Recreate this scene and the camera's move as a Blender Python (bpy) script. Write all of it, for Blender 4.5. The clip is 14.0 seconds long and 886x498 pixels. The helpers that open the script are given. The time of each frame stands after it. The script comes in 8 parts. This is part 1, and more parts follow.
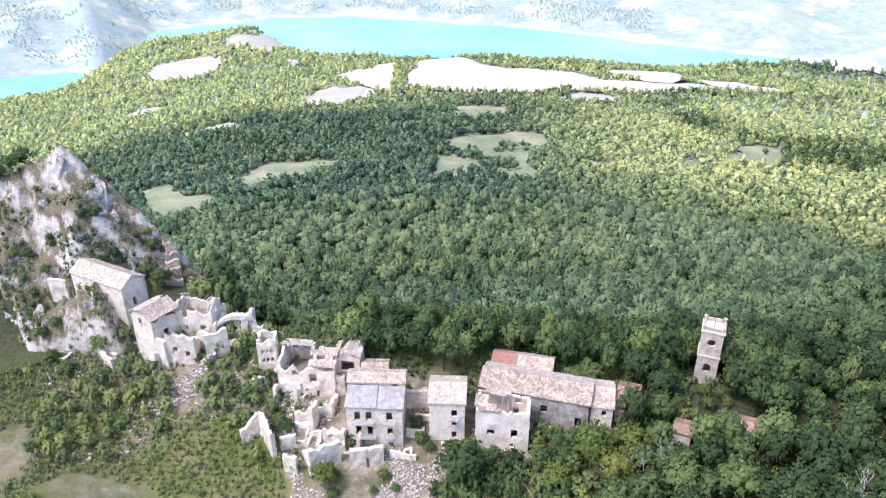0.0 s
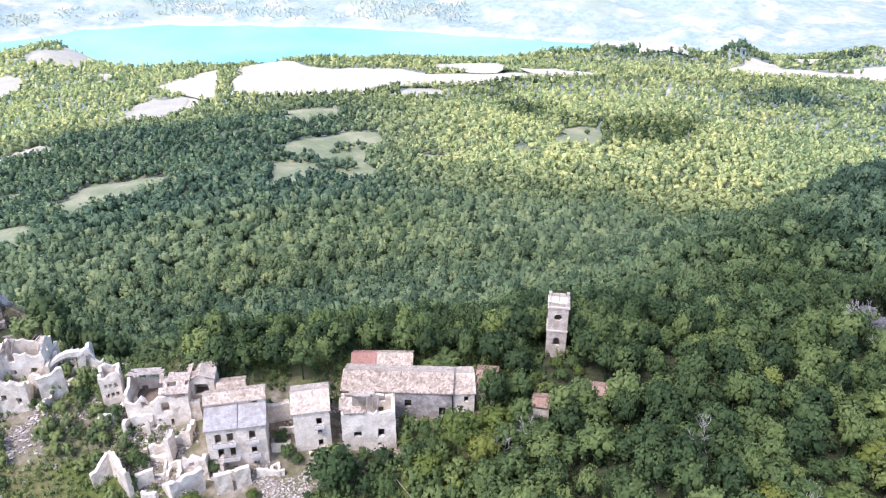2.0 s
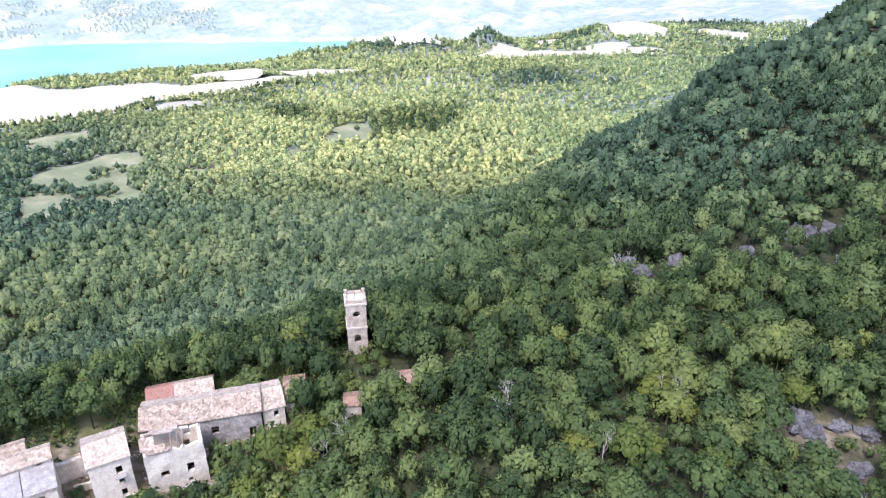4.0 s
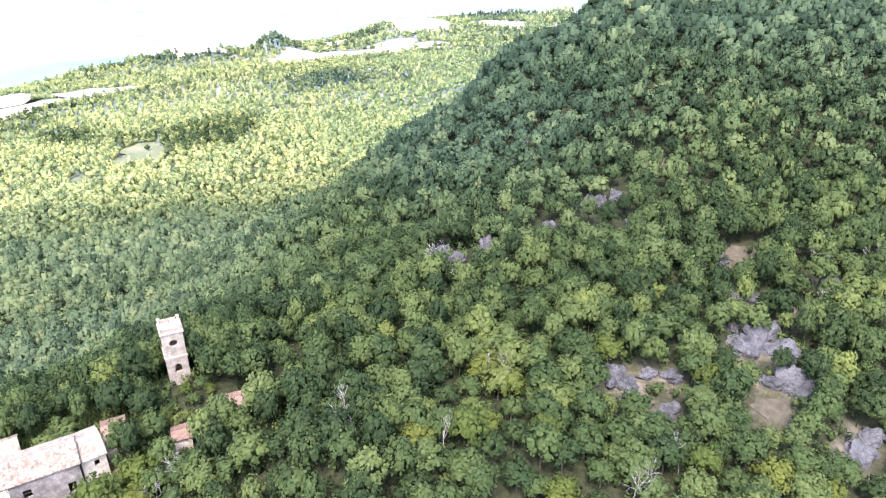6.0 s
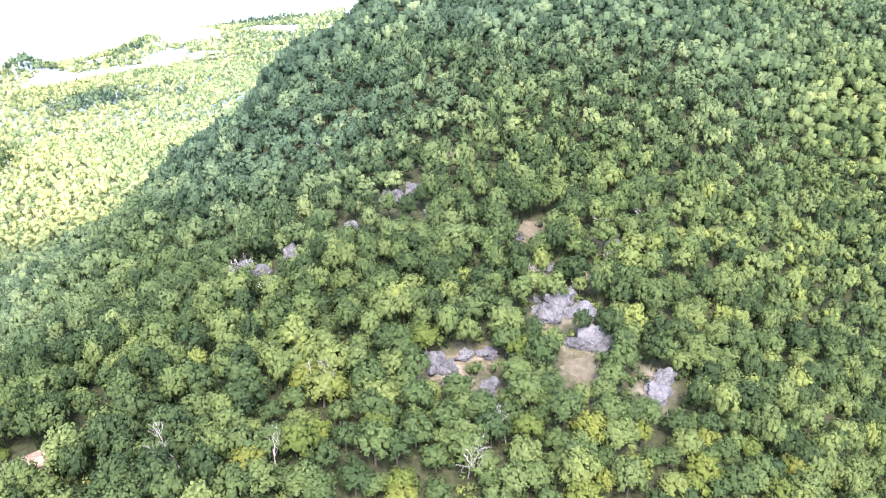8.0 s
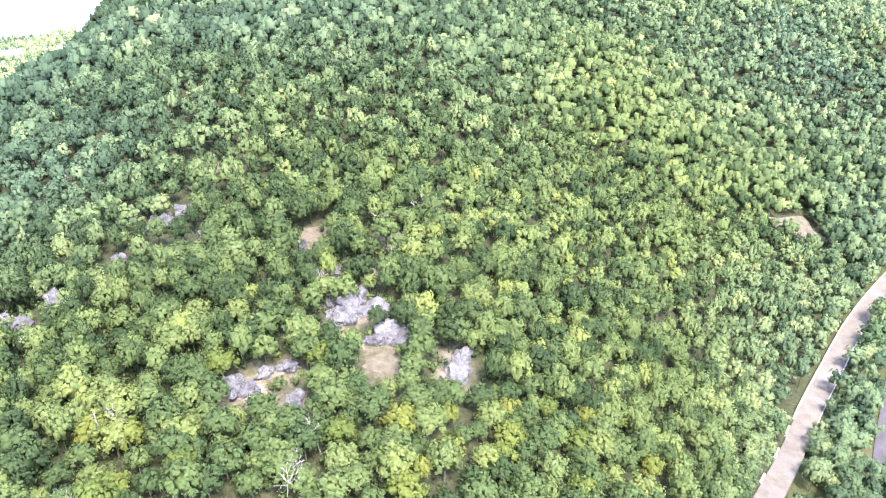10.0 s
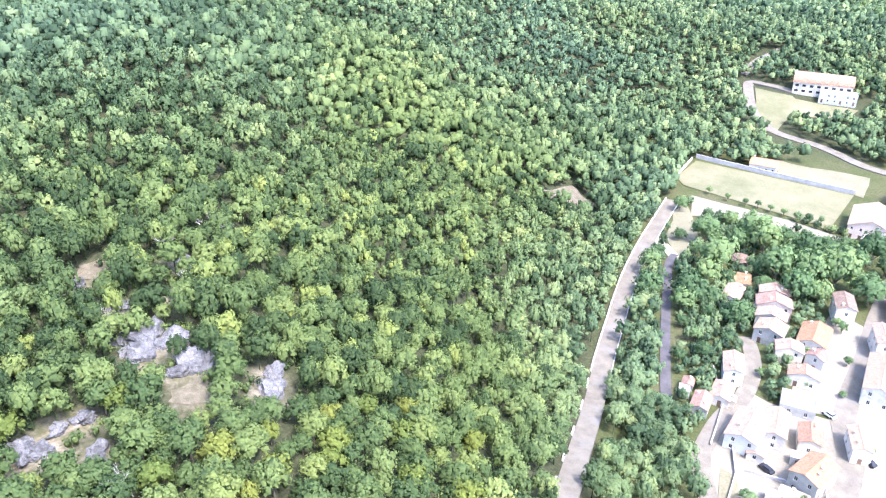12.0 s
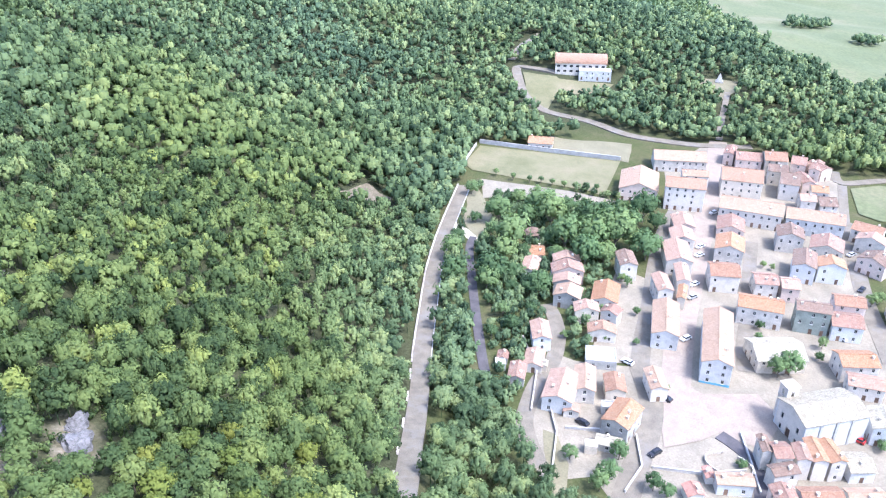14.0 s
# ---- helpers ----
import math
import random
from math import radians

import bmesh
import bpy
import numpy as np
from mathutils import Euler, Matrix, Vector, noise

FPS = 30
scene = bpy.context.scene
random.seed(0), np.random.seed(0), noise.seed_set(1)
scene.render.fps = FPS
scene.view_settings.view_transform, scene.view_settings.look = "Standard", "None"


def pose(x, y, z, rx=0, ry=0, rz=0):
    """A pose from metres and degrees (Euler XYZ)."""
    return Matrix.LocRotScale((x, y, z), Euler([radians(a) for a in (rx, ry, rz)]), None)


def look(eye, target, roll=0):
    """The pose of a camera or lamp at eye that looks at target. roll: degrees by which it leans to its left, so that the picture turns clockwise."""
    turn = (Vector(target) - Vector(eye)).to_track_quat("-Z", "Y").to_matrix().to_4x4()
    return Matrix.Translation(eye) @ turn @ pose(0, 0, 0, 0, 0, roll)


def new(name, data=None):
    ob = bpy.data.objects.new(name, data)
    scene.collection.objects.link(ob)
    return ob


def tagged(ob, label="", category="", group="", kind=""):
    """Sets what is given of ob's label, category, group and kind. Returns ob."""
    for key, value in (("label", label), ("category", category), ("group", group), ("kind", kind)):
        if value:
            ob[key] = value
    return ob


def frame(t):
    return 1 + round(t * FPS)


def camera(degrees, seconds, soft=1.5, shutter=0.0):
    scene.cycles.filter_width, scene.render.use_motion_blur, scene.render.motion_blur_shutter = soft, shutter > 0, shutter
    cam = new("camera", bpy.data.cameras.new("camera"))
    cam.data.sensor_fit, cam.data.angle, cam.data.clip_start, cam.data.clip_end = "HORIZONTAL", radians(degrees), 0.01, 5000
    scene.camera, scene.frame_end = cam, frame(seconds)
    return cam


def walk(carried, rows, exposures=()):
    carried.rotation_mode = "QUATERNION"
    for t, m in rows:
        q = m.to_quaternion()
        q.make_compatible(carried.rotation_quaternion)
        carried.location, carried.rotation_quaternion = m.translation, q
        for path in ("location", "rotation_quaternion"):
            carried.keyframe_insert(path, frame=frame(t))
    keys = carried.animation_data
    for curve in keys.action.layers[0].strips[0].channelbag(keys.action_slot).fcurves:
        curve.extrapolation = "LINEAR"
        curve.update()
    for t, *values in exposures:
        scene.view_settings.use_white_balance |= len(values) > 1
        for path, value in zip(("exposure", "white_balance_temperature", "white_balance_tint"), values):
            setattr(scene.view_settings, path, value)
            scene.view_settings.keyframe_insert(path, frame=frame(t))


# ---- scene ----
CAM_Z = 150.0                      # the drone hovers here and only turns
cam = camera(60.0, 14.0, soft=1.2)
TURN = [  # seconds, yaw to the right, tilt, lean
    (0.0, 0.00, -29.04, -0.12), (0.5, 3.45, -29.06, -0.14), (1.0, 7.06, -29.08, -0.11), (1.5, 10.13, -29.10, -0.12),
    (2.0, 12.99, -29.11, -0.05), (2.5, 18.22, -29.13, 0.01), (3.0, 22.70, -29.16, 0.00), (3.5, 26.85, -29.18, 0.03),
    (4.0, 30.96, -29.16, 0.04), (6.5, 50.50, -29.07, 0.05), (7.0, 54.55, -29.06, 0.03), (9.5, 76.64, -28.78, 0.26),
    (10.0, 81.26, -28.73, 0.25), (10.5, 85.74, -28.70, 0.17), (11.0, 90.12, -28.66, 0.09), (11.5, 94.31, -28.64, 0.06),
    (12.0, 98.40, -28.63, 0.02), (12.5, 102.46, -28.61, -0.08), (13.0, 106.54, -28.58, -0.22), (13.5, 110.66, -28.58, -0.31),
    (14.0, 114.87, -28.60, -0.35)]
rows = [(t, pose(0, 0, CAM_Z, 0, 0, -yaw) @ pose(0, 0, 0, 90 + tilt, 0, 0) @ pose(0, 0, 0, 0, 0, lean)) for t, yaw, tilt, lean in TURN]
walk(cam, rows, exposures=[(0.0, 1.27, 5800, 20), (3.0, 1.25, 5760, 20), (4.2, 1.32, 5800, 20), (6.5, 1.98, 6100, 19), (9.5, 2.68, 6200, 19), (11.0, 2.82, 5950, 18), (12.0, 2.65, 5750, 17), (14.0, 2.2, 5550, 15)])

# ---- light ----
SUN_AZ, SUN_EL = 236.0, 60.0       # compass turn from +y towards +x, and height
world = bpy.data.worlds.new("sky")
scene.world = world
world.use_nodes = True
wn = world.node_tree
sky = wn.nodes.new("ShaderNodeTexSky")
sky.sky_type, sky.sun_disc = "NISHITA", False
sky.sun_elevation, sky.sun_rotation = radians(SUN_EL), radians(SUN_AZ)
sky.air_density, sky.dust_density, sky.ozone_density, sky.altitude = 1.0, 5.0, 1.0, 900
wn.links.new(sky.outputs[0], wn.nodes["Background"].inputs[0])
wn.nodes["Background"].inputs[1].default_value = 0.15
sun = new("sun", bpy.data.lights.new("sun", "SUN"))
sun.data.energy, sun.data.angle, sun.data.color = 1.5, radians(12.0), (1.0, 0.95, 0.88)
sun.matrix_world = look((0, 0, 0), (-math.sin(radians(SUN_AZ)) * math.cos(radians(SUN_EL)), -math.cos(radians(SUN_AZ)) * math.cos(radians(SUN_EL)), -math.sin(radians(SUN_EL))))

# ---- materials ----
def nodes_of(name):
    m = bpy.data.materials.new(name)
    m.use_nodes = True
    return m, m.node_tree, m.node_tree.nodes["Principled BSDF"]


def noise_node(nt, scale, detail=4.0, rough=0.6, coords=None):
    n = nt.nodes.new("ShaderNodeTexNoise")
    n.inputs["Scale"].default_value, n.inputs["Detail"].default_value, n.inputs["Roughness"].default_value = scale, detail, rough
    if coords is not None:
        nt.links.new(coords, n.inputs["Vector"])
    return n


def ramp_node(nt, fac, stops):
    r = nt.nodes.new("ShaderNodeValToRGB")
    e = r.color_ramp.elements
    while len(e) < len(stops):
        e.new(0.5)
    for q, (p, c) in zip(e, stops):
        q.position, q.color = p, (*c, 1)
    nt.links.new(fac, r.inputs[0])
    return r


def mix_node(nt, fac, a, b, how="MIX"):
    m = nt.nodes.new("ShaderNodeMix")
    m.data_type, m.blend_type = "RGBA", how
    for sock, v in ((m.inputs[0], fac), (m.inputs[6], a), (m.inputs[7], b)):
        if isinstance(v, (int, float)):
            sock.default_value = v
        elif isinstance(v, tuple):
            sock.default_value = (*v, 1)
        else:
            nt.links.new(v, sock)
    return m.outputs[2]


def object_coords(nt, world_space=True):
    if world_space:
        return nt.nodes.new("ShaderNodeNewGeometry").outputs["Position"]
    return nt.nodes.new("ShaderNodeTexCoord").outputs["Object"]


def math_node(nt, op, a, b=0.0):
    m = nt.nodes.new("ShaderNodeMath")
    m.operation = op
    for sock, v in ((m.inputs[0], a), (m.inputs[1], b)):
        if isinstance(v, (int, float)):
            sock.default_value = v
        else:
            nt.links.new(v, sock)
    return m.outputs[0]


def bump_node(nt, bsdf, height, strength, dist):
    b = nt.nodes.new("ShaderNodeBump")
    b.inputs["Strength"].default_value, b.inputs["Distance"].default_value = strength, dist
    nt.links.new(height, b.inputs["Height"])
    nt.links.new(b.outputs[0], bsdf.inputs["Normal"])


def surface(name, stops, scale, fine, rough=0.85, bump=0.4, dist=0.05, spread=0.0, metal=0.0, stain=None, stain_scale=0.3, joints=0.0):
    """Mottled surface: a coarse noise through the colour stops, a fine grain over it, a bump; spread varies it from object to object."""
    m, nt, b = nodes_of(name)
    pos = object_coords(nt)
    n1 = noise_node(nt, scale, 6, 0.65, pos)
    n2 = noise_node(nt, fine, 4, 0.7, pos)
    fac = n1.outputs[0]
    if spread:
        oi = nt.nodes.new("ShaderNodeObjectInfo")
        fac = math_node(nt, "ADD", fac, math_node(nt, "MULTIPLY", math_node(nt, "SUBTRACT", oi.outputs["Random"], 0.5), spread))
    col = ramp_node(nt, fac, stops).outputs[0]
    grain = ramp_node(nt, n2.outputs[0], [(0.25, (0.62, 0.62, 0.62)), (0.75, (1.25, 1.25, 1.25))]).outputs[0]
    col = mix_node(nt, 0.8, col, grain, "MULTIPLY")
    if stain:
        n3 = noise_node(nt, stain_scale, 5, 0.7, pos)
        mask = ramp_node(nt, n3.outputs[0], [(0.5, (0, 0, 0)), (0.66, (1, 1, 1))]).outputs[0]
        col = mix_node(nt, mask, col, stain)
    if joints:      # open cracks between the blocks
        vor = nt.nodes.new("ShaderNodeTexVoronoi")
        vor.feature = "DISTANCE_TO_EDGE"
        vor.inputs["Scale"].default_value = joints
        bent = nt.nodes.new("ShaderNodeVectorMath")
        bent.operation = "MULTIPLY_ADD"
        nt.links.new(n1.outputs["Color"], bent.inputs[0])
        bent.inputs[1].default_value = (2.6, 2.6, 2.6)
        nt.links.new(pos, bent.inputs[2])
        nt.links.new(bent.outputs[0], vor.inputs["Vector"])
        col = mix_node(nt, ramp_node(nt, vor.outputs["Distance"], [(0.0, (0.75, 0.75, 0.75)), (0.055, (0, 0, 0))]).outputs[0], col, (0.06, 0.057, 0.05))
    nt.links.new(col, b.inputs["Base Color"])
    b.inputs["Roughness"].default_value, b.inputs["Metallic"].default_value = rough, metal
    if bump:
        bump_node(nt, b, n2.outputs[0], bump, dist)
    return m


def leaf_material(name, per_object, stops, cool_tone=None, sun_pale=None):
    m, nt, b = nodes_of(name)
    geo = nt.nodes.new("ShaderNodeNewGeometry")
    if per_object:
        tint = nt.nodes.new("ShaderNodeObjectInfo").outputs["Random"]
    else:
        a = nt.nodes.new("ShaderNodeAttribute")
        a.attribute_name = "tint"
        tint = a.outputs["Fac"]
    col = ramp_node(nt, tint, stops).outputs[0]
    for stand_tone, palette in (("cool_tone", cool_tone), ("sun_pale", sun_pale)):
        if palette:
            a = nt.nodes.new("ShaderNodeAttribute")
            a.attribute_name = stand_tone
            col = mix_node(nt, a.outputs["Fac"], col, ramp_node(nt, tint, palette).outputs[0])
    island = ramp_node(nt, geo.outputs["Random Per Island"], [(0.0, (0.88, 0.89, 0.9)), (0.5, (1.0, 1.0, 1.0)), (1.0, (1.12, 1.11, 1.06))]).outputs[0]
    col = mix_node(nt, 1.0, col, island, "MULTIPLY")
    nt.links.new(col, b.inputs["Base Color"])
    b.inputs["Roughness"].default_value = 0.75
    b.inputs["Specular IOR Level"].default_value = 0.12
    tr = nt.nodes.new("ShaderNodeBsdfTranslucent")
    nt.links.new(mix_node(nt, 1.0, col, (1.08, 1.12, 0.86), "MULTIPLY"), tr.inputs[0])
    ms = nt.nodes.new("ShaderNodeMixShader")
    ms.inputs[0].default_value = 0.31
    nt.links.new(b.outputs[0], ms.inputs[1])
    nt.links.new(tr.outputs[0], ms.inputs[2])
    nt.links.new(ms.outputs[0], nt.nodes["Material Output"].inputs[0])
    return m


GREENS = [(0.0, (0.044, 0.072, 0.030)), (0.25, (0.090, 0.131, 0.049)), (0.5, (0.142, 0.191, 0.065)), (0.75, (0.180, 0.227, 0.079)), (0.92, (0.213, 0.258, 0.076)), (1.0, (0.232, 0.271, 0.076))]
# cool dark greens: cloud shade put into leaf colour, besides truly cool woods
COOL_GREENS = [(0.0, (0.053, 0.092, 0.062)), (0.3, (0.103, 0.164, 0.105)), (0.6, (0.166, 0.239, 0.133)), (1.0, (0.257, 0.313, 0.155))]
# pale greens: sunlight and haze over the far valley, put into leaf colour
SUNLIT_GREENS = [(0.0, (0.312, 0.400, 0.191)), (0.3, (0.434, 0.498, 0.227)), (0.6, (0.556, 0.583, 0.249)), (1.0, (0.689, 0.670, 0.294))]
LEAF_NEAR = leaf_material("leaf_green", True, [(0.0, (0.058, 0.093, 0.037)), (0.5, (0.107, 0.153, 0.054)), (0.85, (0.149, 0.197, 0.069)), (1.0, (0.200, 0.239, 0.072))])
LEAF_OAK = leaf_material("leaf_town_trees", True, [(0.0, (0.068, 0.115, 0.052)), (0.5, (0.125, 0.196, 0.086)), (1.0, (0.20, 0.27, 0.11))])
LEAF_LIME = leaf_material("leaf_yellow_green", True, [(0.0, (0.115, 0.155, 0.040)), (0.5, (0.155, 0.190, 0.044)), (1.0, (0.195, 0.215, 0.050))])
LEAF_FAR = leaf_material("leaf_green_woods", False, GREENS, COOL_GREENS, SUNLIT_GREENS)
# distance haze mixed into the leaf colour of the far shore
LEAF_HAZE = leaf_material("leaf_hazed_woods", False, [(0.0, (0.44, 0.52, 0.46)), (0.5, (0.51, 0.58, 0.50)), (1.0, (0.58, 0.63, 0.54))])
BARK = surface("bark", [(0.3, (0.09, 0.07, 0.05)), (0.7, (0.22, 0.19, 0.15))], 3, 20, 0.9, 0.6, 0.03)
DEADWOOD = surface("dead_wood", [(0.3, (0.30, 0.27, 0.24)), (0.7, (0.55, 0.52, 0.48))], 3, 20, 0.9, 0.5, 0.03)
STONE = surface("rubble_stone", [(0.3, (0.30, 0.26, 0.23)), (0.5, (0.50, 0.45, 0.41)), (0.7, (0.66, 0.61, 0.56))], 0.9, 3.5, 0.92, 0.8, 0.12, 0.25, stain=(0.20, 0.18, 0.16), stain_scale=0.35)
ROCK = surface("limestone", [(0.30, (0.057, 0.056, 0.059)), (0.44, (0.120, 0.117, 0.122)), (0.56, (0.179, 0.175, 0.180)), (0.75, (0.234, 0.227, 0.230))], 0.35, 1.8, 0.9, 1.0, 0.35, 0.1, joints=0.8)
DRY_EARTH = surface("dry_earth", [(0.3, (0.085, 0.082, 0.045)), (0.5, (0.14, 0.118, 0.078)), (0.7, (0.21, 0.175, 0.13))], 0.6, 4, 0.95, 0.5, 0.1)
WHEAT = surface("stubble_field", [(0.3, (0.499, 0.443, 0.311)), (0.7, (0.628, 0.563, 0.412))], 0.02, 0.3, 0.9, 0.2, 0.2)
MEADOW = surface("meadow_grass", [(0.3, (0.17, 0.20, 0.10)), (0.5, (0.24, 0.26, 0.135)), (0.62, (0.33, 0.32, 0.19)), (0.75, (0.42, 0.38, 0.26))], 0.035, 0.4, 0.95, 0.3, 0.2)
PALE_EARTH = surface("pale_earth", [(0.3, (0.396, 0.365, 0.269)), (0.7, (0.533, 0.494, 0.382))], 0.02, 0.4, 0.95, 0.3, 0.2)


def ground_material():
    """Soil and grass, forest floor, stubble and a haze-paled far mosaic, blended by the land-cover and distance values
    stored on the sheet.
    """
    m, nt, b = nodes_of("land")
    pos = object_coords(nt)
    n1 = noise_node(nt, 0.08, 6, 0.65, pos)
    n2 = noise_node(nt, 1.2, 5, 0.7, pos)
    grass = ramp_node(nt, n1.outputs[0], [(0.30, (0.066, 0.094, 0.022)), (0.45, (0.115, 0.135, 0.038)), (0.58, (0.165, 0.155, 0.066)), (0.70, (0.24, 0.20, 0.13))]).outputs[0]
    floor = ramp_node(nt, n2.outputs[0], [(0.3, (0.030, 0.038, 0.018)), (0.7, (0.072, 0.074, 0.040))]).outputs[0]
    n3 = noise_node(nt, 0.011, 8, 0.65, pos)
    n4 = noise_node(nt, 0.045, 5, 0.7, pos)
    # far woods and fields coloured pale and bluish to stand for haze
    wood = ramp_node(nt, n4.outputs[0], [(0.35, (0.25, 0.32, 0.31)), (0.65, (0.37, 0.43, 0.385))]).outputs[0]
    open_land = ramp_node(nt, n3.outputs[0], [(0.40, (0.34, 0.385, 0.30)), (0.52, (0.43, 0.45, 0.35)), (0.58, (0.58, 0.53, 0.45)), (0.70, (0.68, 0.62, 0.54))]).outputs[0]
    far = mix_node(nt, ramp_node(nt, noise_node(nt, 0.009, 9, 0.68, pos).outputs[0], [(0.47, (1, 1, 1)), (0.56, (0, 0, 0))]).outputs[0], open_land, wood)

    def cover(name):
        a = nt.nodes.new("ShaderNodeAttribute")
        a.attribute_name = name
        return a.outputs["Fac"]
    col = mix_node(nt, cover("woods"), grass, floor)
    bare = ramp_node(nt, noise_node(nt, 0.35, 6, 0.7, pos).outputs[0], [(0.34, (0.09, 0.10, 0.04)), (0.45, (0.155, 0.135, 0.085)), (0.56, (0.25, 0.21, 0.155)), (0.70, (0.38, 0.33, 0.27))]).outputs[0]
    col = mix_node(nt, cover("bare"), col, bare)
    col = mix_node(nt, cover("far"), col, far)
    col = mix_node(nt, cover("shore"), col, (0.50, 0.47, 0.41))
    col = mix_node(nt, 0.7, col, ramp_node(nt, n2.outputs[0], [(0.25, (0.7, 0.7, 0.7)), (0.75, (1.25, 1.25, 1.25))]).outputs[0], "MULTIPLY")
    nt.links.new(col, b.inputs["Base Color"])
    b.inputs["Roughness"].default_value = 0.95
    b.inputs["Specular IOR Level"].default_value = 0.1
    bump_node(nt, b, n2.outputs[0], 0.5, 0.3)
    return m


def water_material():
    m, nt, b = nodes_of("lake_water")
    pos = object_coords(nt)
    n = noise_node(nt, 0.004, 4, 0.5, pos)
    col = ramp_node(nt, n.outputs[0], [(0.35, (0.20, 0.46, 0.43)), (0.65, (0.32, 0.55, 0.50))]).outputs[0]
    nt.links.new(col, b.inputs["Base Color"])
    b.inputs["Roughness"].default_value = 0.35
    b.inputs["Specular IOR Level"].default_value = 0.2
    bump_node(nt, b, noise_node(nt, 0.4, 3, 0.5, pos).outputs[0], 0.15, 0.3)
    return m

# ---- the lie of the land: heights along bearings from the hover point ----
LAKE_Z = CAM_Z - 520.0
PROFILES = {  # bearing: (distance, height below the hover point)
    -110: ((20, 112), (150, 112), (300, 130), (900, 330), (1900, 500), (5000, 500)),
    -70: ((20, 112), (110, 108), (160, 104), (260, 125), (420, 180), (900, 330), (1500, 470), (1900, 526), (5000, 526)),
    -38: ((20, 112), (60, 105), (105, 92), (150, 88), (185, 78), (230, 100), (300, 150), (420, 205), (700, 270), (1100, 340), (1500, 430), (1790, 526), (5000, 526)),
    -28: ((20, 112), (60, 108), (95, 98), (130, 92), (150, 86), (172, 74), (190, 78), (230, 125), (300, 165), (420, 203), (600, 250), (900, 300), (1200, 345), (1500, 430), (1790, 526), (5000, 526)),
    -20: ((20, 112), (60, 108), (95, 98), (120, 90), (140, 86), (155, 88), (200, 125), (300, 168), (470, 209), (650, 245), (900, 285), (1250, 325), (1550, 352), (1800, 470), (1950, 526), (5000, 526)),
    -14.5: ((20, 112), (60, 108), (92, 97), (110, 91), (122, 86), (132, 89), (165, 122), (250, 156), (330, 178), (505, 216), (700, 243), (950, 282), (1250, 312), (1480, 327), (1650, 440), (1850, 526), (5000, 526)),
    -8: ((20, 112), (60, 108), (92, 97), (105, 92), (118, 86), (128, 88), (160, 118), (225, 151), (330, 180), (505, 217), (700, 242), (950, 280), (1200, 320), (1400, 400), (1700, 526), (5000, 526)),
    3: ((20, 112), (60, 108), (92, 95), (105, 92), (118, 89), (130, 94), (160, 118), (225, 152), (330, 182), (505, 219), (700, 242), (900, 268), (1100, 296), (1300, 380), (1700, 526), (5000, 526)),
    14: ((20, 112), (60, 106), (92, 94), (105, 92), (120, 92), (135, 97), (170, 122), (240, 153), (330, 182), (505, 221), (700, 244), (900, 270), (1120, 302), (1350, 400), (1750, 526), (5000, 526)),
    23: ((20, 112), (60, 104), (92, 92), (120, 89), (140, 96), (180, 122), (240, 150), (330, 180), (505, 222), (700, 246), (1000, 286), (1300, 338), (1500, 420), (1800, 526), (5000, 526)),
    36: ((20, 112), (60, 100), (90, 84), (130, 92), (200, 108), (260, 125), (300, 152), (340, 185), (505, 224), (700, 250), (1000, 284), (1400, 348), (1700, 440), (1950, 526), (5000, 526)),
    44.5: ((20, 112), (60, 100), (90, 86), (140, 90), (220, 102), (300, 111), (345, 150), (420, 200), (700, 250), (1000, 284), (1500, 350), (2100, 440), (5000, 540)),
    52.7: ((20, 112), (60, 102), (90, 88), (140, 90), (220, 92), (330, 85), (400, 110), (520, 190), (1000, 284), (1500, 350), (5000, 540)),
    60: ((20, 112), (60, 104), (90, 90), (140, 90), (220, 86), (300, 76), (380, 70), (460, 78), (600, 140), (1000, 250), (5000, 540)),
    76: ((20, 112), (60, 106), (85, 93), (140, 91), (218, 84), (300, 72), (400, 68), (500, 62), (700, 60), (1000, 120), (5000, 500)),
    95: ((20, 115), (60, 110), (85, 102), (130, 107), (200, 117), (300, 122), (420, 106), (520, 95), (700, 82), (1000, 110), (5000, 400)),
    104: ((20, 116), (60, 112), (90, 106), (130, 122), (200, 135), (300, 138), (380, 138), (480, 118), (600, 108), (800, 105), (1100, 130), (5000, 400)),
    110: ((20, 118), (60, 118), (119, 125), (200, 146), (330, 147), (430, 146), (500, 132), (650, 120), (900, 140), (5000, 400)),
    120: ((20, 120), (60, 132), (130, 145), (400, 147), (480, 140), (620, 125), (800, 132), (1100, 150), (2000, 180), (5000, 300)),
    135: ((20, 122), (60, 138), (120, 146), (400, 147), (450, 145), (520, 137), (640, 140), (800, 155), (1200, 180), (2500, 260), (5000, 350)),
    150: ((20, 122), (60, 138), (120, 147), (420, 148), (700, 155), (1000, 172), (2000, 250), (5000, 350)),
    200: ((20, 118), (120, 130), (500, 150), (2000, 330), (5000, 500)),
    250: ((20, 112), (150, 112), (300, 130), (900, 330), (1900, 500), (5000, 500))}
KNOLLS = ((28.9, 1250, 26, 1.9, 80), (25.4, 1215, 17, 1.8, 70), (34.1, 1330, 27, 1.2, 70), (44.3, 1480, 20, 3.2, 110), (-12.2, 1500, 16, 2.2, 90))    # bearing, distance, rise, half widths
FAR_SHORE = ((-40, 2030), (-30, 2010), (-25.8, 2010), (-24.5, 1850), (-23, 2000), (-20.5, 2330), (-12, 2420), (-6, 2390), (0, 2300), (9, 2190), (17, 2110), (23, 2080), (29, 2040), (33, 1990), (38, 1900))
_az = np.array(sorted(PROFILES))
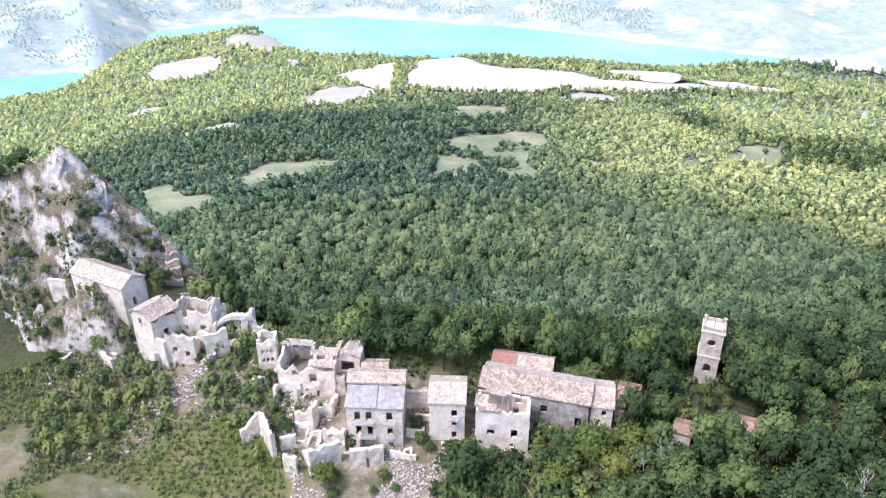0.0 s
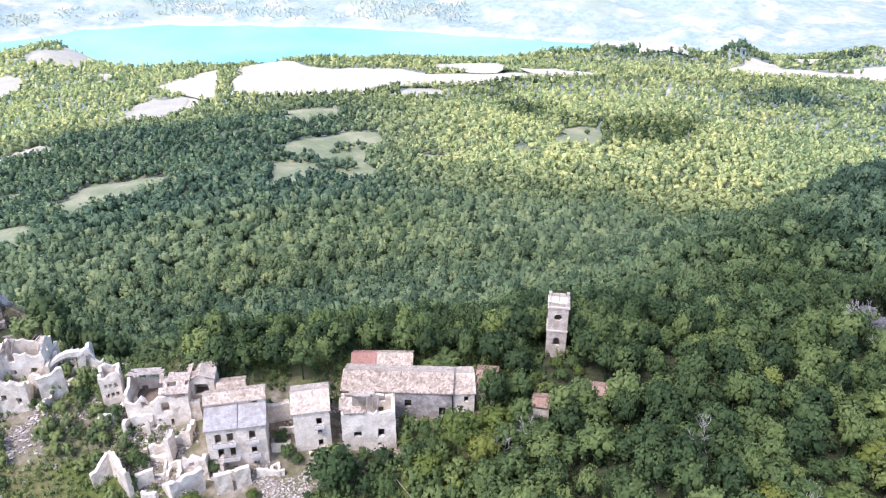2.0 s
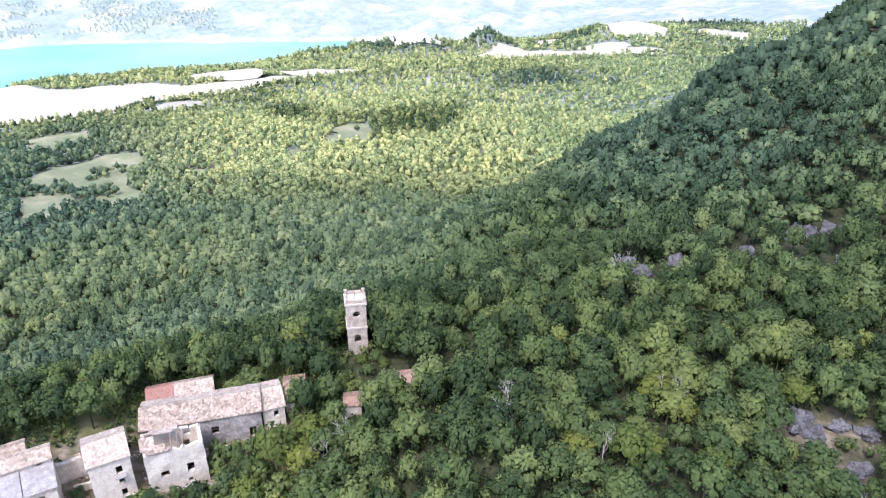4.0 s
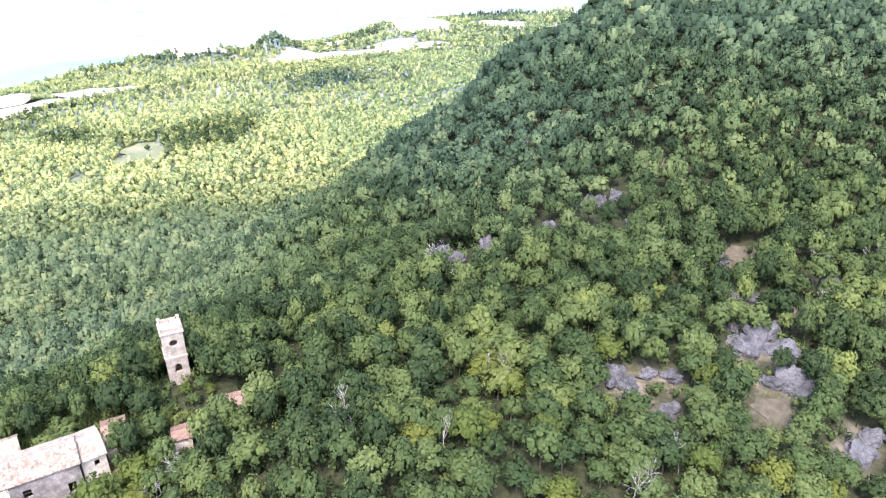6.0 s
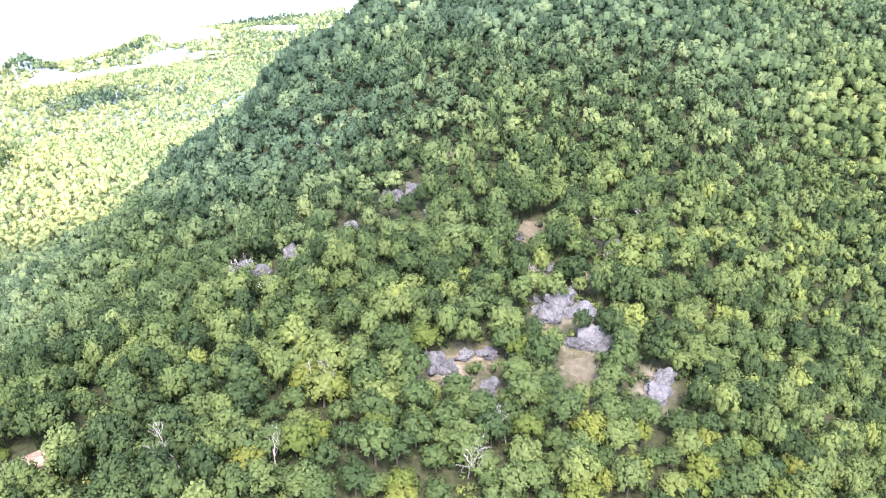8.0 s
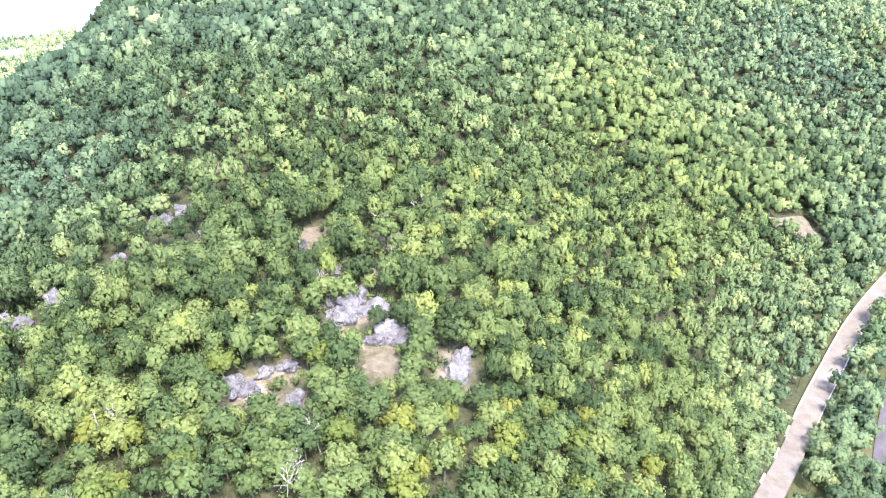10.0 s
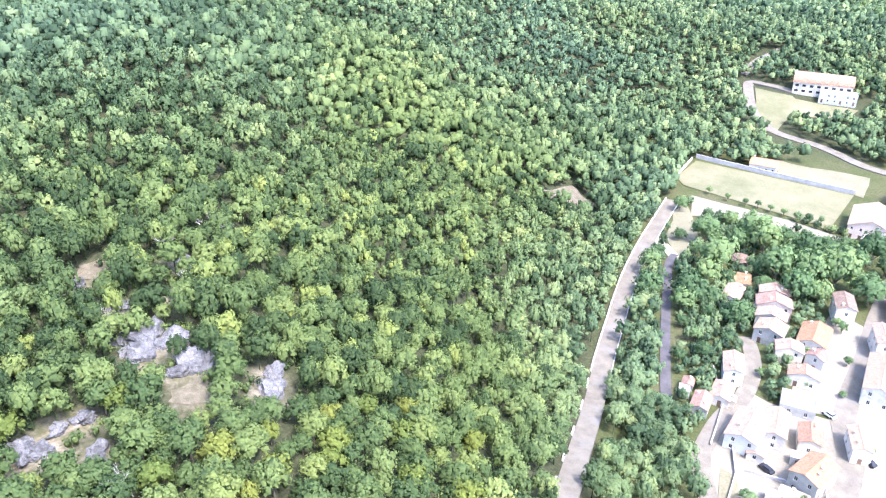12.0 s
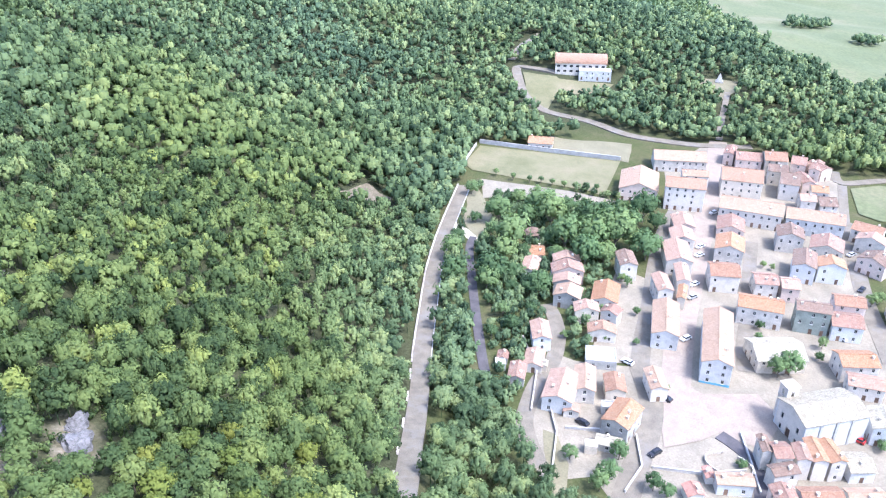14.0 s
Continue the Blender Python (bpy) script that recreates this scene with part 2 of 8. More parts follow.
_ld = np.linspace(math.log(15), math.log(5000), 220)
_tab = np.array([np.interp(_ld, [math.log(d) for d, h in PROFILES[a]], [-h for d, h in PROFILES[a]]) for a in _az])
_k = np.array([1.0, 2.0, 3.0, 2.0, 1.0]) / 9.0
_tab = np.array([np.convolve(np.pad(r, 2, "edge"), _k, "valid") for r in _tab])


def wobble(x, y, size, seed):
    """Smooth value noise, about -1 to 1."""
    u, v = x / size + seed * 17.31, y / size + seed * 9.17
    i, j = np.floor(u), np.floor(v)
    fu, fv = u - i, v - j
    fu, fv = fu * fu * (3 - 2 * fu), fv * fv * (3 - 2 * fv)

    def rnd(a, b):
        s = np.sin(a * 127.1 + b * 311.7 + seed * 74.7) * 43758.5453
        return (s - np.floor(s)) * 2 - 1
    return (rnd(i, j) * (1 - fu) + rnd(i + 1, j) * fu) * (1 - fv) + (rnd(i, j + 1) * (1 - fu) + rnd(i + 1, j + 1) * fu) * fv


def ground(x, y, rough=True):
    """Ground height at plan points (arrays)."""
    x, y = np.asarray(x, float), np.asarray(y, float)
    d = np.hypot(x, y)
    az = np.degrees(np.arctan2(x, y))
    az = np.where(az < -110, az + 360, az)
    i = np.clip(np.searchsorted(_az, az, "right") - 1, 0, len(_az) - 2)
    f = (az - _az[i]) / (_az[i + 1] - _az[i])
    f = f * f * (3 - 2 * f) * 0.6 + f * 0.4
    u = np.clip((np.log(np.maximum(d, 15.1)) - _ld[0]) / (_ld[1] - _ld[0]), 0, len(_ld) - 1.001)
    k = u.astype(int)
    w = u - k
    z = (_tab[i, k] * (1 - w) + _tab[i, k + 1] * w) * (1 - f) + (_tab[i + 1, k] * (1 - w) + _tab[i + 1, k + 1] * w) * f
    near = np.clip((d - 12) / 40, 0, 1)
    z = z * near - 114.0 * (1 - near)
    shore = np.interp(az, [a for a, s in FAR_SHORE], [s for a, s in FAR_SHORE])
    over = np.clip((d - shore) / 60.0, -1, 40)
    hills = -526 + 9 * np.clip(over, 0, 1) + np.clip(over, 0, 22) * 10.0 + np.clip(over, 0, 3) * (5.0 * wobble(x, y, 170, 5) + 2.2 * wobble(x, y, 60, 6))
    w = np.clip((43 - az) / 9, 0, 1)
    z = np.where((az > -42) & (d > shore - 60), np.maximum(z, hills) * w + z * (1 - w), z)
    for a, r, rise, wide, deep in KNOLLS:
        z = z + rise * np.exp(-((az - a) / wide) ** 2 - ((d - r) / deep) ** 2)
    if rough:
        big = np.clip((d - 150) / 500, 0, 1)
        z = z + wobble(x, y, 95, 1) * 5.0 * big + wobble(x, y, 31, 2) * (0.6 + 1.6 * big)
        flat = np.clip((az - 108) / 4, 0, 1) * np.clip((160 - az) / 5, 0, 1) * np.clip((460 - d) / 40, 0, 1)
        z = z - flat * (wobble(x, y, 95, 1) * 5.0 * big + wobble(x, y, 31, 2) * (0.6 + 1.6 * big))
        low = np.clip((-517 - z) / 6, 0, 1)
        z = z * (1 - low) + (-527) * low
    return z + CAM_Z



# ---- building helpers ----
def mesh_object(name, verts, faces, material, smooth=False):
    me = bpy.data.meshes.new(name)
    me.from_pydata([tuple(v) for v in verts], [], [tuple(f) for f in faces])
    me.materials.append(material)
    if smooth:
        me.polygons.foreach_set("use_smooth", [True] * len(me.polygons))
    return new(name, me)


def quads_object(name, verts, quads, material, tint=None, smooth=False, normals=None):
    """One mesh from arrays of points and four-cornered faces."""
    me = bpy.data.meshes.new(name)
    me.vertices.add(len(verts))
    me.vertices.foreach_set("co", np.asarray(verts, np.float32).ravel())
    me.loops.add(len(quads) * 4)
    me.loops.foreach_set("vertex_index", np.asarray(quads, np.int32).ravel())
    me.polygons.add(len(quads))
    me.polygons.foreach_set("loop_start", np.arange(0, len(quads) * 4, 4, dtype=np.int32))
    if smooth:
        me.polygons.foreach_set("use_smooth", np.ones(len(quads), bool))
    me.update(calc_edges=True)
    if normals is not None:
        me.polygons.foreach_set("use_smooth", np.ones(len(quads), bool))
        me.attributes.new("custom_normal", "FLOAT_VECTOR", "POINT").data.foreach_set("vector", np.asarray(normals, np.float32).ravel())
    if tint is not None:
        me.attributes.new("tint", "FLOAT", "POINT").data.foreach_set("value", np.asarray(tint, np.float32))
    me.materials.append(material)
    return new(name, me)


def inside(x, y, outline):
    """Which plan points lie inside an outline."""
    x, y = np.asarray(x, float), np.asarray(y, float)
    hit = np.zeros(x.shape, bool)
    n = len(outline)
    for i in range(n):
        (x0, y0), (x1, y1) = outline[i], outline[(i + 1) % n]
        if y0 == y1:
            continue
        cross = ((y0 > y) != (y1 > y)) & (x < (x1 - x0) * (y - y0) / (y1 - y0) + x0)
        hit ^= cross
    return hit


CLEARINGS = []      # outlines that trees keep out of
MEADOWS = []        # outlines of the meadows
KEEP_OUT = []       # (x, y, radius) that trees keep out of


def keep_rect(x, y, w, l, turn, grow=0.8):
    """Keep a turned rectangle free of trees."""
    c, s = math.cos(radians(turn)), math.sin(radians(turn))
    w, l = w / 2 + grow, l / 2 + grow
    CLEARINGS.append([(x + c * a - s * b, y + s * a + c * b) for a, b in ((-w, -l), (w, -l), (w, l), (-w, l))])


def wavy(outline, step, amount):
    """An outline with uneven edges."""
    out = []
    for (x0, y0), (x1, y1) in zip(outline, outline[1:] + outline[:1]):
        n = max(1, int(math.hypot(x1 - x0, y1 - y0) / step))
        for k in range(n):
            x, y = x0 + (x1 - x0) * k / n, y0 + (y1 - y0) * k / n
            out.append((x + amount * float(wobble(np.array(x), np.array(y), step * 1.3, 11)), y + amount * float(wobble(np.array(x), np.array(y), step * 1.3, 12))))
    return out


def patch(name, outline, material, lift, label, category, step=12.0, amount=4.0, cuts=2, clear=True):
    """A piece of open land laid over the ground sheet."""
    if clear:
        CLEARINGS.append(outline)
    if name == "meadow":
        MEADOWS.append(outline)
    edge = wavy(outline, step, amount) if amount else outline
    bm = bmesh.new()
    bm.faces.new([bm.verts.new((x, y, 0)) for x, y in edge])
    bmesh.ops.triangulate(bm, faces=bm.faces[:])
    for _ in range(cuts):
        long_edges = [e for e in bm.edges if e.calc_length() > step]
        if not long_edges:
            break
        bmesh.ops.subdivide_edges(bm, edges=long_edges, cuts=1)
        bmesh.ops.triangulate(bm, faces=[f for f in bm.faces if len(f.verts) > 3])
    co = np.array([v.co[:2] for v in bm.verts])
    for v, z in zip(bm.verts, ground(co[:, 0], co[:, 1])):
        v.co.z = z + lift
    bmesh.ops.recalc_face_normals(bm, faces=bm.faces[:])
    if sum(f.normal.z for f in bm.faces) < 0:
        bmesh.ops.reverse_faces(bm, faces=bm.faces[:])
    me = bpy.data.meshes.new(name)
    bm.to_mesh(me)
    bm.free()
    me.materials.append(material)
    me.polygons.foreach_set("use_smooth", [True] * len(me.polygons))
    return tagged(new(name, me), label, category, kind="structure")


# ---- ground sheet, lake ----
def dry_ground(x, y):
    """Where the turf of the open slope is worn down to dry earth."""
    worn = np.zeros(np.shape(x))
    for cx, cy in ((130, 39), (126, 41), (132, 35), (123, 30), (121, 32), (118, 15), (125, 15), (100, 53), (102, 50), (106, 50), (110, 46), (100, 42), (144, 47), (147, 37), (154, 58), (162, 37), (158, 56), (114, 28)):     # thin soil round the outcrops
        worn = np.maximum(worn, np.clip(1.25 - np.hypot(x - cx - 1, y - cy - 1) / 4.5, 0, 1))
    return worn + np.clip(1.5 - np.hypot((x + 74) / 6.5, (y - 93) / 7), 0, 1) + 0.8 * np.clip(1.4 - np.hypot((x + 56) / 8, (y - 89) / 3.5), 0, 1) + 0.8 * np.clip(1.5 - np.hypot((x + 47) / 3, (y - 112) / 5), 0, 1)


def build_ground():
    azs = np.concatenate([np.arange(-45, 162, 0.45), np.arange(162, 315, 3.0)])
    rad = np.concatenate([[0.02, 8], np.geomspace(20, 1840, 138), np.arange(1850, 2760, 13), np.geomspace(2800, 4950, 9)])
    A, D = np.meshgrid(np.radians(azs), rad)
    X, Y = D * np.sin(A), D * np.cos(A)
    Z = ground(X, Y)
    na, nr = len(azs), len(rad)
    idx = np.arange(na * nr).reshape(nr, na)
    nxt = np.roll(idx, -1, axis=1)
    quads = np.stack([idx[:-1], nxt[:-1], nxt[1:], idx[1:]], -1).reshape(-1, 4)[:, ::-1]
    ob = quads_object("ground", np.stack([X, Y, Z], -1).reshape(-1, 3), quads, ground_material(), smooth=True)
    d, az, z = D.ravel(), np.degrees(A).ravel(), Z.ravel() - CAM_Z
    x, y = X.ravel(), Y.ravel()
    # grows with distance, so the painted haze deepens outwards
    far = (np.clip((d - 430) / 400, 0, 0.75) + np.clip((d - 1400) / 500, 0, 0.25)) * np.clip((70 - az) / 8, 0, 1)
    left_slope = np.clip((22 - az) / 6, 0, 1) * np.clip((148 - d) / 20, 0, 1)
    town = 0.3 * np.clip((az - 111) / 3, 0, 1) * np.clip((430 - d) / 30, 0, 1)
    woods = (1 - far) * (1 - left_slope) * (1 - town)
    shore = np.clip((z + 521) / 3, 0, 1) * np.clip((-513 - z) / 4, 0, 1) * (d > 1300)
    bare = np.clip((az + 32) / 5, 0, 1) * np.clip((11 - az) / 4, 0, 1) * np.clip((d - np.interp(az, (-32, -18, -14, 1, 11), (128, 108, 84, 82, 95))) / 6, 0, 1) * np.clip((np.interp(az, (-32, -18, 11), (150, 124, 112)) - d) / 8, 0, 1)
    bare = np.clip(bare * (1.1 + 0.7 * wobble(x, y, 11, 61)), 0, 1)
    bare = np.clip(bare + dry_ground(x, y) * (0.8 + 0.5 * wobble(x, y, 5, 62)), 0, 1)
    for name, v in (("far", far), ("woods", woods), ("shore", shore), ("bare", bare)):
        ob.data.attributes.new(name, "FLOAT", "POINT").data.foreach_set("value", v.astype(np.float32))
    tagged(ob, "hilly land with grass, forest floor and far fields", "ground", kind="structure")
    w = mesh_object("water", [(-2600, 1000, LAKE_Z), (1700, 1000, LAKE_Z), (1700, 2900, LAKE_Z), (-2600, 2900, LAKE_Z)], [(0, 1, 2, 3)], water_material())
    tagged(w, "turquoise reservoir lake with pale sandy shores", "lake", kind="structure")


build_ground()

# ---- tree kit ----
rng = np.random.default_rng(7)


def ball_quads(n=2):
    """A rounded box of four-cornered faces on the unit ball."""
    verts, faces = [], []
    for axis in range(3):
        for s in (-1, 1):
            base = len(verts)
            for i in range(n + 1):
                for j in range(n + 1):
                    p = [0, 0, 0]
                    p[axis], p[(axis + 1) % 3], p[(axis + 2) % 3] = s, 2 * i / n - 1, 2 * j / n - 1
                    verts.append(np.array(p, float) / np.linalg.norm(p))
            for i in range(n):
                for j in range(n):
                    q = [base + i * (n + 1) + j, base + (i + 1) * (n + 1) + j, base + (i + 1) * (n + 1) + j + 1, base + i * (n + 1) + j + 1]
                    faces.append(q if s > 0 else q[::-1])
    return np.array(verts), np.array(faces)


def crown(count, leaf, clumps, core=0.62, trunk=True, fine=2, lumps=0.0):
    """A crown about 2 across, base of the trunk at 0: leaf clumps standing out over a dome, each a tuft of small leaf sprays."""
    k = np.arange(clumps)
    up = 1.0 - 1.12 * (k + 0.5) / clumps + rng.uniform(-0.09, 0.09, clumps)
    up = np.clip(up, -0.3, 1.0)
    a = k * 2.39996 + rng.uniform(-0.35, 0.35, clumps) + rng.uniform(0, 6.283)
    flat = np.sqrt(np.maximum(0.0, 1 - up * up))
    out = np.c_[flat * np.cos(a), flat * np.sin(a), up]
    reach = rng.uniform(0.50, 0.80, clumps)
    centres = out * reach[:, None] * np.array((1.0, 1.0, 0.92)) + np.array((0, 0, 1.22))
    sizes = rng.uniform(0.24, 0.40, clumps) * (1.0 if clumps > 9 else 1.25)
    vs, qs, ts, ns, n = [], [], [], [], 0
    bv, bq = ball_quads(fine)
    ph = rng.uniform(0, 6.283, 3)
    lump = 1 + 0.16 * np.sin(4.1 * bv[:, 0] + ph[0]) * np.cos(3.7 * bv[:, 1] + ph[1]) + 0.12 * np.sin(5.0 * bv[:, 2] + ph[2])
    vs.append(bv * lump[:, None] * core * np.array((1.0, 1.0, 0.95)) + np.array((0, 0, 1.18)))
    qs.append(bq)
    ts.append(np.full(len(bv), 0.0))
    ns.append(bv)
    n += len(bv)
    if trunk:
        t = np.array([[math.cos(q), math.sin(q)] for q in (0.8, 2.37, 3.94, 5.5)])
        vs.append(np.concatenate([np.c_[t * 0.055, np.full(4, -0.25)], np.c_[t * 0.03, np.full(4, 1.0)]]))
        qs.append(np.array([[i, (i + 1) % 4, 4 + (i + 1) % 4, 4 + i] for i in range(4)]) + n)
        ts.append(np.full(8, -0.3))
        ns.append(np.c_[np.tile(t, (2, 1)), np.zeros(8)])
        n += 8
    shade = rng.uniform(-0.13, 0.13, clumps)
    if lumps:       # farther trees: each clump a rounded tuft under its leaf sprays
        cv, cq = ball_quads(1)
        for c, r, o, g in zip(centres, sizes, out, shade):
            q = rng.uniform(0, 6.283)
            w = np.c_[cv[:, 0] * math.cos(q) - cv[:, 1] * math.sin(q), cv[:, 0] * math.sin(q) + cv[:, 1] * math.cos(q), cv[:, 2]]
            vs.append(w * r * lumps * np.array((1.0, 1.0, 0.88)) * rng.uniform(0.75, 1.2) + c)
            qs.append(cq + n)
            ts.append(np.full(len(cv), g))
            m = w * 0.6 + o * 0.6
            ns.append(m / np.linalg.norm(m, axis=1)[:, None])
            n += len(cv)
    pick = rng.integers(0, clumps, count)
    dirs = rng.normal(size=(count, 3)) + out[pick] * 0.9 + np.array((0, 0, 0.45))
    dirs /= np.linalg.norm(dirs, axis=1)[:, None]
    pos = centres[pick] + dirs * (sizes[pick] * rng.uniform(0.72, 1.12, count))[:, None]
    nor = dirs * 0.9 + rng.normal(size=(count, 3)) * 0.26 + np.array((0, 0, 0.22))
    nor /= np.linalg.norm(nor, axis=1)[:, None]
    t1 = np.cross(nor, rng.normal(size=(count, 3)))
    t1 /= np.linalg.norm(t1, axis=1)[:, None]
    t2 = np.cross(nor, t1)
    s = (leaf * rng.uniform(0.55, 1.35, count))[:, None]
    w = rng.uniform(0.45, 0.85, count)[:, None]
    quad = np.stack([pos - t1 * s, pos - t2 * s * w + nor * s * 0.3, pos + t1 * s, pos + t2 * s * w - nor * s * 0.25], 1)
    vs.append(quad.reshape(-1, 3))
    qs.append(np.arange(count * 4).reshape(-1, 4) + n)
    ts.append(np.repeat(shade[pick], 4))
    soft = dirs * 0.55 + nor * 0.5 + out[pick] * 0.6
    soft /= np.linalg.norm(soft, axis=1)[:, None]
    ns.append(np.repeat(soft, 4, 0))
    return np.concatenate(vs), np.concatenate(qs), np.concatenate(ts), np.concatenate(ns)


T_NEAR = [crown(390, 0.082, 19, core=0.42, fine=1, lumps=0.66) for _ in range(8)]
T_MID = [crown(90, 0.120, 11, core=0.45, fine=1, lumps=0.82) for _ in range(7)]
T_SLOPE = [crown(24, 0.17, 7, core=0.55, trunk=False, fine=1, lumps=0.95) for _ in range(7)]
T_LOW = [crown(30, 0.22, 8, core=0.5, trunk=False, fine=1) for _ in range(6)]
T_FAR = [crown(14, 0.34, 6, core=0.8, trunk=False, fine=1) for _ in range(6)]
T_TINY = [crown(6, 0.46, 4, core=0.8, trunk=False, fine=1) for _ in range(5)]
T_UPPER = [crown(12, 0.24, 5, core=0.5, trunk=False, fine=1, lumps=1.0) for _ in range(6)]
_crowns, _oaks, _limes, _trunks = [], [], [], []


def tree_meshes():
    """Crowns and trunks for the single trees: limbs reaching into a lobed crown of leaf tufts."""
    for k in range(8):
        V, Q, _, N = crown(390, 0.080, 20, core=0.42, fine=1, trunk=False, lumps=0.66)
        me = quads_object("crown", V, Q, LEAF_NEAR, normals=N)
        _crowns.append(me.data)
        cool_tone = me.data.copy()
        cool_tone.materials[0] = LEAF_OAK
        _oaks.append(cool_tone)
        lime = me.data.copy()
        lime.materials[0] = LEAF_LIME
        _limes.append(lime)
        bpy.data.objects.remove(me)
        bm = bmesh.new()
        r = random.Random(k)
        limbs = [((0, 0, -0.3), (0.03 * r.uniform(-1, 1), 0.03 * r.uniform(-1, 1), 0.75), 0.06, 0.04)]
        for a in range(4):
            t = a * 1.57 + r.uniform(-0.4, 0.4)
            limbs.append(((0, 0, 0.6), (0.42 * math.cos(t), 0.42 * math.sin(t), 1.15), 0.03, 0.012))
        for p, q, r0, r1 in limbs:
            p, q = Vector(p), Vector(q)
            d = (q - p).normalized()
            s1 = d.orthogonal().normalized()
            s2 = d.cross(s1)
            rings = [[bm.verts.new(c + (s1 * math.cos(2 * math.pi * j / 6) + s2 * math.sin(2 * math.pi * j / 6)) * rad) for j in range(6)] for c, rad in ((p, r0), (q, r1))]
            for j in range(6):
                bm.faces.new((rings[0][j], rings[0][(j + 1) % 6], rings[1][(j + 1) % 6], rings[1][j]))
        tm = bpy.data.meshes.new("trunk")
        bm.to_mesh(tm)
        bm.free()
        tm.materials.append(BARK)
        _trunks.append(tm)


tree_meshes()


def tree(x, y, size, label, group, clip=False, z=None, name="tree", leaves=None):
    """One broadleaf tree; size is half the crown's width."""
    k = int(abs(x * 7.3 + y * 3.1)) % 8
    z = float(ground(x, y)) if z is None else z
    thing = new(name)
    tall = 1.15 if clip else 0.9 + (k % 3) * 0.14
    thing.matrix_basis = pose(x, y, z - 0.15, 0, 0, (x * 53 + y * 29) % 360) @ Matrix.Diagonal((size, size, size * tall, 1))
    linked("trunk", _trunks[k], thing, Matrix.Identity(4))
    linked("crown", (leaves or (_oaks if y < -80 else _crowns))[k], thing, pose(0, 0, 0.25) @ Matrix.Diagonal((0.8, 0.8, 0.75, 1)) if clip else Matrix.Identity(4))
    KEEP_OUT.append((x, y, size * 0.8))
    return tagged(thing, label, name, group=group)

# ---- open fields and meadows ----
patch("meadow", [(-6, 577), (22, 621), (58, 646), (87, 635), (91, 610), (63, 541), (72, 498), (45, 478), (31, 506), (6, 480), (-9, 469), (-4, 527)], MEADOW, 1.2, "pale green mown meadow between woods", "field", step=12, amount=3)
patch("meadow", [(-145, 490), (-132, 549), (-97, 548), (-67, 530), (-88, 489), (-114, 467), (-125, 447)], MEADOW, 1.2, "pale green mown meadow between woods", "field", step=11, amount=3)
patch("meadow", [(-221, 501), (-196, 503), (-169, 459), (-129, 428), (-142, 397), (-151, 382), (-174, 410)], MEADOW, 1.2, "pale green mown meadow between woods", "field", step=10, amount=3)
patch("meadow", [(-46, 634), (-19, 656), (-21, 631), (-45, 623)], MEADOW, 1.5, "pale green mown meadow between woods", "field", step=14, amount=4)
patch("meadow", [(6, 694), (37, 724), (72, 719), (35, 682), (14, 674)], MEADOW, 1.5, "pale green mown meadow between woods", "field", step=16, amount=4)
patch("meadow", [(-198, 541), (-183, 558), (-171, 534), (-193, 532)], MEADOW, 1.2, "pale green mown meadow between woods", "field", step=13, amount=3)
patch("stubble_field", [(-150, 772), (-145, 855), (-132, 904), (-81, 868), (-74, 822), (-99, 795)], WHEAT, 2.2, "pale golden stubble field", "field", step=19, amount=5)
patch("stubble_field", [(-143, 988), (-111, 928), (-58, 824), (-67, 1148), (-77, 1107), (-100, 1007)], WHEAT, 2.2, "pale golden stubble field", "field", step=22, amount=6)
patch("stubble_field", [(-44, 860), (-35, 1080), (6, 1152), (65, 1015), (144, 954), (196, 911), (265, 883), (192, 856), (141, 859), (69, 784), (10, 814)], WHEAT, 2.2, "pale golden stubble field", "field", step=22, amount=6)
patch("stubble_field", [(194, 898), (307, 912), (352, 901), (265, 860), (192, 856)], WHEAT, 2.2, "pale golden stubble field", "field", step=21, amount=5)
patch("pale_field", [(-257, 681), (-204, 688), (-179, 643), (-237, 668)], PALE_EARTH, 1.8, "bare pale earth field", "field", step=16, amount=4)
patch("meadow", [(191, 563), (212, 575), (199, 542), (184, 539)], MEADOW, 1.5, "pale green mown meadow between woods", "field", step=13, amount=3)
patch("meadow", [(229, 584), (285, 596), (262, 561), (224, 557)], MEADOW, 1.5, "pale green mown meadow between woods", "field", step=14, amount=3)
patch("pale_field", [(-419, 1079), (-426, 1134), (-360, 1176), (-322, 1115), (-350, 1025), (-388, 1023)], PALE_EARTH, 3.0, "bare pale earth field", "field", step=26, amount=6)
patch("pale_field", [(-308, 1218), (-337, 1468), (-277, 1481), (-264, 1176)], PALE_EARTH, 3.0, "bare pale earth field", "field", step=37, amount=9)
patch("pale_field", [(-232, 1122), (-205, 1136), (-209, 1063)], PALE_EARTH, 3.0, "bare pale earth field", "field", step=25, amount=6)
patch("stubble_field", [(693, 1390), (732, 1370), (780, 1344), (627, 1073), (579, 1106)], WHEAT, 3.0, "pale golden stubble field", "field", step=38, amount=10)
patch("stubble_field", [(1074, 1219), (1099, 1197), (1130, 1168), (1163, 1098), (1028, 953), (935, 984)], WHEAT, 3.0, "pale golden stubble field", "field", step=37, amount=9)
patch("stubble_field", [(616, 961), (719, 1025), (796, 954), (948, 876), (834, 872), (637, 878)], WHEAT, 3.0, "pale golden stubble field", "field", step=27, amount=7)


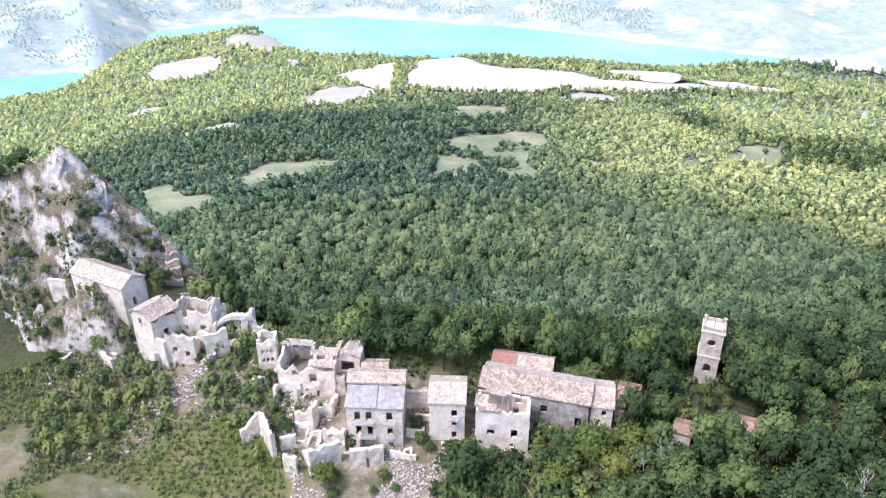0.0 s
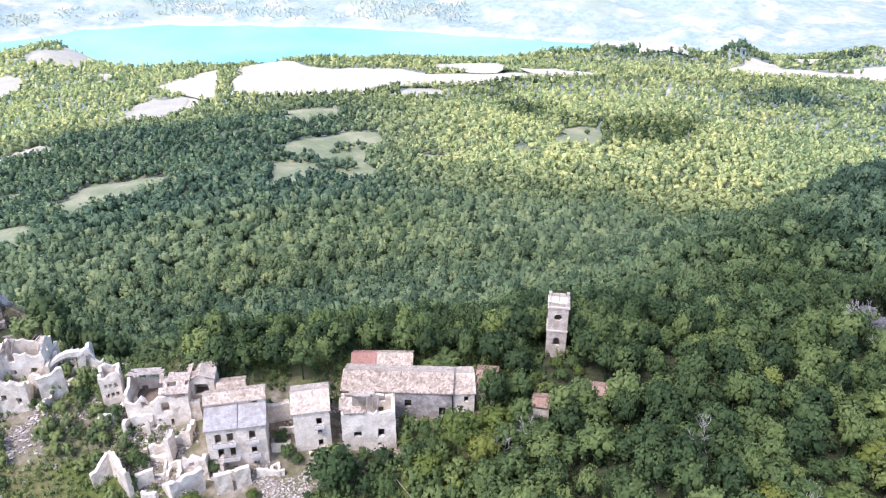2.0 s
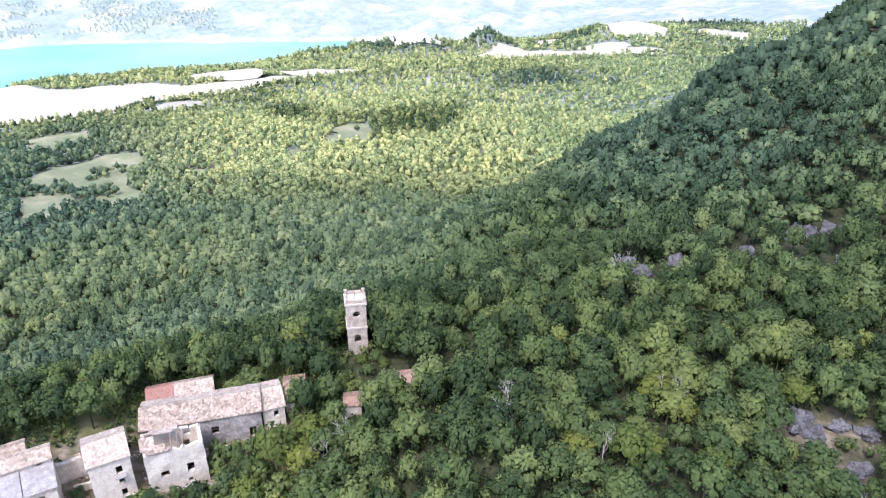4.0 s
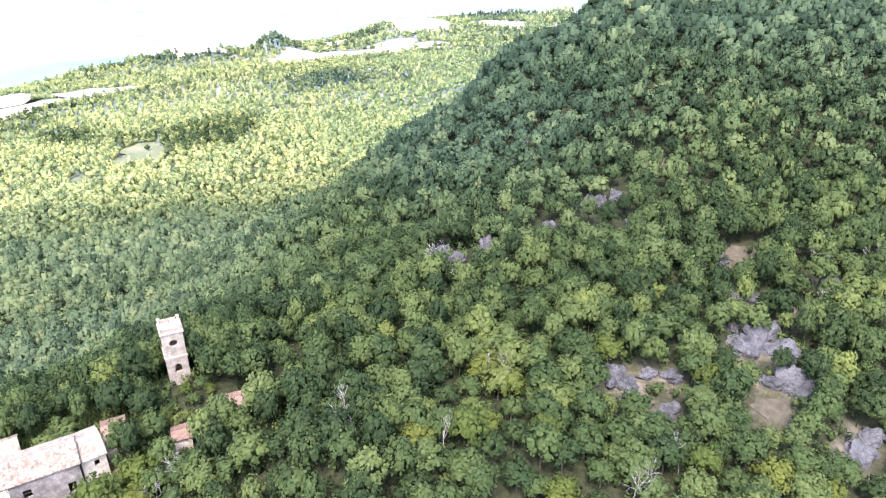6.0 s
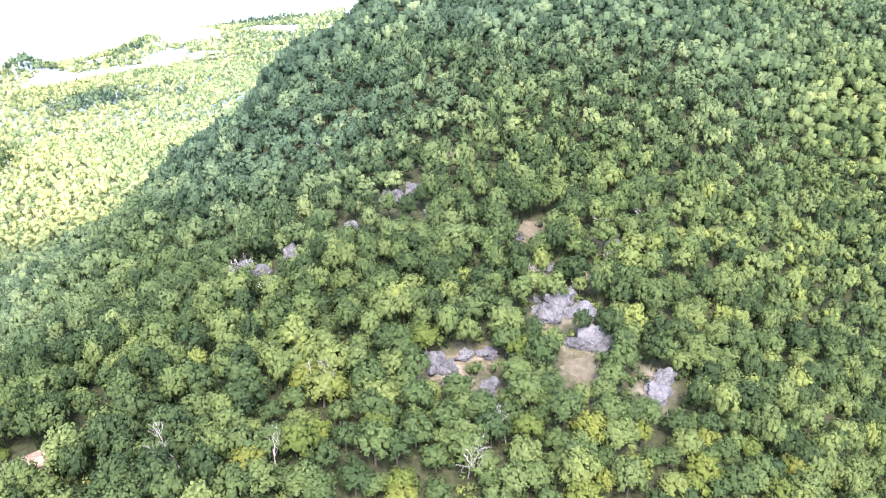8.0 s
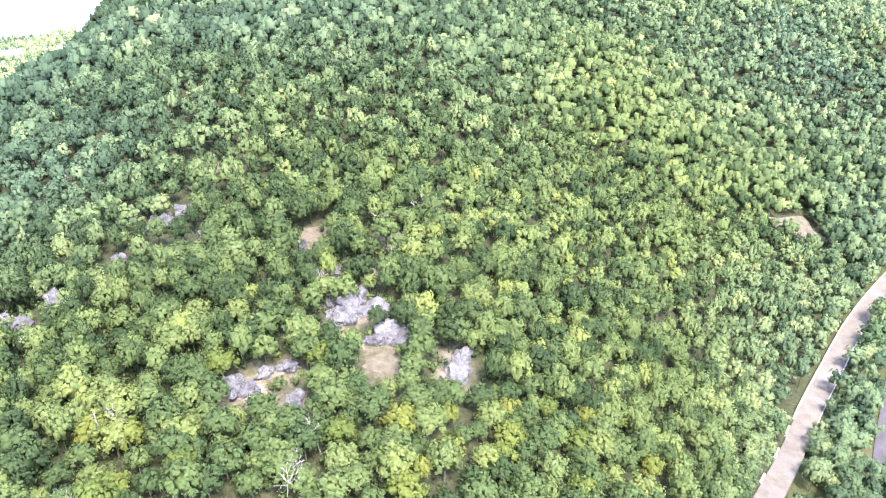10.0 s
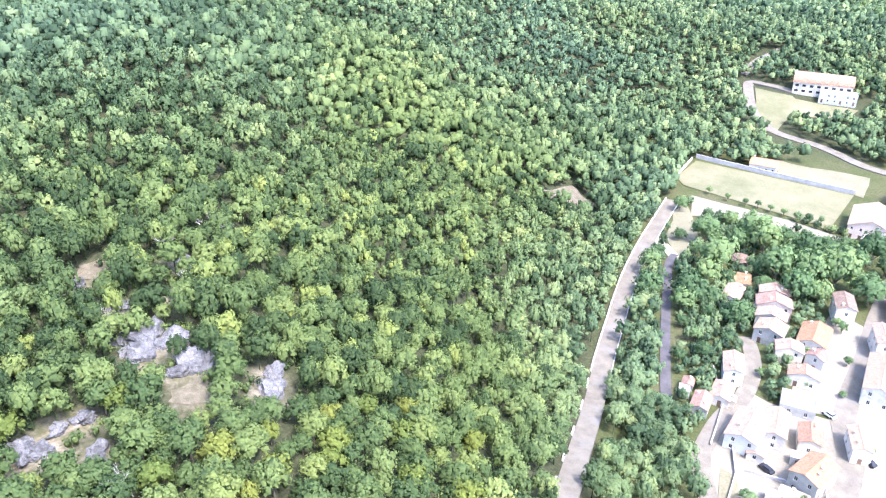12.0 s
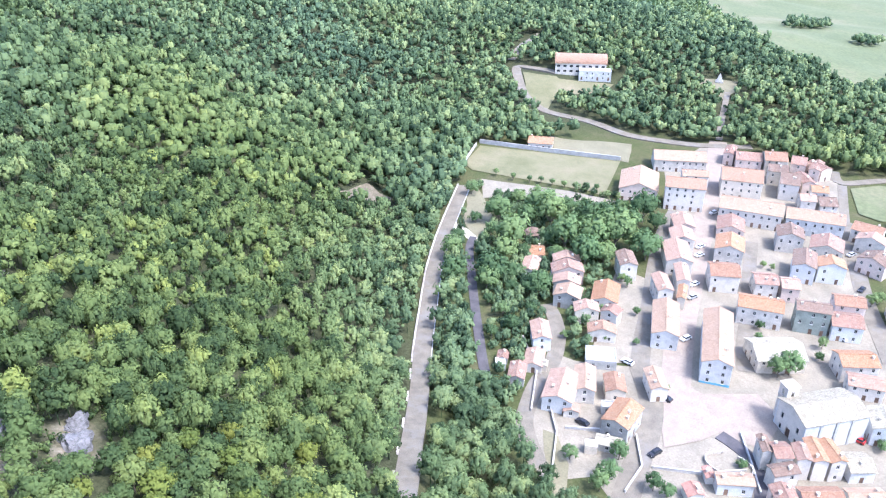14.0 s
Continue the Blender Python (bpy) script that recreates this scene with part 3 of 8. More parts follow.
def oval_field(name, az, d, half_az, half_d, material, label, lift=3.0):
    """A rounded field on the far hills, given by bearing, distance and half sizes."""
    pts = [(az + half_az * math.cos(a) * (1 + 0.25 * math.sin(2.3 * a + az)), d + half_d * math.sin(a) * (1 + 0.2 * math.cos(1.7 * a + d))) for a in (2 * math.pi * k / 12 for k in range(12))]
    patch(name, [(q * math.sin(radians(p)), q * math.cos(radians(p))) for p, q in pts], material, lift, label, "field", step=30, amount=7)


for az, d, ha, hd in ((29.3, 1250, 2.4, 45), (44.2, 1580, 2.7, 150), (35.9, 1235, 1.5, 55), (38.6, 1370, 1.0, 70), (43.0, 1285, 2.0, 35), (50.5, 1560, 2.0, 100), (21.9, 980, 3.1, 30), (13.6, 1000, 1.2, 60), (15.2, 1010, 3.3, 60), (20.7, 985, 1.8, 38), (45.3, 1237, 1.9, 14), (28.4, 1330, 2.0, 60), (33.0, 1500, 1.5, 60)):
    oval_field("stubble_field", az, d, ha, hd, WHEAT, "pale golden stubble field on a far hill")
for az, d, ha, hd in ((-7.8, 835, 2.6, 62), (11.3, 830, 2.3, 32), (-18.7, 1140, 2.2, 60), (-14.5, 1320, 1.6, 60), (-22, 900, 1.6, 30)):
    oval_field("pale_field", az, d, ha, hd, PALE_EARTH, "bare pale earth field on a far hill")
for az, d, ha, hd in ((2.7, 707, 2.2, 18), (23.4, 637, 1.6, 16), (19.7, 592, 1.0, 14), (23.8, 660, 1.8, 16), (12.5, 560, 1.5, 10)):
    oval_field("meadow", az, d, ha, hd, MEADOW, "pale green mown meadow between woods", 1.6)

# ---- roads and paving ----
ROAD_GREY = surface("worn_road", [(0.3, (0.126, 0.108, 0.083)), (0.5, (0.165, 0.143, 0.109)), (0.7, (0.209, 0.180, 0.139))], 0.25, 4, 0.9, 0.2, 0.03, stain=(0.18, 0.165, 0.145), stain_scale=0.12)
ASPHALT = surface("asphalt", [(0.3, (0.055, 0.05, 0.055)), (0.7, (0.11, 0.10, 0.105))], 0.3, 6, 0.9, 0.2, 0.02)
PAVING = surface("stone_paving", [(0.3, (0.232, 0.186, 0.148)), (0.7, (0.304, 0.250, 0.198))], 0.3, 3, 0.85, 0.2, 0.02)
PAVING_PALE = surface("pale_concrete_paving", [(0.3, (0.177, 0.154, 0.115)), (0.7, (0.279, 0.243, 0.184))], 0.12, 2, 0.9, 0.2, 0.03)
TURF = surface("sports_turf", [(0.3, (0.12, 0.12, 0.055)), (0.5, (0.16, 0.15, 0.078)), (0.7, (0.21, 0.18, 0.11))], 0.06, 1.5, 0.95, 0.3, 0.05)
DRY_GRASS = surface("dry_grass", [(0.3, (0.15, 0.135, 0.08)), (0.7, (0.22, 0.20, 0.125))], 0.08, 1.5, 0.95, 0.3, 0.05)
GRASS_GREEN = surface("green_meadow", [(0.3, (0.090, 0.112, 0.049)), (0.52, (0.121, 0.138, 0.063)), (0.7, (0.183, 0.168, 0.098))], 0.012, 0.4, 0.95, 0.3, 0.1)


def smooth_line(pts, n=6):
    """A smooth line through plan points."""
    out = []
    p = [pts[0]] + list(pts) + [pts[-1]]
    for i in range(1, len(p) - 2):
        for k in range(n):
            t = k / n
            out.append(tuple(0.5 * (2 * p[i][c] + (p[i + 1][c] - p[i - 1][c]) * t + (2 * p[i - 1][c] - 5 * p[i][c] + 4 * p[i + 1][c] - p[i + 2][c]) * t * t + (3 * p[i][c] - p[i - 1][c] - 3 * p[i + 1][c] + p[i + 2][c]) * t ** 3) for c in (0, 1)))
    out.append(pts[-1])
    return out


def road(pts, width, material, lift):
    line = smooth_line(pts)
    left, right = [], []
    for i, (x, y) in enumerate(line):
        x0, y0 = line[max(0, i - 1)]
        x1, y1 = line[min(len(line) - 1, i + 1)]
        s = math.hypot(x1 - x0, y1 - y0) or 1
        nx, ny = -(y1 - y0) / s, (x1 - x0) / s
        left.append((x + nx * width / 2, y + ny * width / 2))
        right.append((x - nx * width / 2, y - ny * width / 2))
    verts, faces = [], []
    for a, (x, y), b in zip(left, line, right):
        z = max(float(ground(*a)), float(ground(x, y)), float(ground(*b))) + lift
        verts += [(*a, z - 1.5), (*a, z), (*b, z), (*b, z - 1.5)]
    for i in range(len(line) - 1):
        a, b = 4 * i, 4 * i + 4
        faces += [(a + k, b + k, b + k + 1, a + k + 1) for k in range(3)]
    ob = mesh_object("road", verts, faces, material)
    bm = bmesh.new()
    bm.from_mesh(ob.data)
    bmesh.ops.recalc_face_normals(bm, faces=bm.faces[:])
    if sum(f.normal.z for f in bm.faces) < 0:
        bmesh.ops.reverse_faces(bm, faces=bm.faces[:])
    bm.to_mesh(ob.data)
    bm.free()
    k = (width / 2 + 1.6) / (width / 2)
    wide = [(x + (a - x) * k, y + (b - y) * k) for (x, y), (a, b) in zip(line, left)] + [(x + (a - x) * k, y + (b - y) * k) for (x, y), (a, b) in zip(line[::-1], right[::-1])]
    CLEARINGS.append(wide)
    return tagged(ob, "worn road winding past the town", "road", kind="structure")


CAR_PAINT = {"dark": surface("car_dark", [(0.3, (0.02, 0.02, 0.025)), (0.7, (0.04, 0.04, 0.05))], 1, 5, 0.25, 0, 0), "white": surface("car_white", [(0.3, (0.72, 0.72, 0.72)), (0.7, (0.8, 0.8, 0.8))], 1, 5, 0.3, 0, 0),
             "grey": surface("car_grey", [(0.3, (0.28, 0.29, 0.3)), (0.7, (0.36, 0.37, 0.38))], 1, 5, 0.3, 0, 0), "red": surface("car_red", [(0.3, (0.45, 0.03, 0.03)), (0.7, (0.55, 0.05, 0.05))], 1, 5, 0.3, 0, 0)}
RUBBER = surface("rubber", [(0.3, (0.015, 0.015, 0.015)), (0.7, (0.03, 0.03, 0.03))], 2, 9, 0.8, 0, 0)


def car(x, y, turn, paint):
    """Small parked car: body, glazed cabin, lamps, wheels."""
    thing = new("car")
    thing.matrix_basis = pose(x, y, float(ground(x, y)) + 0.38, 0, 0, turn)
    bm = bmesh.new()
    side = [(-2.0, 0.28), (2.0, 0.28), (2.05, 0.62), (1.9, 0.82), (1.05, 0.92), (-1.7, 0.95), (-2.0, 0.85)]
    rows_ = [[bm.verts.new((px, sy * (0.84 if pz > 0.7 else 0.86), pz)) for px, pz in side] for sy in (-1, 1)]
    bm.faces.new(rows_[0])
    bm.faces.new(rows_[1][::-1])
    for i in range(len(side)):
        j = (i + 1) % len(side)
        bm.faces.new((rows_[0][j], rows_[0][i], rows_[1][i], rows_[1][j]))
    bmesh.ops.recalc_face_normals(bm, faces=bm.faces[:])
    part("body", bm, CAR_PAINT[paint], thing)
    for name, z0, z1, k0, k1, mat_, grow in (("window", 0.93, 1.38, 1.0, 0.72, GLASS, 0.0), ("roof", 1.38, 1.44, 0.74, 0.7, CAR_PAINT[paint], 0.0)):
        bm = bmesh.new()
        lo = [bm.verts.new(p) for p in ((-1.65 * k0, -0.78 * k0, z0), (1.0 * k0, -0.78 * k0, z0), (1.0 * k0, 0.78 * k0, z0), (-1.65 * k0, 0.78 * k0, z0))]
        hi = [bm.verts.new(p) for p in ((-1.6 * k1, -0.8 * k1, z1), (0.75 * k1, -0.8 * k1, z1), (0.75 * k1, 0.8 * k1, z1), (-1.6 * k1, 0.8 * k1, z1))]
        bm.faces.new(lo[::-1])
        bm.faces.new(hi)
        for i in range(4):
            bm.faces.new((lo[i], lo[(i + 1) % 4], hi[(i + 1) % 4], hi[i]))
        part(name, bm, mat_, thing)
    for px in (-1.25, 1.3):
        for py in (-0.8, 0.8):
            bm = bmesh.new()
            bmesh.ops.create_cone(bm, cap_ends=True, segments=14, radius1=0.32, radius2=0.32, depth=0.2, matrix=pose(px, py, 0.32, 90))
            part("wheel", bm, RUBBER, thing)
    for px, py in ((2.04, -0.6), (2.04, 0.6)):
        bm = bmesh.new()
        box(bm, px - 0.04, px + 0.02, py - 0.16, py + 0.16, 0.58, 0.7)
        part("headlight", bm, FRAME_WHITE, thing)
    tagged(thing, "%s small car parked on the paving" % paint, "car", group="parked cars")

road([(109.0, -40.2), (112.6, -42.6), (131.4, -52.0), (158.9, -65.9), (184.0, -77.9), (205.1, -89.3), (229.5, -102.6), (253.0, -117.6), (275.4, -133.5), (295.9, -148.5)], 5.6, ROAD_GREY, 0.35)
road([(156.8, -87.5), (167.8, -91.4), (182.1, -97.3), (201.2, -105.4), (223.1, -115.1), (239.6, -122.7), (247.5, -128.6)], 3.2, ASPHALT, 0.3)
road([(245.3, -127.5), (253.7, -127.5), (263.2, -126.3), (273.1, -131.9)], 4, PALE_EARTH, 0.3)
road([(123.4, -84.5), (131.7, -86.5), (140.2, -89.7), (147.0, -95.1), (153.9, -102.1), (161.5, -112.4), (171.4, -120.8), (181.7, -126.0), (190.5, -128.4)], 5, ROAD_GREY, 0.3)
road([(134.7, -138.3), (154.8, -157.1), (181.4, -184.6), (215.5, -221.1), (255.9, -262.9), (288.2, -295.6)], 9, PAVING, 0.3)
road([(274.8, -306.0), (286.7, -286.2), (298.3, -273.3), (317.5, -258.3), (344.1, -250.6), (368.8, -237.8), (393.2, -238.6), (416.3, -246.6), (433.9, -256.2), (425.1, -263.4), (412.4, -272.7)], 6, ROAD_GREY, 0.35)
road([(447.3, -259.0), (457.6, -269.1), (471.4, -286.2), (480.6, -301.0)], 5, ROAD_GREY, 0.4)
road([(148.1, -135.6), (159.7, -146.0), (175.5, -161.3), (193.8, -177.9), (214.6, -198.5), (231.3, -219.2)], 6, ROAD_GREY, 0.3)
road([(105.1, -97.7), (114.8, -109.1), (124.0, -120.1), (133.6, -128.5), (143.0, -133.4), (150.6, -136.7)], 7, ROAD_GREY, 0.3)
road([(113.9, -136.2), (109.1, -137.2), (104.0, -137.3), (97.8, -134.6), (91.0, -129.4)], 4, ASPHALT, 0.42)
road([(192.7, -278.0), (168.6, -254.9), (146.8, -233.9), (130.0, -220.0), (115.4, -207.9)], 6, ROAD_GREY, 0.3)
road([(132.3, -163.3), (146.0, -176.6), (155.8, -187.2), (178.7, -210.5), (195.6, -228.3)], 5, ROAD_GREY, 0.3)
road([(234.3, -319.2), (222.8, -311.6), (215.6, -332.7), (203.9, -345.3)], 5, ROAD_GREY, 0.35)
road([(289.2, -296.9), (313.1, -320.9), (328.9, -337.4), (340.0, -349.5)], 3.4, ROAD_GREY, 0.35)
road([(220.6, -309.1), (192.7, -278.0)], 4, ROAD_GREY, 0.3)
patch("pavement", [(120.9, -82.9), (132.4, -84.6), (142.9, -89.4), (155.4, -102.0), (164.2, -115.6), (158.4, -119.2), (149.6, -132.1), (168.5, -150.5), (197.9, -179.0), (228.0, -213.4), (272.0, -246.3), (286.4, -282.1), (275.1, -294.6), (234.0, -320.1), (190.4, -277.0), (129.5, -220.7), (104.4, -198.5), (74.4, -166.7), (78.3, -144.0), (100.7, -94.5), (115.3, -95.6), (117.4, -88.4)], PAVING_PALE, 0.16, "pavement", "ground", step=8, amount=0)
patch("piazza", [(145.2, -138.4), (129.1, -144.2), (122.7, -158.9), (111.3, -157.2), (104.2, -142.9), (114.6, -136.8), (114.2, -130.0), (116.1, -119.0), (130.7, -128.8)], PAVING, 0.36, "piazza", "ground", step=8, amount=0)
patch("sports_field", [(321.0, -161.0), (339.1, -179.3), (289.0, -232.8), (257.2, -199.8), (264.8, -198.0), (311.3, -160.2)], TURF, 0.3, "sports field", "ground", step=8, amount=0)
patch("dry_field", [(334.5, -218.4), (304.5, -252.3), (284.8, -236.5), (313.6, -210.6)], DRY_GRASS, 0.3, "dry field", "ground", step=8, amount=2)
patch("school_yard", [(421.8, -254.3), (407.6, -269.8), (396.9, -271.4), (399.7, -250.5), (406.7, -248.4)], TURF, 0.4, "school yard", "ground", step=8, amount=2)
patch("monument_terrace", [(370.0, -347.7), (351.7, -368.0), (337.6, -352.6), (333.6, -340.3), (358.2, -344.4)], DRY_GRASS, 0.4, "monument terrace", "ground", step=8, amount=0)
patch("meadow", [(624.2, -578.6), (779.9, -809.2), (795.3, -1266.2), (345.2, -581.7), (329.0, -473.4), (320.0, -430.3), (368.8, -460.3), (389.9, -444.5), (448.2, -474.6)], GRASS_GREEN, 3.0, "wide green meadow beyond the town", "field", step=25, amount=2)
patch("meadow", [(216.7, -310.0), (212.9, -326.1), (199.7, -339.6), (176.4, -307.6), (186.2, -292.3), (196.0, -290.6)], GRASS_GREEN, 0.4, "wide green meadow beyond the town", "field", step=25, amount=2)
patch("bare_patch", [(301.5, -91.6), (315.9, -107.4), (300.0, -112.4), (285.8, -101.6), (288.5, -91.0)], DRY_EARTH, 0.5, "bare earth bank beside the road", "ground", step=5, amount=3)
patch("yard", [(136.1, -93.1), (132.5, -95.4), (120.2, -91.9), (111.9, -85.6), (111.8, -82.3), (128.5, -88.4)], DRY_GRASS, 0.3, "yard", "ground", step=8, amount=2)

# ---- building materials ----
def tile_roof(name, a, b, c, moss=(0.30, 0.28, 0.24)):
    """Clay pantiles: channels down the slope, tile-by-tile colour, weathering."""
    m, nt, bs = nodes_of(name)
    obj = nt.nodes.new("ShaderNodeTexCoord").outputs["Object"]
    pos = object_coords(nt)
    wave = nt.nodes.new("ShaderNodeTexWave")
    wave.bands_direction = "X"
    wave.inputs["Scale"].default_value = 2.4
    nt.links.new(obj, wave.inputs["Vector"])
    vor = nt.nodes.new("ShaderNodeTexVoronoi")
    vor.inputs["Scale"].default_value = 2.6
    nt.links.new(obj, vor.inputs["Vector"])
    tone = math_node(nt, "ADD", math_node(nt, "MULTIPLY", vor.outputs["Color"], 0.5), math_node(nt, "MULTIPLY", noise_node(nt, 0.5, 5, 0.7, pos).outputs[0], 0.55))
    oi = nt.nodes.new("ShaderNodeObjectInfo")
    tone = math_node(nt, "ADD", tone, math_node(nt, "MULTIPLY", math_node(nt, "SUBTRACT", oi.outputs["Random"], 0.5), 0.25))
    col = ramp_node(nt, tone, [(0.25, a), (0.5, b), (0.78, c)]).outputs[0]
    mask = ramp_node(nt, noise_node(nt, 0.8, 6, 0.75, pos).outputs[0], [(0.54, (0, 0, 0)), (0.68, (0.7, 0.7, 0.7))]).outputs[0]
    col = mix_node(nt, mask, col, moss)
    col = mix_node(nt, 0.3, col, ramp_node(nt, wave.outputs[0], [(0.0, (0.6, 0.6, 0.6)), (0.6, (1.15, 1.15, 1.15))]).outputs[0], "MULTIPLY")
    nt.links.new(col, bs.inputs["Base Color"])
    bs.inputs["Roughness"].default_value = 0.85
    bump_node(nt, bs, wave.outputs[0], 0.8, 0.08)
    return m


ROOFS = {
    "salmon": tile_roof("roof_salmon", (0.259, 0.138, 0.085), (0.331, 0.191, 0.120), (0.389, 0.242, 0.164), (0.244, 0.180, 0.123)),
    "orange": tile_roof("roof_orange", (0.302, 0.147, 0.072), (0.373, 0.201, 0.108), (0.418, 0.253, 0.150), (0.288, 0.197, 0.131)),
    "peach": tile_roof("roof_peach", (0.300, 0.191, 0.123), (0.375, 0.249, 0.166), (0.436, 0.304, 0.211), (0.285, 0.215, 0.156)),
    "mauve": tile_roof("roof_mauve", (0.150, 0.098, 0.072), (0.210, 0.138, 0.100), (0.269, 0.185, 0.136)),
    "rose": tile_roof("roof_rose", (0.230, 0.128, 0.092), (0.295, 0.172, 0.123), (0.353, 0.233, 0.173)),
    "cream": tile_roof("roof_cream", (0.314, 0.196, 0.139), (0.401, 0.259, 0.186), (0.478, 0.327, 0.241), (0.310, 0.218, 0.161)),
    "tan": tile_roof("roof_tan", (0.270, 0.232, 0.165), (0.385, 0.345, 0.258), (0.480, 0.440, 0.340), (0.235, 0.205, 0.150)),
    "old": tile_roof("roof_old_tiles", (0.26, 0.19, 0.135), (0.52, 0.41, 0.305), (0.72, 0.61, 0.48), (0.34, 0.28, 0.215)),
    "red": tile_roof("roof_new_red", (0.360, 0.171, 0.122), (0.423, 0.211, 0.153), (0.450, 0.270, 0.211), (0.324, 0.198, 0.153))}

ROOFS["rubble"] = surface("rubble_roof", [(0.3, (0.26, 0.185, 0.13)), (0.42, (0.47, 0.365, 0.28)), (0.55, (0.65, 0.545, 0.44)), (0.72, (0.77, 0.685, 0.58))], 2.4, 6, 0.95, 1.0, 0.3, 0.1, stain=(0.34, 0.27, 0.20), stain_scale=0.7)


def plaster(name, c, dirt=0.75):
    return surface(name, [(0.3, tuple(v * dirt for v in c)), (0.5, c), (0.75, tuple(min(0.85, v * 1.12) for v in c))], 0.35, 5, 0.9, 0.15, 0.02, 0.2)


WALLS = {
    "white": plaster("plaster_white", (0.585, 0.54, 0.475)), "cream": plaster("plaster_cream", (0.60, 0.53, 0.43)),
    "blue": plaster("plaster_pale_blue", (0.56, 0.56, 0.545)), "grey": plaster("plaster_grey", (0.38, 0.375, 0.35)),
    "pink": plaster("plaster_pink", (0.62, 0.50, 0.43)), "green": plaster("plaster_grey_green", (0.26, 0.29, 0.25)),
    "old": surface("old_plaster_on_stone", [(0.30, (0.48, 0.395, 0.30)), (0.40, (0.66, 0.57, 0.455)), (0.52, (0.765, 0.685, 0.57)), (0.78, (0.80, 0.735, 0.63))], 0.8, 4.5, 0.92, 0.9, 0.12, 0.15, stain=(0.56, 0.47, 0.37), stain_scale=0.5),
    "stone": STONE}
CONCRETE = surface("concrete", [(0.3, (0.357, 0.340, 0.323)), (0.7, (0.527, 0.510, 0.484))], 0.4, 5, 0.9, 0.3, 0.03)
SLATE = surface("weathered_grey_slabs", [(0.3, (0.24, 0.22, 0.20)), (0.5, (0.36, 0.335, 0.31)), (0.7, (0.46, 0.43, 0.39))], 1.2, 5, 0.9, 0.7, 0.06, stain=(0.27, 0.24, 0.205), stain_scale=0.8)
TIMBER = surface("old_timber", [(0.3, (0.12, 0.085, 0.06)), (0.7, (0.28, 0.22, 0.17))], 2, 14, 0.85, 0.4, 0.02)
FRAME_WHITE = surface("window_paint", [(0.3, (0.45, 0.42, 0.38)), (0.7, (0.66, 0.64, 0.60))], 2, 10, 0.6, 0.1, 0.01, 0.3)
SHUTTER = surface("door_wood", [(0.3, (0.10, 0.06, 0.04)), (0.7, (0.24, 0.15, 0.10))], 2, 10, 0.7, 0.2, 0.01, 0.4)


def glass_material():
    m, nt, b = nodes_of("window_glass")
    b.inputs["Base Color"].default_value = (0.025, 0.03, 0.035, 1)
    b.inputs["Roughness"].default_value = 0.12
    return m


GLASS = glass_material()


# ---- building kit ----
def bm_object(name, bm, material, parent=None, label="", smooth=False):
    me = bpy.data.meshes.new(name)
    bm.normal_update()
    bm.to_mesh(me)
    bm.free()
    me.materials.append(material)
    if smooth:
        me.polygons.foreach_set("use_smooth", [True] * len(me.polygons))
    ob = new(name, me)
    ob.parent = parent
    if label:
        tagged(ob, label)
    return ob


def part(name, bm, material, parent, label=""):
    return bm_object(name, bm, material, parent, label)


def linked(name, me, parent, m):
    ob = new(name, me)
    ob.parent = parent
    ob.matrix_basis = m
    return ob


def box(bm, x0, x1, y0, y1, z0, z1, m=None):
    vs = [bm.verts.new(m @ Vector(p) if m else p) for p in
          ((x0, y0, z0), (x1, y0, z0), (x1, y1, z0), (x0, y1, z0), (x0, y0, z1), (x1, y0, z1), (x1, y1, z1), (x0, y1, z1))]
    for f in ((0, 3, 2, 1), (4, 5, 6, 7), (0, 1, 5, 4), (1, 2, 6, 5), (2, 3, 7, 6), (3, 0, 4, 7)):
        bm.faces.new([vs[i] for i in f])
    return vs


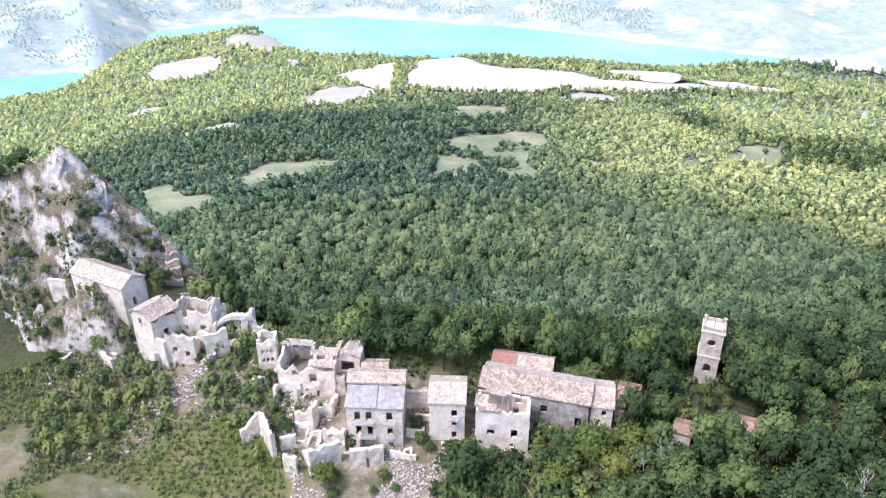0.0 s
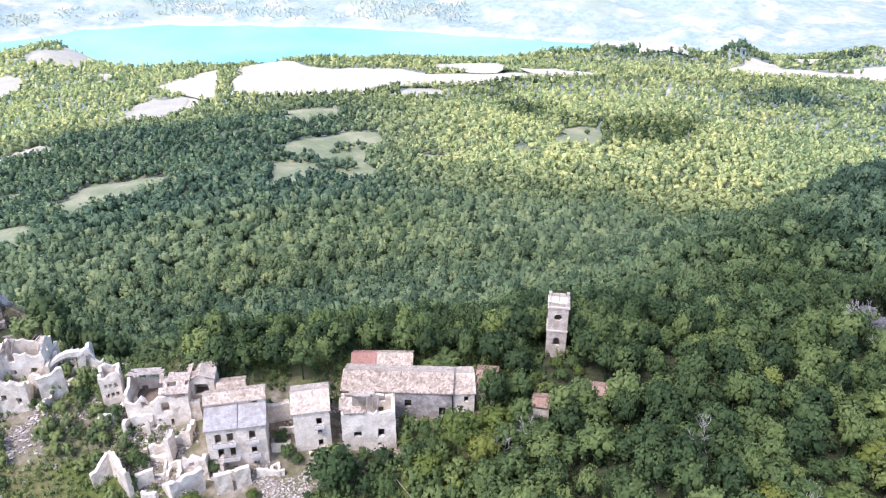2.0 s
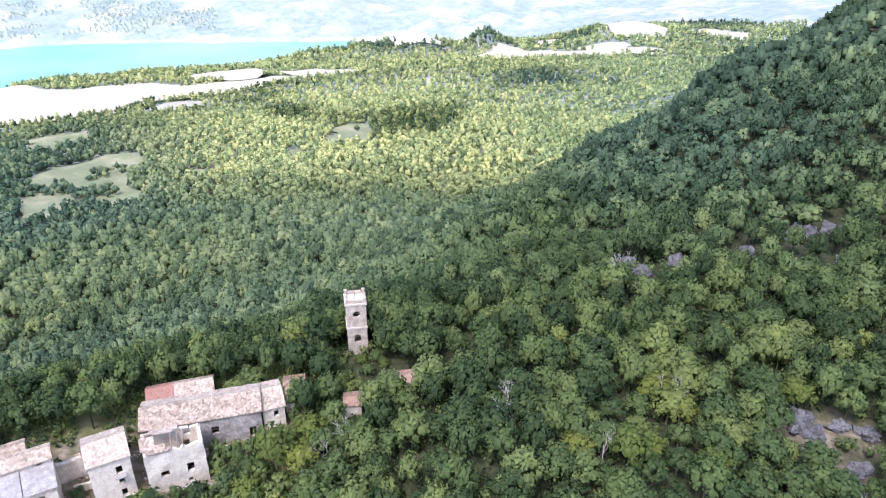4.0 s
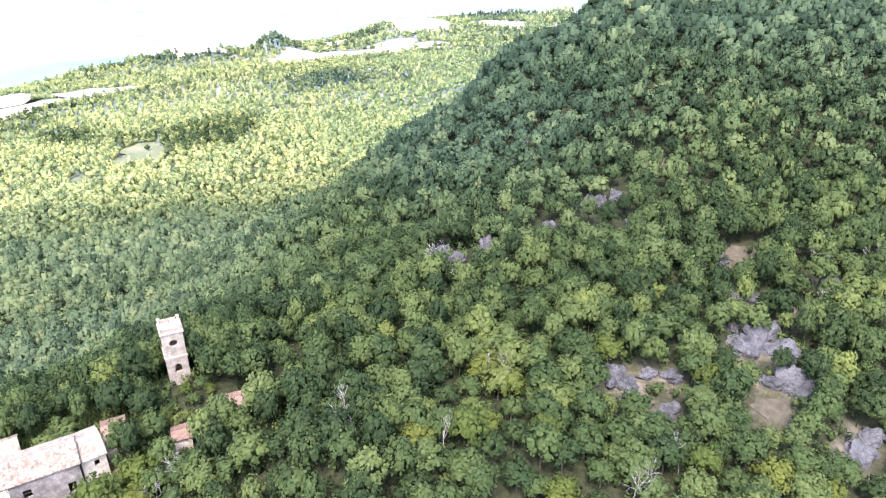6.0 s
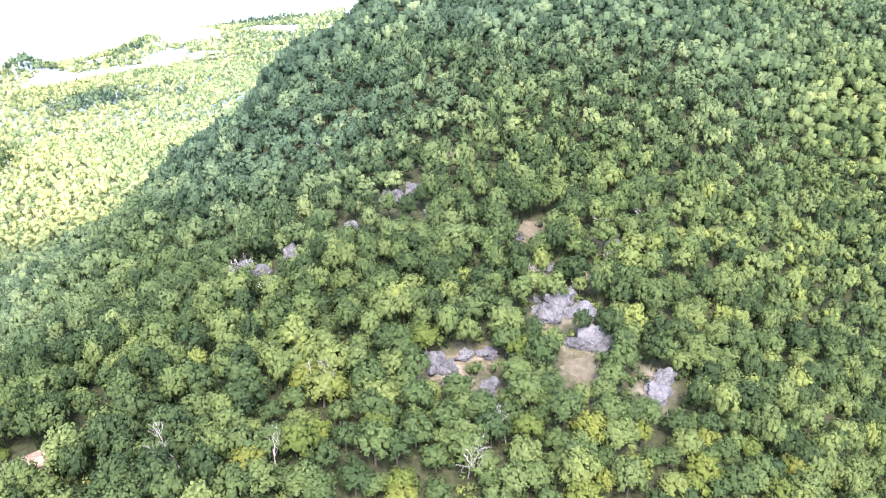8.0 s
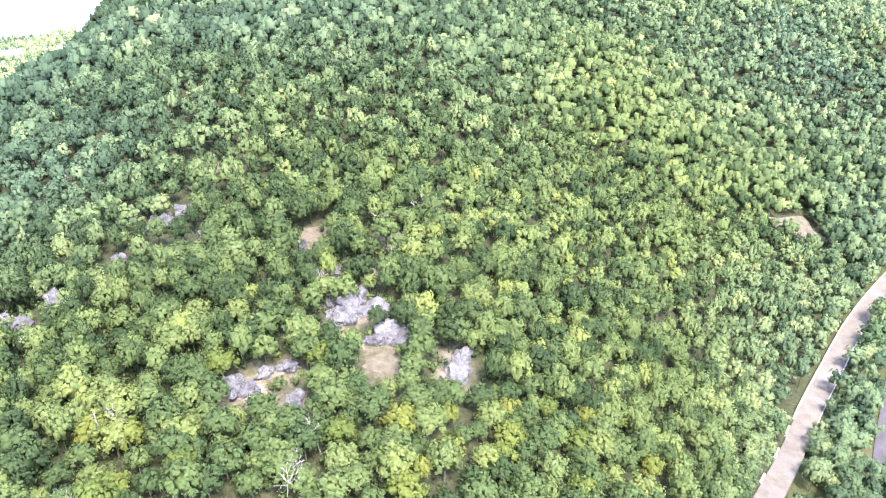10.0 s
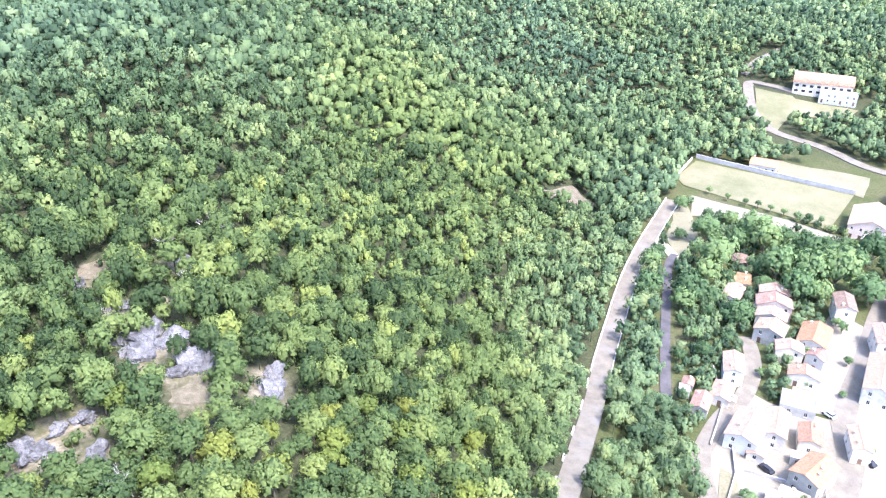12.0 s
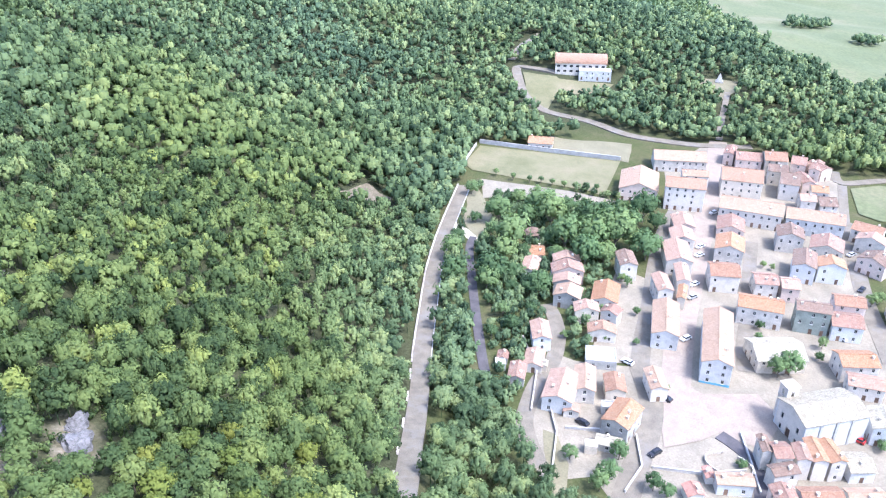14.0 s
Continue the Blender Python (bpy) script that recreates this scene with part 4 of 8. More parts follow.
def slab_wall(bm, width, thick, top, openings, m, step=1.5, bottom=0.0):
    """A solid wall standing on local x, outer face at y 0; top is a height or a function of x; openings (x, z, w, h) go through."""
    high = top if callable(top) else (lambda x: top)
    xs = {0.0, width}
    zs = {bottom}
    for ox, oz, ow, oh in openings:
        xs |= {max(0.0, ox - ow / 2), min(width, ox + ow / 2)}
        zs |= {oz, oz + oh}
    if callable(top):
        n = max(1, int(width / step))
        xs |= {round(width * k / n, 4) for k in range(n + 1)}
        zs |= {bottom + 1.3 * k for k in range(1, 9)}
    xs = sorted(xs)
    xs = [x for i, x in enumerate(xs) if i == 0 or x - xs[i - 1] > 0.02]
    peak = max(high(x) for x in xs)
    zs = sorted(z for z in zs if z < peak - 0.05) + [peak]
    nx, nz = len(xs) - 1, len(zs) - 1
    cell = [[True] * nz for _ in range(nx)]
    for i in range(nx):
        for j in range(nz):
            cx, cz = (xs[i] + xs[i + 1]) / 2, (zs[j] + zs[j + 1]) / 2
            if any(abs(cx - ox) < ow / 2 and oz < cz < oz + oh for ox, oz, ow, oh in openings) or zs[j] >= max(high(xs[i]), high(xs[i + 1])) - 0.02:
                cell[i][j] = False
    grid = {}

    def vert(i, j, k):
        if (i, j, k) not in grid:
            z = min(zs[j], high(xs[i]))
            grid[(i, j, k)] = bm.verts.new(m @ Vector((xs[i], k * thick, z)))
        return grid[(i, j, k)]

    def face(*v):
        if len(set(v)) == len(v):
            try:
                bm.faces.new(v)
            except ValueError:
                pass
    for i in range(nx):
        for j in range(nz):
            if not cell[i][j]:
                continue
            a = [(i, j), (i + 1, j), (i + 1, j + 1), (i, j + 1)]
            face(*[vert(p, q, 0) for p, q in a])
            face(*[vert(p, q, 1) for p, q in reversed(a)])
            for (p, q), (di, dj) in zip(zip(a, a[1:] + a[:1]), ((0, -1), (1, 0), (0, 1), (-1, 0))):
                ii, jj = i + di, j + dj
                if not (0 <= ii < nx and 0 <= jj < nz) or not cell[ii][jj]:
                    face(vert(*q, 0), vert(*p, 0), vert(*p, 1), vert(*q, 1))


def side_poses(w, l, thick):
    """Front, right, back and left wall: width and pose within a w by l plan centred on 0."""
    return ((w, pose(-w / 2, -l / 2, 0)), (l - 2 * thick, pose(w / 2, -l / 2 + thick, 0, 0, 0, 90)),
            (w, pose(w / 2, l / 2, 0, 0, 0, 180)), (l - 2 * thick, pose(-w / 2, l / 2 - thick, 0, 0, 0, 270)))


def gable_roof(bm, span, run, rise, over=0.35, thick=0.16):
    """Two slopes in one, with the ridge along local x; span across the slopes, run along the ridge; eaves at z 0."""
    x = run / 2 + over
    y = span / 2 + over
    z0 = -over * rise / (span / 2)
    line = [(-y, z0), (0, rise), (y, z0), (y, z0 + thick), (0, rise + thick), (-y, z0 + thick)]
    a, b = [[bm.verts.new((s * x, p, q)) for p, q in line] for s in (-1, 1)]
    for i in range(6):
        k = (i + 1) % 6
        bm.faces.new((a[i], a[k], b[k], b[i]))
    for r in (a, b):
        bm.faces.new((r[0], r[1], r[4], r[5]))
        bm.faces.new((r[1], r[2], r[3], r[4]))
    bmesh.ops.recalc_face_normals(bm, faces=bm.faces[:])


_frames = {}


def window_meshes(w, h):
    key = (w, h)
    if key not in _frames:
        bm = bmesh.new()
        t = 0.07
        for x0, x1, z0, z1 in ((-w / 2, -w / 2 + t, 0, h), (w / 2 - t, w / 2, 0, h), (-t / 2, t / 2, t, h - t), (-w / 2 + t, w / 2 - t, 0, t), (-w / 2 + t, w / 2 - t, h - t, h)):
            box(bm, x0, x1, 0.12, 0.18, z0, z1)
        box(bm, -w / 2 - 0.1, w / 2 + 0.1, -0.1, 0.1, -0.08, -0.005)
        f = bpy.data.meshes.new("window_frame")
        bm.to_mesh(f)
        bm.free()
        f.materials.append(FRAME_WHITE)
        bm = bmesh.new()
        box(bm, -w / 2 + t, -t / 2, 0.14, 0.16, t, h - t)
        box(bm, t / 2, w / 2 - t, 0.14, 0.16, t, h - t)
        g = bpy.data.meshes.new("pane")
        bm.to_mesh(g)
        bm.free()
        g.materials.append(GLASS)
        bm = bmesh.new()
        box(bm, -w / 2, w / 2, 0.10, 0.16, 0, h)
        box(bm, -0.02, 0.02, 0.08, 0.10, 0.05, h - 0.05)
        d = bpy.data.meshes.new("door")
        bm.to_mesh(d)
        bm.free()
        d.materials.append(SHUTTER)
        _frames[key] = (f, g, d)
    return _frames[key]


def window(parent, m, w, h):
    f, g, d = window_meshes(w, h)
    ob = linked("window", f, parent, m)
    linked("pane", g, ob, Matrix.Identity(4))


def house(x, y, w, l, h, turn, roof="salmon", wall="white", ridge="y", rise=None, floor_z=None, front=None, label="", group="houses of the hill town", base=None):
    """A plastered house: walls with real openings, windows, doors, tiled roof, chimney."""
    z = float(ground(x, y)) if floor_z is None else floor_z
    r = random.Random(int(x * 13 + y * 7))
    thing = new("house")
    thing.matrix_basis = pose(x, y, z, 0, 0, turn)
    th = 0.3
    flat = roof == "flat"
    span, run = (w, l) if ridge == "y" else (l, w)
    rise = (0.0 if flat else span * 0.19) if rise is None else rise
    storeys = max(1, round(h / 3.0))
    bm = bmesh.new()
    spots = []
    for k, (width, m) in enumerate(side_poses(w, l, th)):
        gable = (k in (0, 2)) == (ridge == "y")
        holes = []
        n = int((width - 0.8) / 2.9)
        for s in range(storeys):
            for c in range(n):
                cx = width * (c + 0.5) / n + r.uniform(-0.15, 0.15)
                if s == 0 and r.random() < 0.4:
                    holes.append((cx, 0.0, 1.1, 2.2, "door"))
                elif r.random() < 0.8:
                    holes.append((cx, s * h / storeys + 0.95, 0.9, 1.3, "window"))
        top = (lambda q, width=width: h + rise * (1 - abs(2 * q / width - 1))) if gable and not flat else h + (0.5 if flat else 0.0)
        slab_wall(bm, width, th, top, [q[:4] for q in holes], m, step=max(1.0, width / 2 - 0.01), bottom=-1.5 if not holes or all(q[1] > 0 for q in holes) else 0.0)
        if any(q[1] == 0.0 for q in holes):
            box(bm, 0, width, 0, th, -1.5, 0, m)
        spots += [(m @ Matrix.Translation((q[0], 0, q[1])), q) for q in holes]
    part("wall", bm, WALLS[wall], thing)
    for m, q in spots:
        if q[4] == "door":
            linked("door", window_meshes(1.1, 2.2)[2], thing, m)
        else:
            window(thing, m, 0.9, 1.3)
    if flat:
        bm = bmesh.new()
        box(bm, -w / 2 + th, w / 2 - th, -l / 2 + th, l / 2 - th, h - 0.1, h + 0.12)
        part("roof", bm, CONCRETE, thing, "flat grey roof slab")
    else:
        bm = bmesh.new()
        gable_roof(bm, span, run, rise)
        ob = part("roof", bm, ROOFS[roof], thing)
        ob.matrix_basis = pose(0, 0, h + 0.02, 0, 0, 0 if ridge == "x" else 90)
        bm = bmesh.new()
        box(bm, -run / 2 - 0.3, run / 2 + 0.3, -0.12, 0.12, rise + 0.1, rise + 0.26)
        cap = part("ridge_cap", bm, ROOFS[roof], thing)
        cap.matrix_basis = ob.matrix_basis
        for _ in range(1 if r.random() < 0.6 else 2):
            bm = bmesh.new()
            px, py = r.uniform(-run / 2 + 1, run / 2 - 1), r.choice((-1, 1)) * span * r.uniform(0.12, 0.3)
            zz = rise * (1 - abs(2 * py / span))
            box(bm, px - 0.3, px + 0.3, py - 0.3, py + 0.3, zz - 0.2, zz + 0.9)
            box(bm, px - 0.38, px + 0.38, py - 0.38, py + 0.38, zz + 0.9, zz + 1.0)
            c = part("chimney", bm, WALLS["cream"], thing)
            c.matrix_basis = ob.matrix_basis
    if base:
        bm = bmesh.new()
        box(bm, -w / 2 - 0.004, w / 2 + 0.004, -l / 2 - 0.06, -l / 2 - 0.004, 0.0, 0.9)
        part("plinth", bm, base, thing)
    keep_rect(x, y, w, l, turn, 1.0)
    words = {"salmon": "salmon clay tile roof", "orange": "orange clay tile roof", "peach": "faded peach tile roof", "mauve": "dark mauve tile roof", "rose": "rose red tile roof", "cream": "bleached pale tile roof", "tan": "tan stone-tile roof", "flat": "flat grey roof", "old": "old tile roof", "red": "red tile roof"}
    return tagged(thing, label or "%s plastered %d-storey house with %s" % (wall, storeys, words[roof]), "house", group=group)

# ---- the abandoned hill village: kit ----
def ragged(h, rough, seed, step=0.75):
    """Top line of a broken wall."""
    r = random.Random(seed)
    cuts = [r.uniform(0, 1) ** 1.6 * rough for _ in range(60)]

    def top(x):
        k = x / step
        i = int(k)
        f = k - i
        return max(0.6, h - (cuts[i % 60] * (1 - f) + cuts[(i + 1) % 60] * f))
    return top


def holed_slope(bm, x0, x1, y0, y1, z0, z1, loss, seed, thick=0.16, cell=0.7):
    """One roof slope from the eave (y0, z0) to the ridge (y1, z1) as a slab with fallen-in patches."""
    r = random.Random(seed)
    nx, ny = max(2, int((x1 - x0) / cell)), max(2, int(math.hypot(y1 - y0, z1 - z0) / cell))
    ph = r.uniform(0, 50)
    keep = [[noise.noise((i * 0.33 + ph, j * 0.33, seed * 0.7)) * 0.5 + 0.5 + r.uniform(-0.06, 0.06) > loss for j in range(ny)] for i in range(nx)]
    best, seen = [], set()          # the largest piece that still hangs together
    for i in range(nx):
        for j in range(ny):
            if keep[i][j] and (i, j) not in seen:
                stack, piece = [(i, j)], []
                seen.add((i, j))
                while stack:
                    a, b = stack.pop()
                    piece.append((a, b))
                    for c, d in ((a + 1, b), (a - 1, b), (a, b + 1), (a, b - 1)):
                        if 0 <= c < nx and 0 <= d < ny and keep[c][d] and (c, d) not in seen:
                            seen.add((c, d))
                            stack.append((c, d))
                best = max(best, piece, key=len)
    best = set(best)
    keep = [[(i, j) in best for j in range(ny)] for i in range(nx)]
    grid = {}

    def v(i, j, k):
        if (i, j, k) not in grid:
            f = j / ny
            sag = -0.25 * math.sin(math.pi * i / nx) * math.sin(math.pi * min(1, f)) + noise.noise((i * 0.5, j * 0.5, seed)) * 0.1
            grid[(i, j, k)] = bm.verts.new((x0 + (x1 - x0) * i / nx, y0 + (y1 - y0) * f, z0 + (z1 - z0) * f + k * thick + sag))
        return grid[(i, j, k)]
    flip = y1 < y0
    for i in range(nx):
        for j in range(ny):
            if not keep[i][j]:
                continue
            a = [(i, j), (i + 1, j), (i + 1, j + 1), (i, j + 1)]
            q = [v(*p, 1) for p in a]
            bm.faces.new(q[::-1] if flip else q)
            q = [v(*p, 0) for p in a]
            bm.faces.new(q if flip else q[::-1])
            for (p, s), (di, dj) in zip(zip(a, a[1:] + a[:1]), ((0, -1), (1, 0), (0, 1), (-1, 0))):
                ii, jj = i + di, j + dj
                if not (0 <= ii < nx and 0 <= jj < ny) or not keep[ii][jj]:
                    q = (v(*p, 0), v(*s, 0), v(*s, 1), v(*p, 1))
                    bm.faces.new(q[::-1] if flip else q)


def ruin(x, y, w, l, base, h, turn, ridge="x", loss=0.3, rough=1.0, rise=None, wall="old", roof="old", front=None, name="ruined_house", label="roofless ruined stone house", floors=None, right=None):
    """An abandoned house: thick walls with empty openings and broken tops, what is left of the roof, rafters."""
    seed = int(abs(x * 17 + y * 5)) % 1000
    r = random.Random(seed)
    thing = new(name)
    thing.matrix_basis = pose(x, y, base, 0, 0, turn)
    th = 0.55
    span, run = (w, l) if ridge == "y" else (l, w)
    rise = span * 0.2 if rise is None else rise
    storeys = floors or max(1, round(h / 3.1))
    for k, (width, m) in enumerate(side_poses(w, l, th)):
        gable = (k in (0, 2)) == (ridge == "y")
        given = front if k == 0 else right if k == 1 else None
        holes = []
        if given is not None:
            holes = list(given)
        else:
            n = max(1, int(width / 3.2))
            for s in range(storeys):
                for c in range(n):
                    if r.random() < 0.6:
                        holes.append((width * (c + 0.5) / n + r.uniform(-0.4, 0.4), s * h / storeys + (0.9 if s else 0.1), r.choice((0.8, 1.0, 1.1)), r.choice((1.2, 1.5, 1.9))))
        if gable:
            rag = ragged(0, rough, seed + k)
            top = lambda q, width=width, rag=rag: h + rise * (1 - abs(2 * q / width - 1)) * (1 if loss < 0.9 else 0.4) + min(0, rag(q) - 0.6) * 0 - (rough * 0.5 * (0.5 + 0.5 * math.sin(q * 1.9 + seed)))
        elif rough > 0.2:
            top = ragged(h, rough, seed + k)
        else:
            top = h
        bm = bmesh.new()
        slab_wall(bm, width, th, top, holes, m, step=0.9, bottom=-0.9)
        for v in bm.verts:
            o = v.co + Vector((seed, 0, 0))
            v.co += Vector((noise.noise(o * 0.6), noise.noise(o * 0.6 + Vector((7, 7, 7))), noise.noise(o * 0.8 - Vector((3, 3, 3))) * 0.8)) * (0.16 if rough > 0.2 else 0.07)
        part("wall", bm, WALLS[wall], thing)
    turn_roof = pose(0, 0, h + 0.03, 0, 0, 0 if ridge == "x" else 90)
    if loss < 1.0:
        over = 0.25
        for s in (-1, 1):
            bm = bmesh.new()
            holed_slope(bm, -run / 2 - over, run / 2 + over, s * (span / 2 + over), 0, -over * 2 * rise / span, rise, loss, seed + s)
            if len(bm.faces):
                part("roof", bm, ROOFS[roof] if roof in ROOFS else CONCRETE, thing).matrix_basis = turn_roof
            else:
                bm.free()
        if loss > 0.2:
            for i in range(int(run / 0.9)):
                if r.random() < 0.55:
                    s = r.choice((-1, 1))
                    bm = bmesh.new()
                    cx = -run / 2 + 0.7 + i * 0.9
                    ln = math.hypot(span / 2, rise)
                    tilt = math.degrees(math.atan2(rise, span / 2))
                    box(bm, -0.07, 0.07, 0, ln, -0.16, -0.02)
                    part("rafter", bm, TIMBER, thing).matrix_basis = turn_roof @ pose(cx, -s * span / 2, -0.05, 0, 0, 0 if s > 0 else 180) @ pose(0, 0, 0, tilt - (r.uniform(0, 12) if loss > 0.5 else 0), 0, r.uniform(-5, 5))
    bm = bmesh.new()
    box(bm, -w / 2 + th, w / 2 - th, -l / 2 + th, l / 2 - th, -0.6, 0.05)
    part("floor_slab", bm, DRY_EARTH, thing)
    if h > 5 and loss < 0.5:
        bm = bmesh.new()
        box(bm, -w / 2 + th, w / 2 - th, -l / 2 + th, l / 2 - th, h * 0.5 - 0.1, h * 0.5 + 0.1)
        part("upper_floor", bm, TIMBER, thing)
    keep_rect(x, y, w, l, turn, 0.9)
    return tagged(thing, label, "ruined house", group="ruins of the abandoned village")


def ruin_wall(x0, y0, x1, y1, base, h, rough=1.5, thick=0.75, holes=(), label="free-standing broken stone wall", wall="old"):
    length = math.hypot(x1 - x0, y1 - y0)
    bm = bmesh.new()
    seed = int(abs(x0 * 31 + y0 * 7))
    slab_wall(bm, length, thick, ragged(h, rough * 0.65, seed, 0.8), holes, Matrix.Identity(4), step=0.4, bottom=-1.2)
    if length > 2.0:        # what still stands of the cross wall
        wing = min(3.2, length * 0.65)
        at = length - thick if seed % 2 else 0.0
        fall = ragged(h, rough * 0.6, seed + 3, 0.8)
        slab_wall(bm, wing, thick, lambda q: max(0.5, fall(q) * (1 - 0.5 * q / wing)), [], pose(at + thick, thick + 0.004, 0, 0, 0, 90), step=0.4, bottom=-1.2)
    bmesh.ops.triangulate(bm, faces=[f for f in bm.faces if len(f.verts) > 4])
    for v in bm.verts:
        v.co.x += noise.noise(v.co * 0.9) * 0.14
        v.co.y += noise.noise(v.co * 0.9 + Vector((9, 3, 1))) * 0.14
        v.co.z += noise.noise(v.co * 1.7 + Vector((2, 5, 1))) * 0.16
    ob = bm_object("broken_wall", bm, WALLS[wall])
    ob.matrix_basis = pose(x0, y0, base, 0, 0, math.degrees(math.atan2(y1 - y0, x1 - x0)))
    return tagged(ob, label, "wall", group="broken walls of the abandoned village")

# ---- the abandoned hill village ----
main_house = ruin(-11.5, 101.1, 9.4, 4.2, 53.6, 11.2, -2, ridge="x", loss=1.0, rough=0.0, rise=0.05, floors=3, label="three-storey abandoned house with a grey lean-to roof", front=[(1.8, 8.3, 1.0, 1.9), (3.7, 8.3, 1.0, 1.9), (7.2, 8.3, 1.0, 1.9), (1.9, 5.2, 0.9, 1.9), (3.8, 5.2, 0.9, 1.9), (7.2, 5.3, 0.9, 1.4), (1.9, 1.9, 0.9, 1.2), (3.8, 1.9, 0.9, 1.2), (7.3, 1.7, 0.9, 1.9)])
for x0, x1 in ((-4.95, 0.35), (0.45, 4.95)):
    bm = bmesh.new()
    vs = box(bm, x0, x1, -2.4, 2.15, 11.25, 11.4)
    for v in vs:
        v.co.z += 1.15 * (v.co.y + 2.4) / 4.5 - (0.12 if x0 > 0 else 0.0)
    part("roof", bm, SLATE, main_house, "grey weathered lean-to roof")
ruin(-11.4, 105.0, 9.6, 3.4, 53.8, 12.9, -2, ridge="x", loss=0.0, rough=0.0, rise=0.8, floors=4, label="rear of the tall abandoned house with old tile roof", front=[(2.0, 11.75, 1.5, 0.7), (8.0, 11.7, 0.9, 0.9)])
ruin(0.8, 103.5, 6.0, 7.1, 57.0, 7.9, -3, ridge="x", loss=0.0, rough=0.0, rise=1.6, label="two-storey abandoned house with an old tile roof", front=[(4.2, 4.9, 0.9, 1.5), (4.2, 2.9, 0.8, 1.1), (4.2, 0.2, 0.8, 1.5)])
ruin(10.2, 100.5, 9.0, 5.1, 56.2, 8.6, -9, ridge="x", loss=0.48, rough=1.2, label="ruined house with a fallen-in tile roof", front=[(2.6, 3.2, 1.2, 1.2), (6.6, 3.0, 1.1, 1.8), (6.2, 0.9, 0.7, 0.8)])
ruin(16.6, 107.1, 19.2, 7.2, 57.8, 5.6, -16, ridge="x", loss=0.06, rough=0.0, rise=1.5, wall="stone", name="church_nave", label="long grey stone church body with pale tile roof", front=[(11.5, 2.2, 1.2, 1.7), (17.5, 0.3, 1.1, 2.1)])
ruin(11.7, 116.2, 4.3, 5.6, 55.5, 6.1, -14, ridge="x", loss=0.0, rough=0.0, rise=1.6, roof="red", label="small house with a new red tile roof")
ruin(17.1, 114.9, 6.7, 5.6, 55.5, 6.1, -14, ridge="x", loss=0.0, rough=0.0, rise=1.6, label="small house with an old grey tile roof")
ruin(27.8, 104.8, 3.7, 7.3, 57.2, 5.6, -11, ridge="x", loss=0.12, rough=0.2, label="small stone house with a weathered roof")
ruin(32.5, 105.3, 3.5, 5.9, 57.0, 5.4, -20, ridge="x", loss=0.0, rough=0.0, roof="cream", label="small stone house with a pale slab roof")
ruin(-32.4, 115.3, 3.4, 4.0, 58.8, 9.2, 6, ridge="y", loss=1.0, rough=1.6, label="tall roofless stone house with rows of empty windows", front=[(0.9, 6.6, 0.5, 0.9), (1.7, 6.6, 0.5, 0.9), (2.6, 6.6, 0.5, 0.9), (0.9, 4.6, 0.6, 0.9), (1.7, 4.6, 0.5, 0.9), (2.5, 4.6, 0.6, 0.9), (1.7, 0.8, 1.8, 1.8)])
ruin(-23.9, 111.5, 10.4, 7.1, 59.0, 7.8, -7, ridge="x", loss=0.42, rough=2.2, roof="rubble", label="large ruined house with a rubble-strewn roof", front=[(3.3, 5.2, 1.3, 1.2), (6.4, 4.0, 1.3, 2.0), (1.7, 2.2, 0.7, 1.0), (3.6, 2.4, 0.5, 0.5), (5.2, 2.0, 0.5, 0.5), (7.3, 0.7, 0.9, 1.6)])
ruin(-16.9, 111.8, 4.4, 4.0, 58.4, 8.9, -5, ridge="y", loss=0.35, rough=0.9, label="end house with a wide dark opening", front=[(2.2, 5.6, 2.4, 2.2), (1.2, 2.6, 0.9, 1.4)])
ruin(-12.1, 109.3, 4.4, 4.0, 57.0, 8.4, -2, ridge="x", loss=0.0, rough=0.0, label="low house with old tile roof")
ruin(-66.6, 130.6, 14.1, 5.8, 61.5, 10.5, -28, ridge="x", loss=0.0, rough=0.0, rise=1.6, floors=3, label="tall abandoned house on the rock with tile roof", front=[(1.6, 7.4, 0.7, 0.9), (3.4, 7.3, 0.7, 0.9), (9.6, 7.0, 0.8, 1.3), (1.6, 4.4, 0.7, 0.9), (3.8, 4.3, 0.7, 0.9), (10.5, 3.8, 0.9, 1.7), (2.8, 1.5, 0.7, 1.1), (4.6, 1.2, 0.9, 1.5)], right=[(2.0, 5.6, 0.8, 1.8), (2.4, 3.4, 0.7, 1.1)])
ruin(-54.7, 121.4, 6.2, 6.1, 61.0, 8.8, -35, ridge="y", loss=0.36, rough=1.5, roof="rubble", label="ruined house with a rubble-covered roof")
ruin(-47.6, 124.3, 7.4, 5.5, 61.0, 8.4, -3, ridge="x", loss=0.72, rough=1.6, label="white roofless house with tall empty windows")
ruin_wall(-6.5, 105.9, -2.7, 106.2, 58.5, 4.2, rough=0.8)
ruin_wall(-20.4, 98.0, -16.7, 97.6, 56.0, 5.6, rough=2.4, holes=[(1.4, 3.2, 0.7, 0.8), (2.9, 1.2, 0.7, 0.9)])
ruin_wall(-28.0, 96.3, -31.6, 102.2, 55.7, 6.8, rough=3.0)
ruin_wall(-27.7, 97.7, -25.1, 98.4, 56.2, 3.1, rough=1.5)
ruin_wall(-22.0, 93.3, -17.2, 96.0, 54.6, 5.8, rough=2.6, holes=[(2.0, 2.6, 0.7, 0.8)])
ruin_wall(-15.6, 94.9, -12.9, 95.2, 54.9, 4.2, rough=0.5)
ruin_wall(-12.4, 95.4, -10.0, 95.9, 55.0, 4.1, rough=0.8)
ruin_wall(-28.9, 107.8, -25.5, 107.8, 60.0, 3.0, rough=0.8)
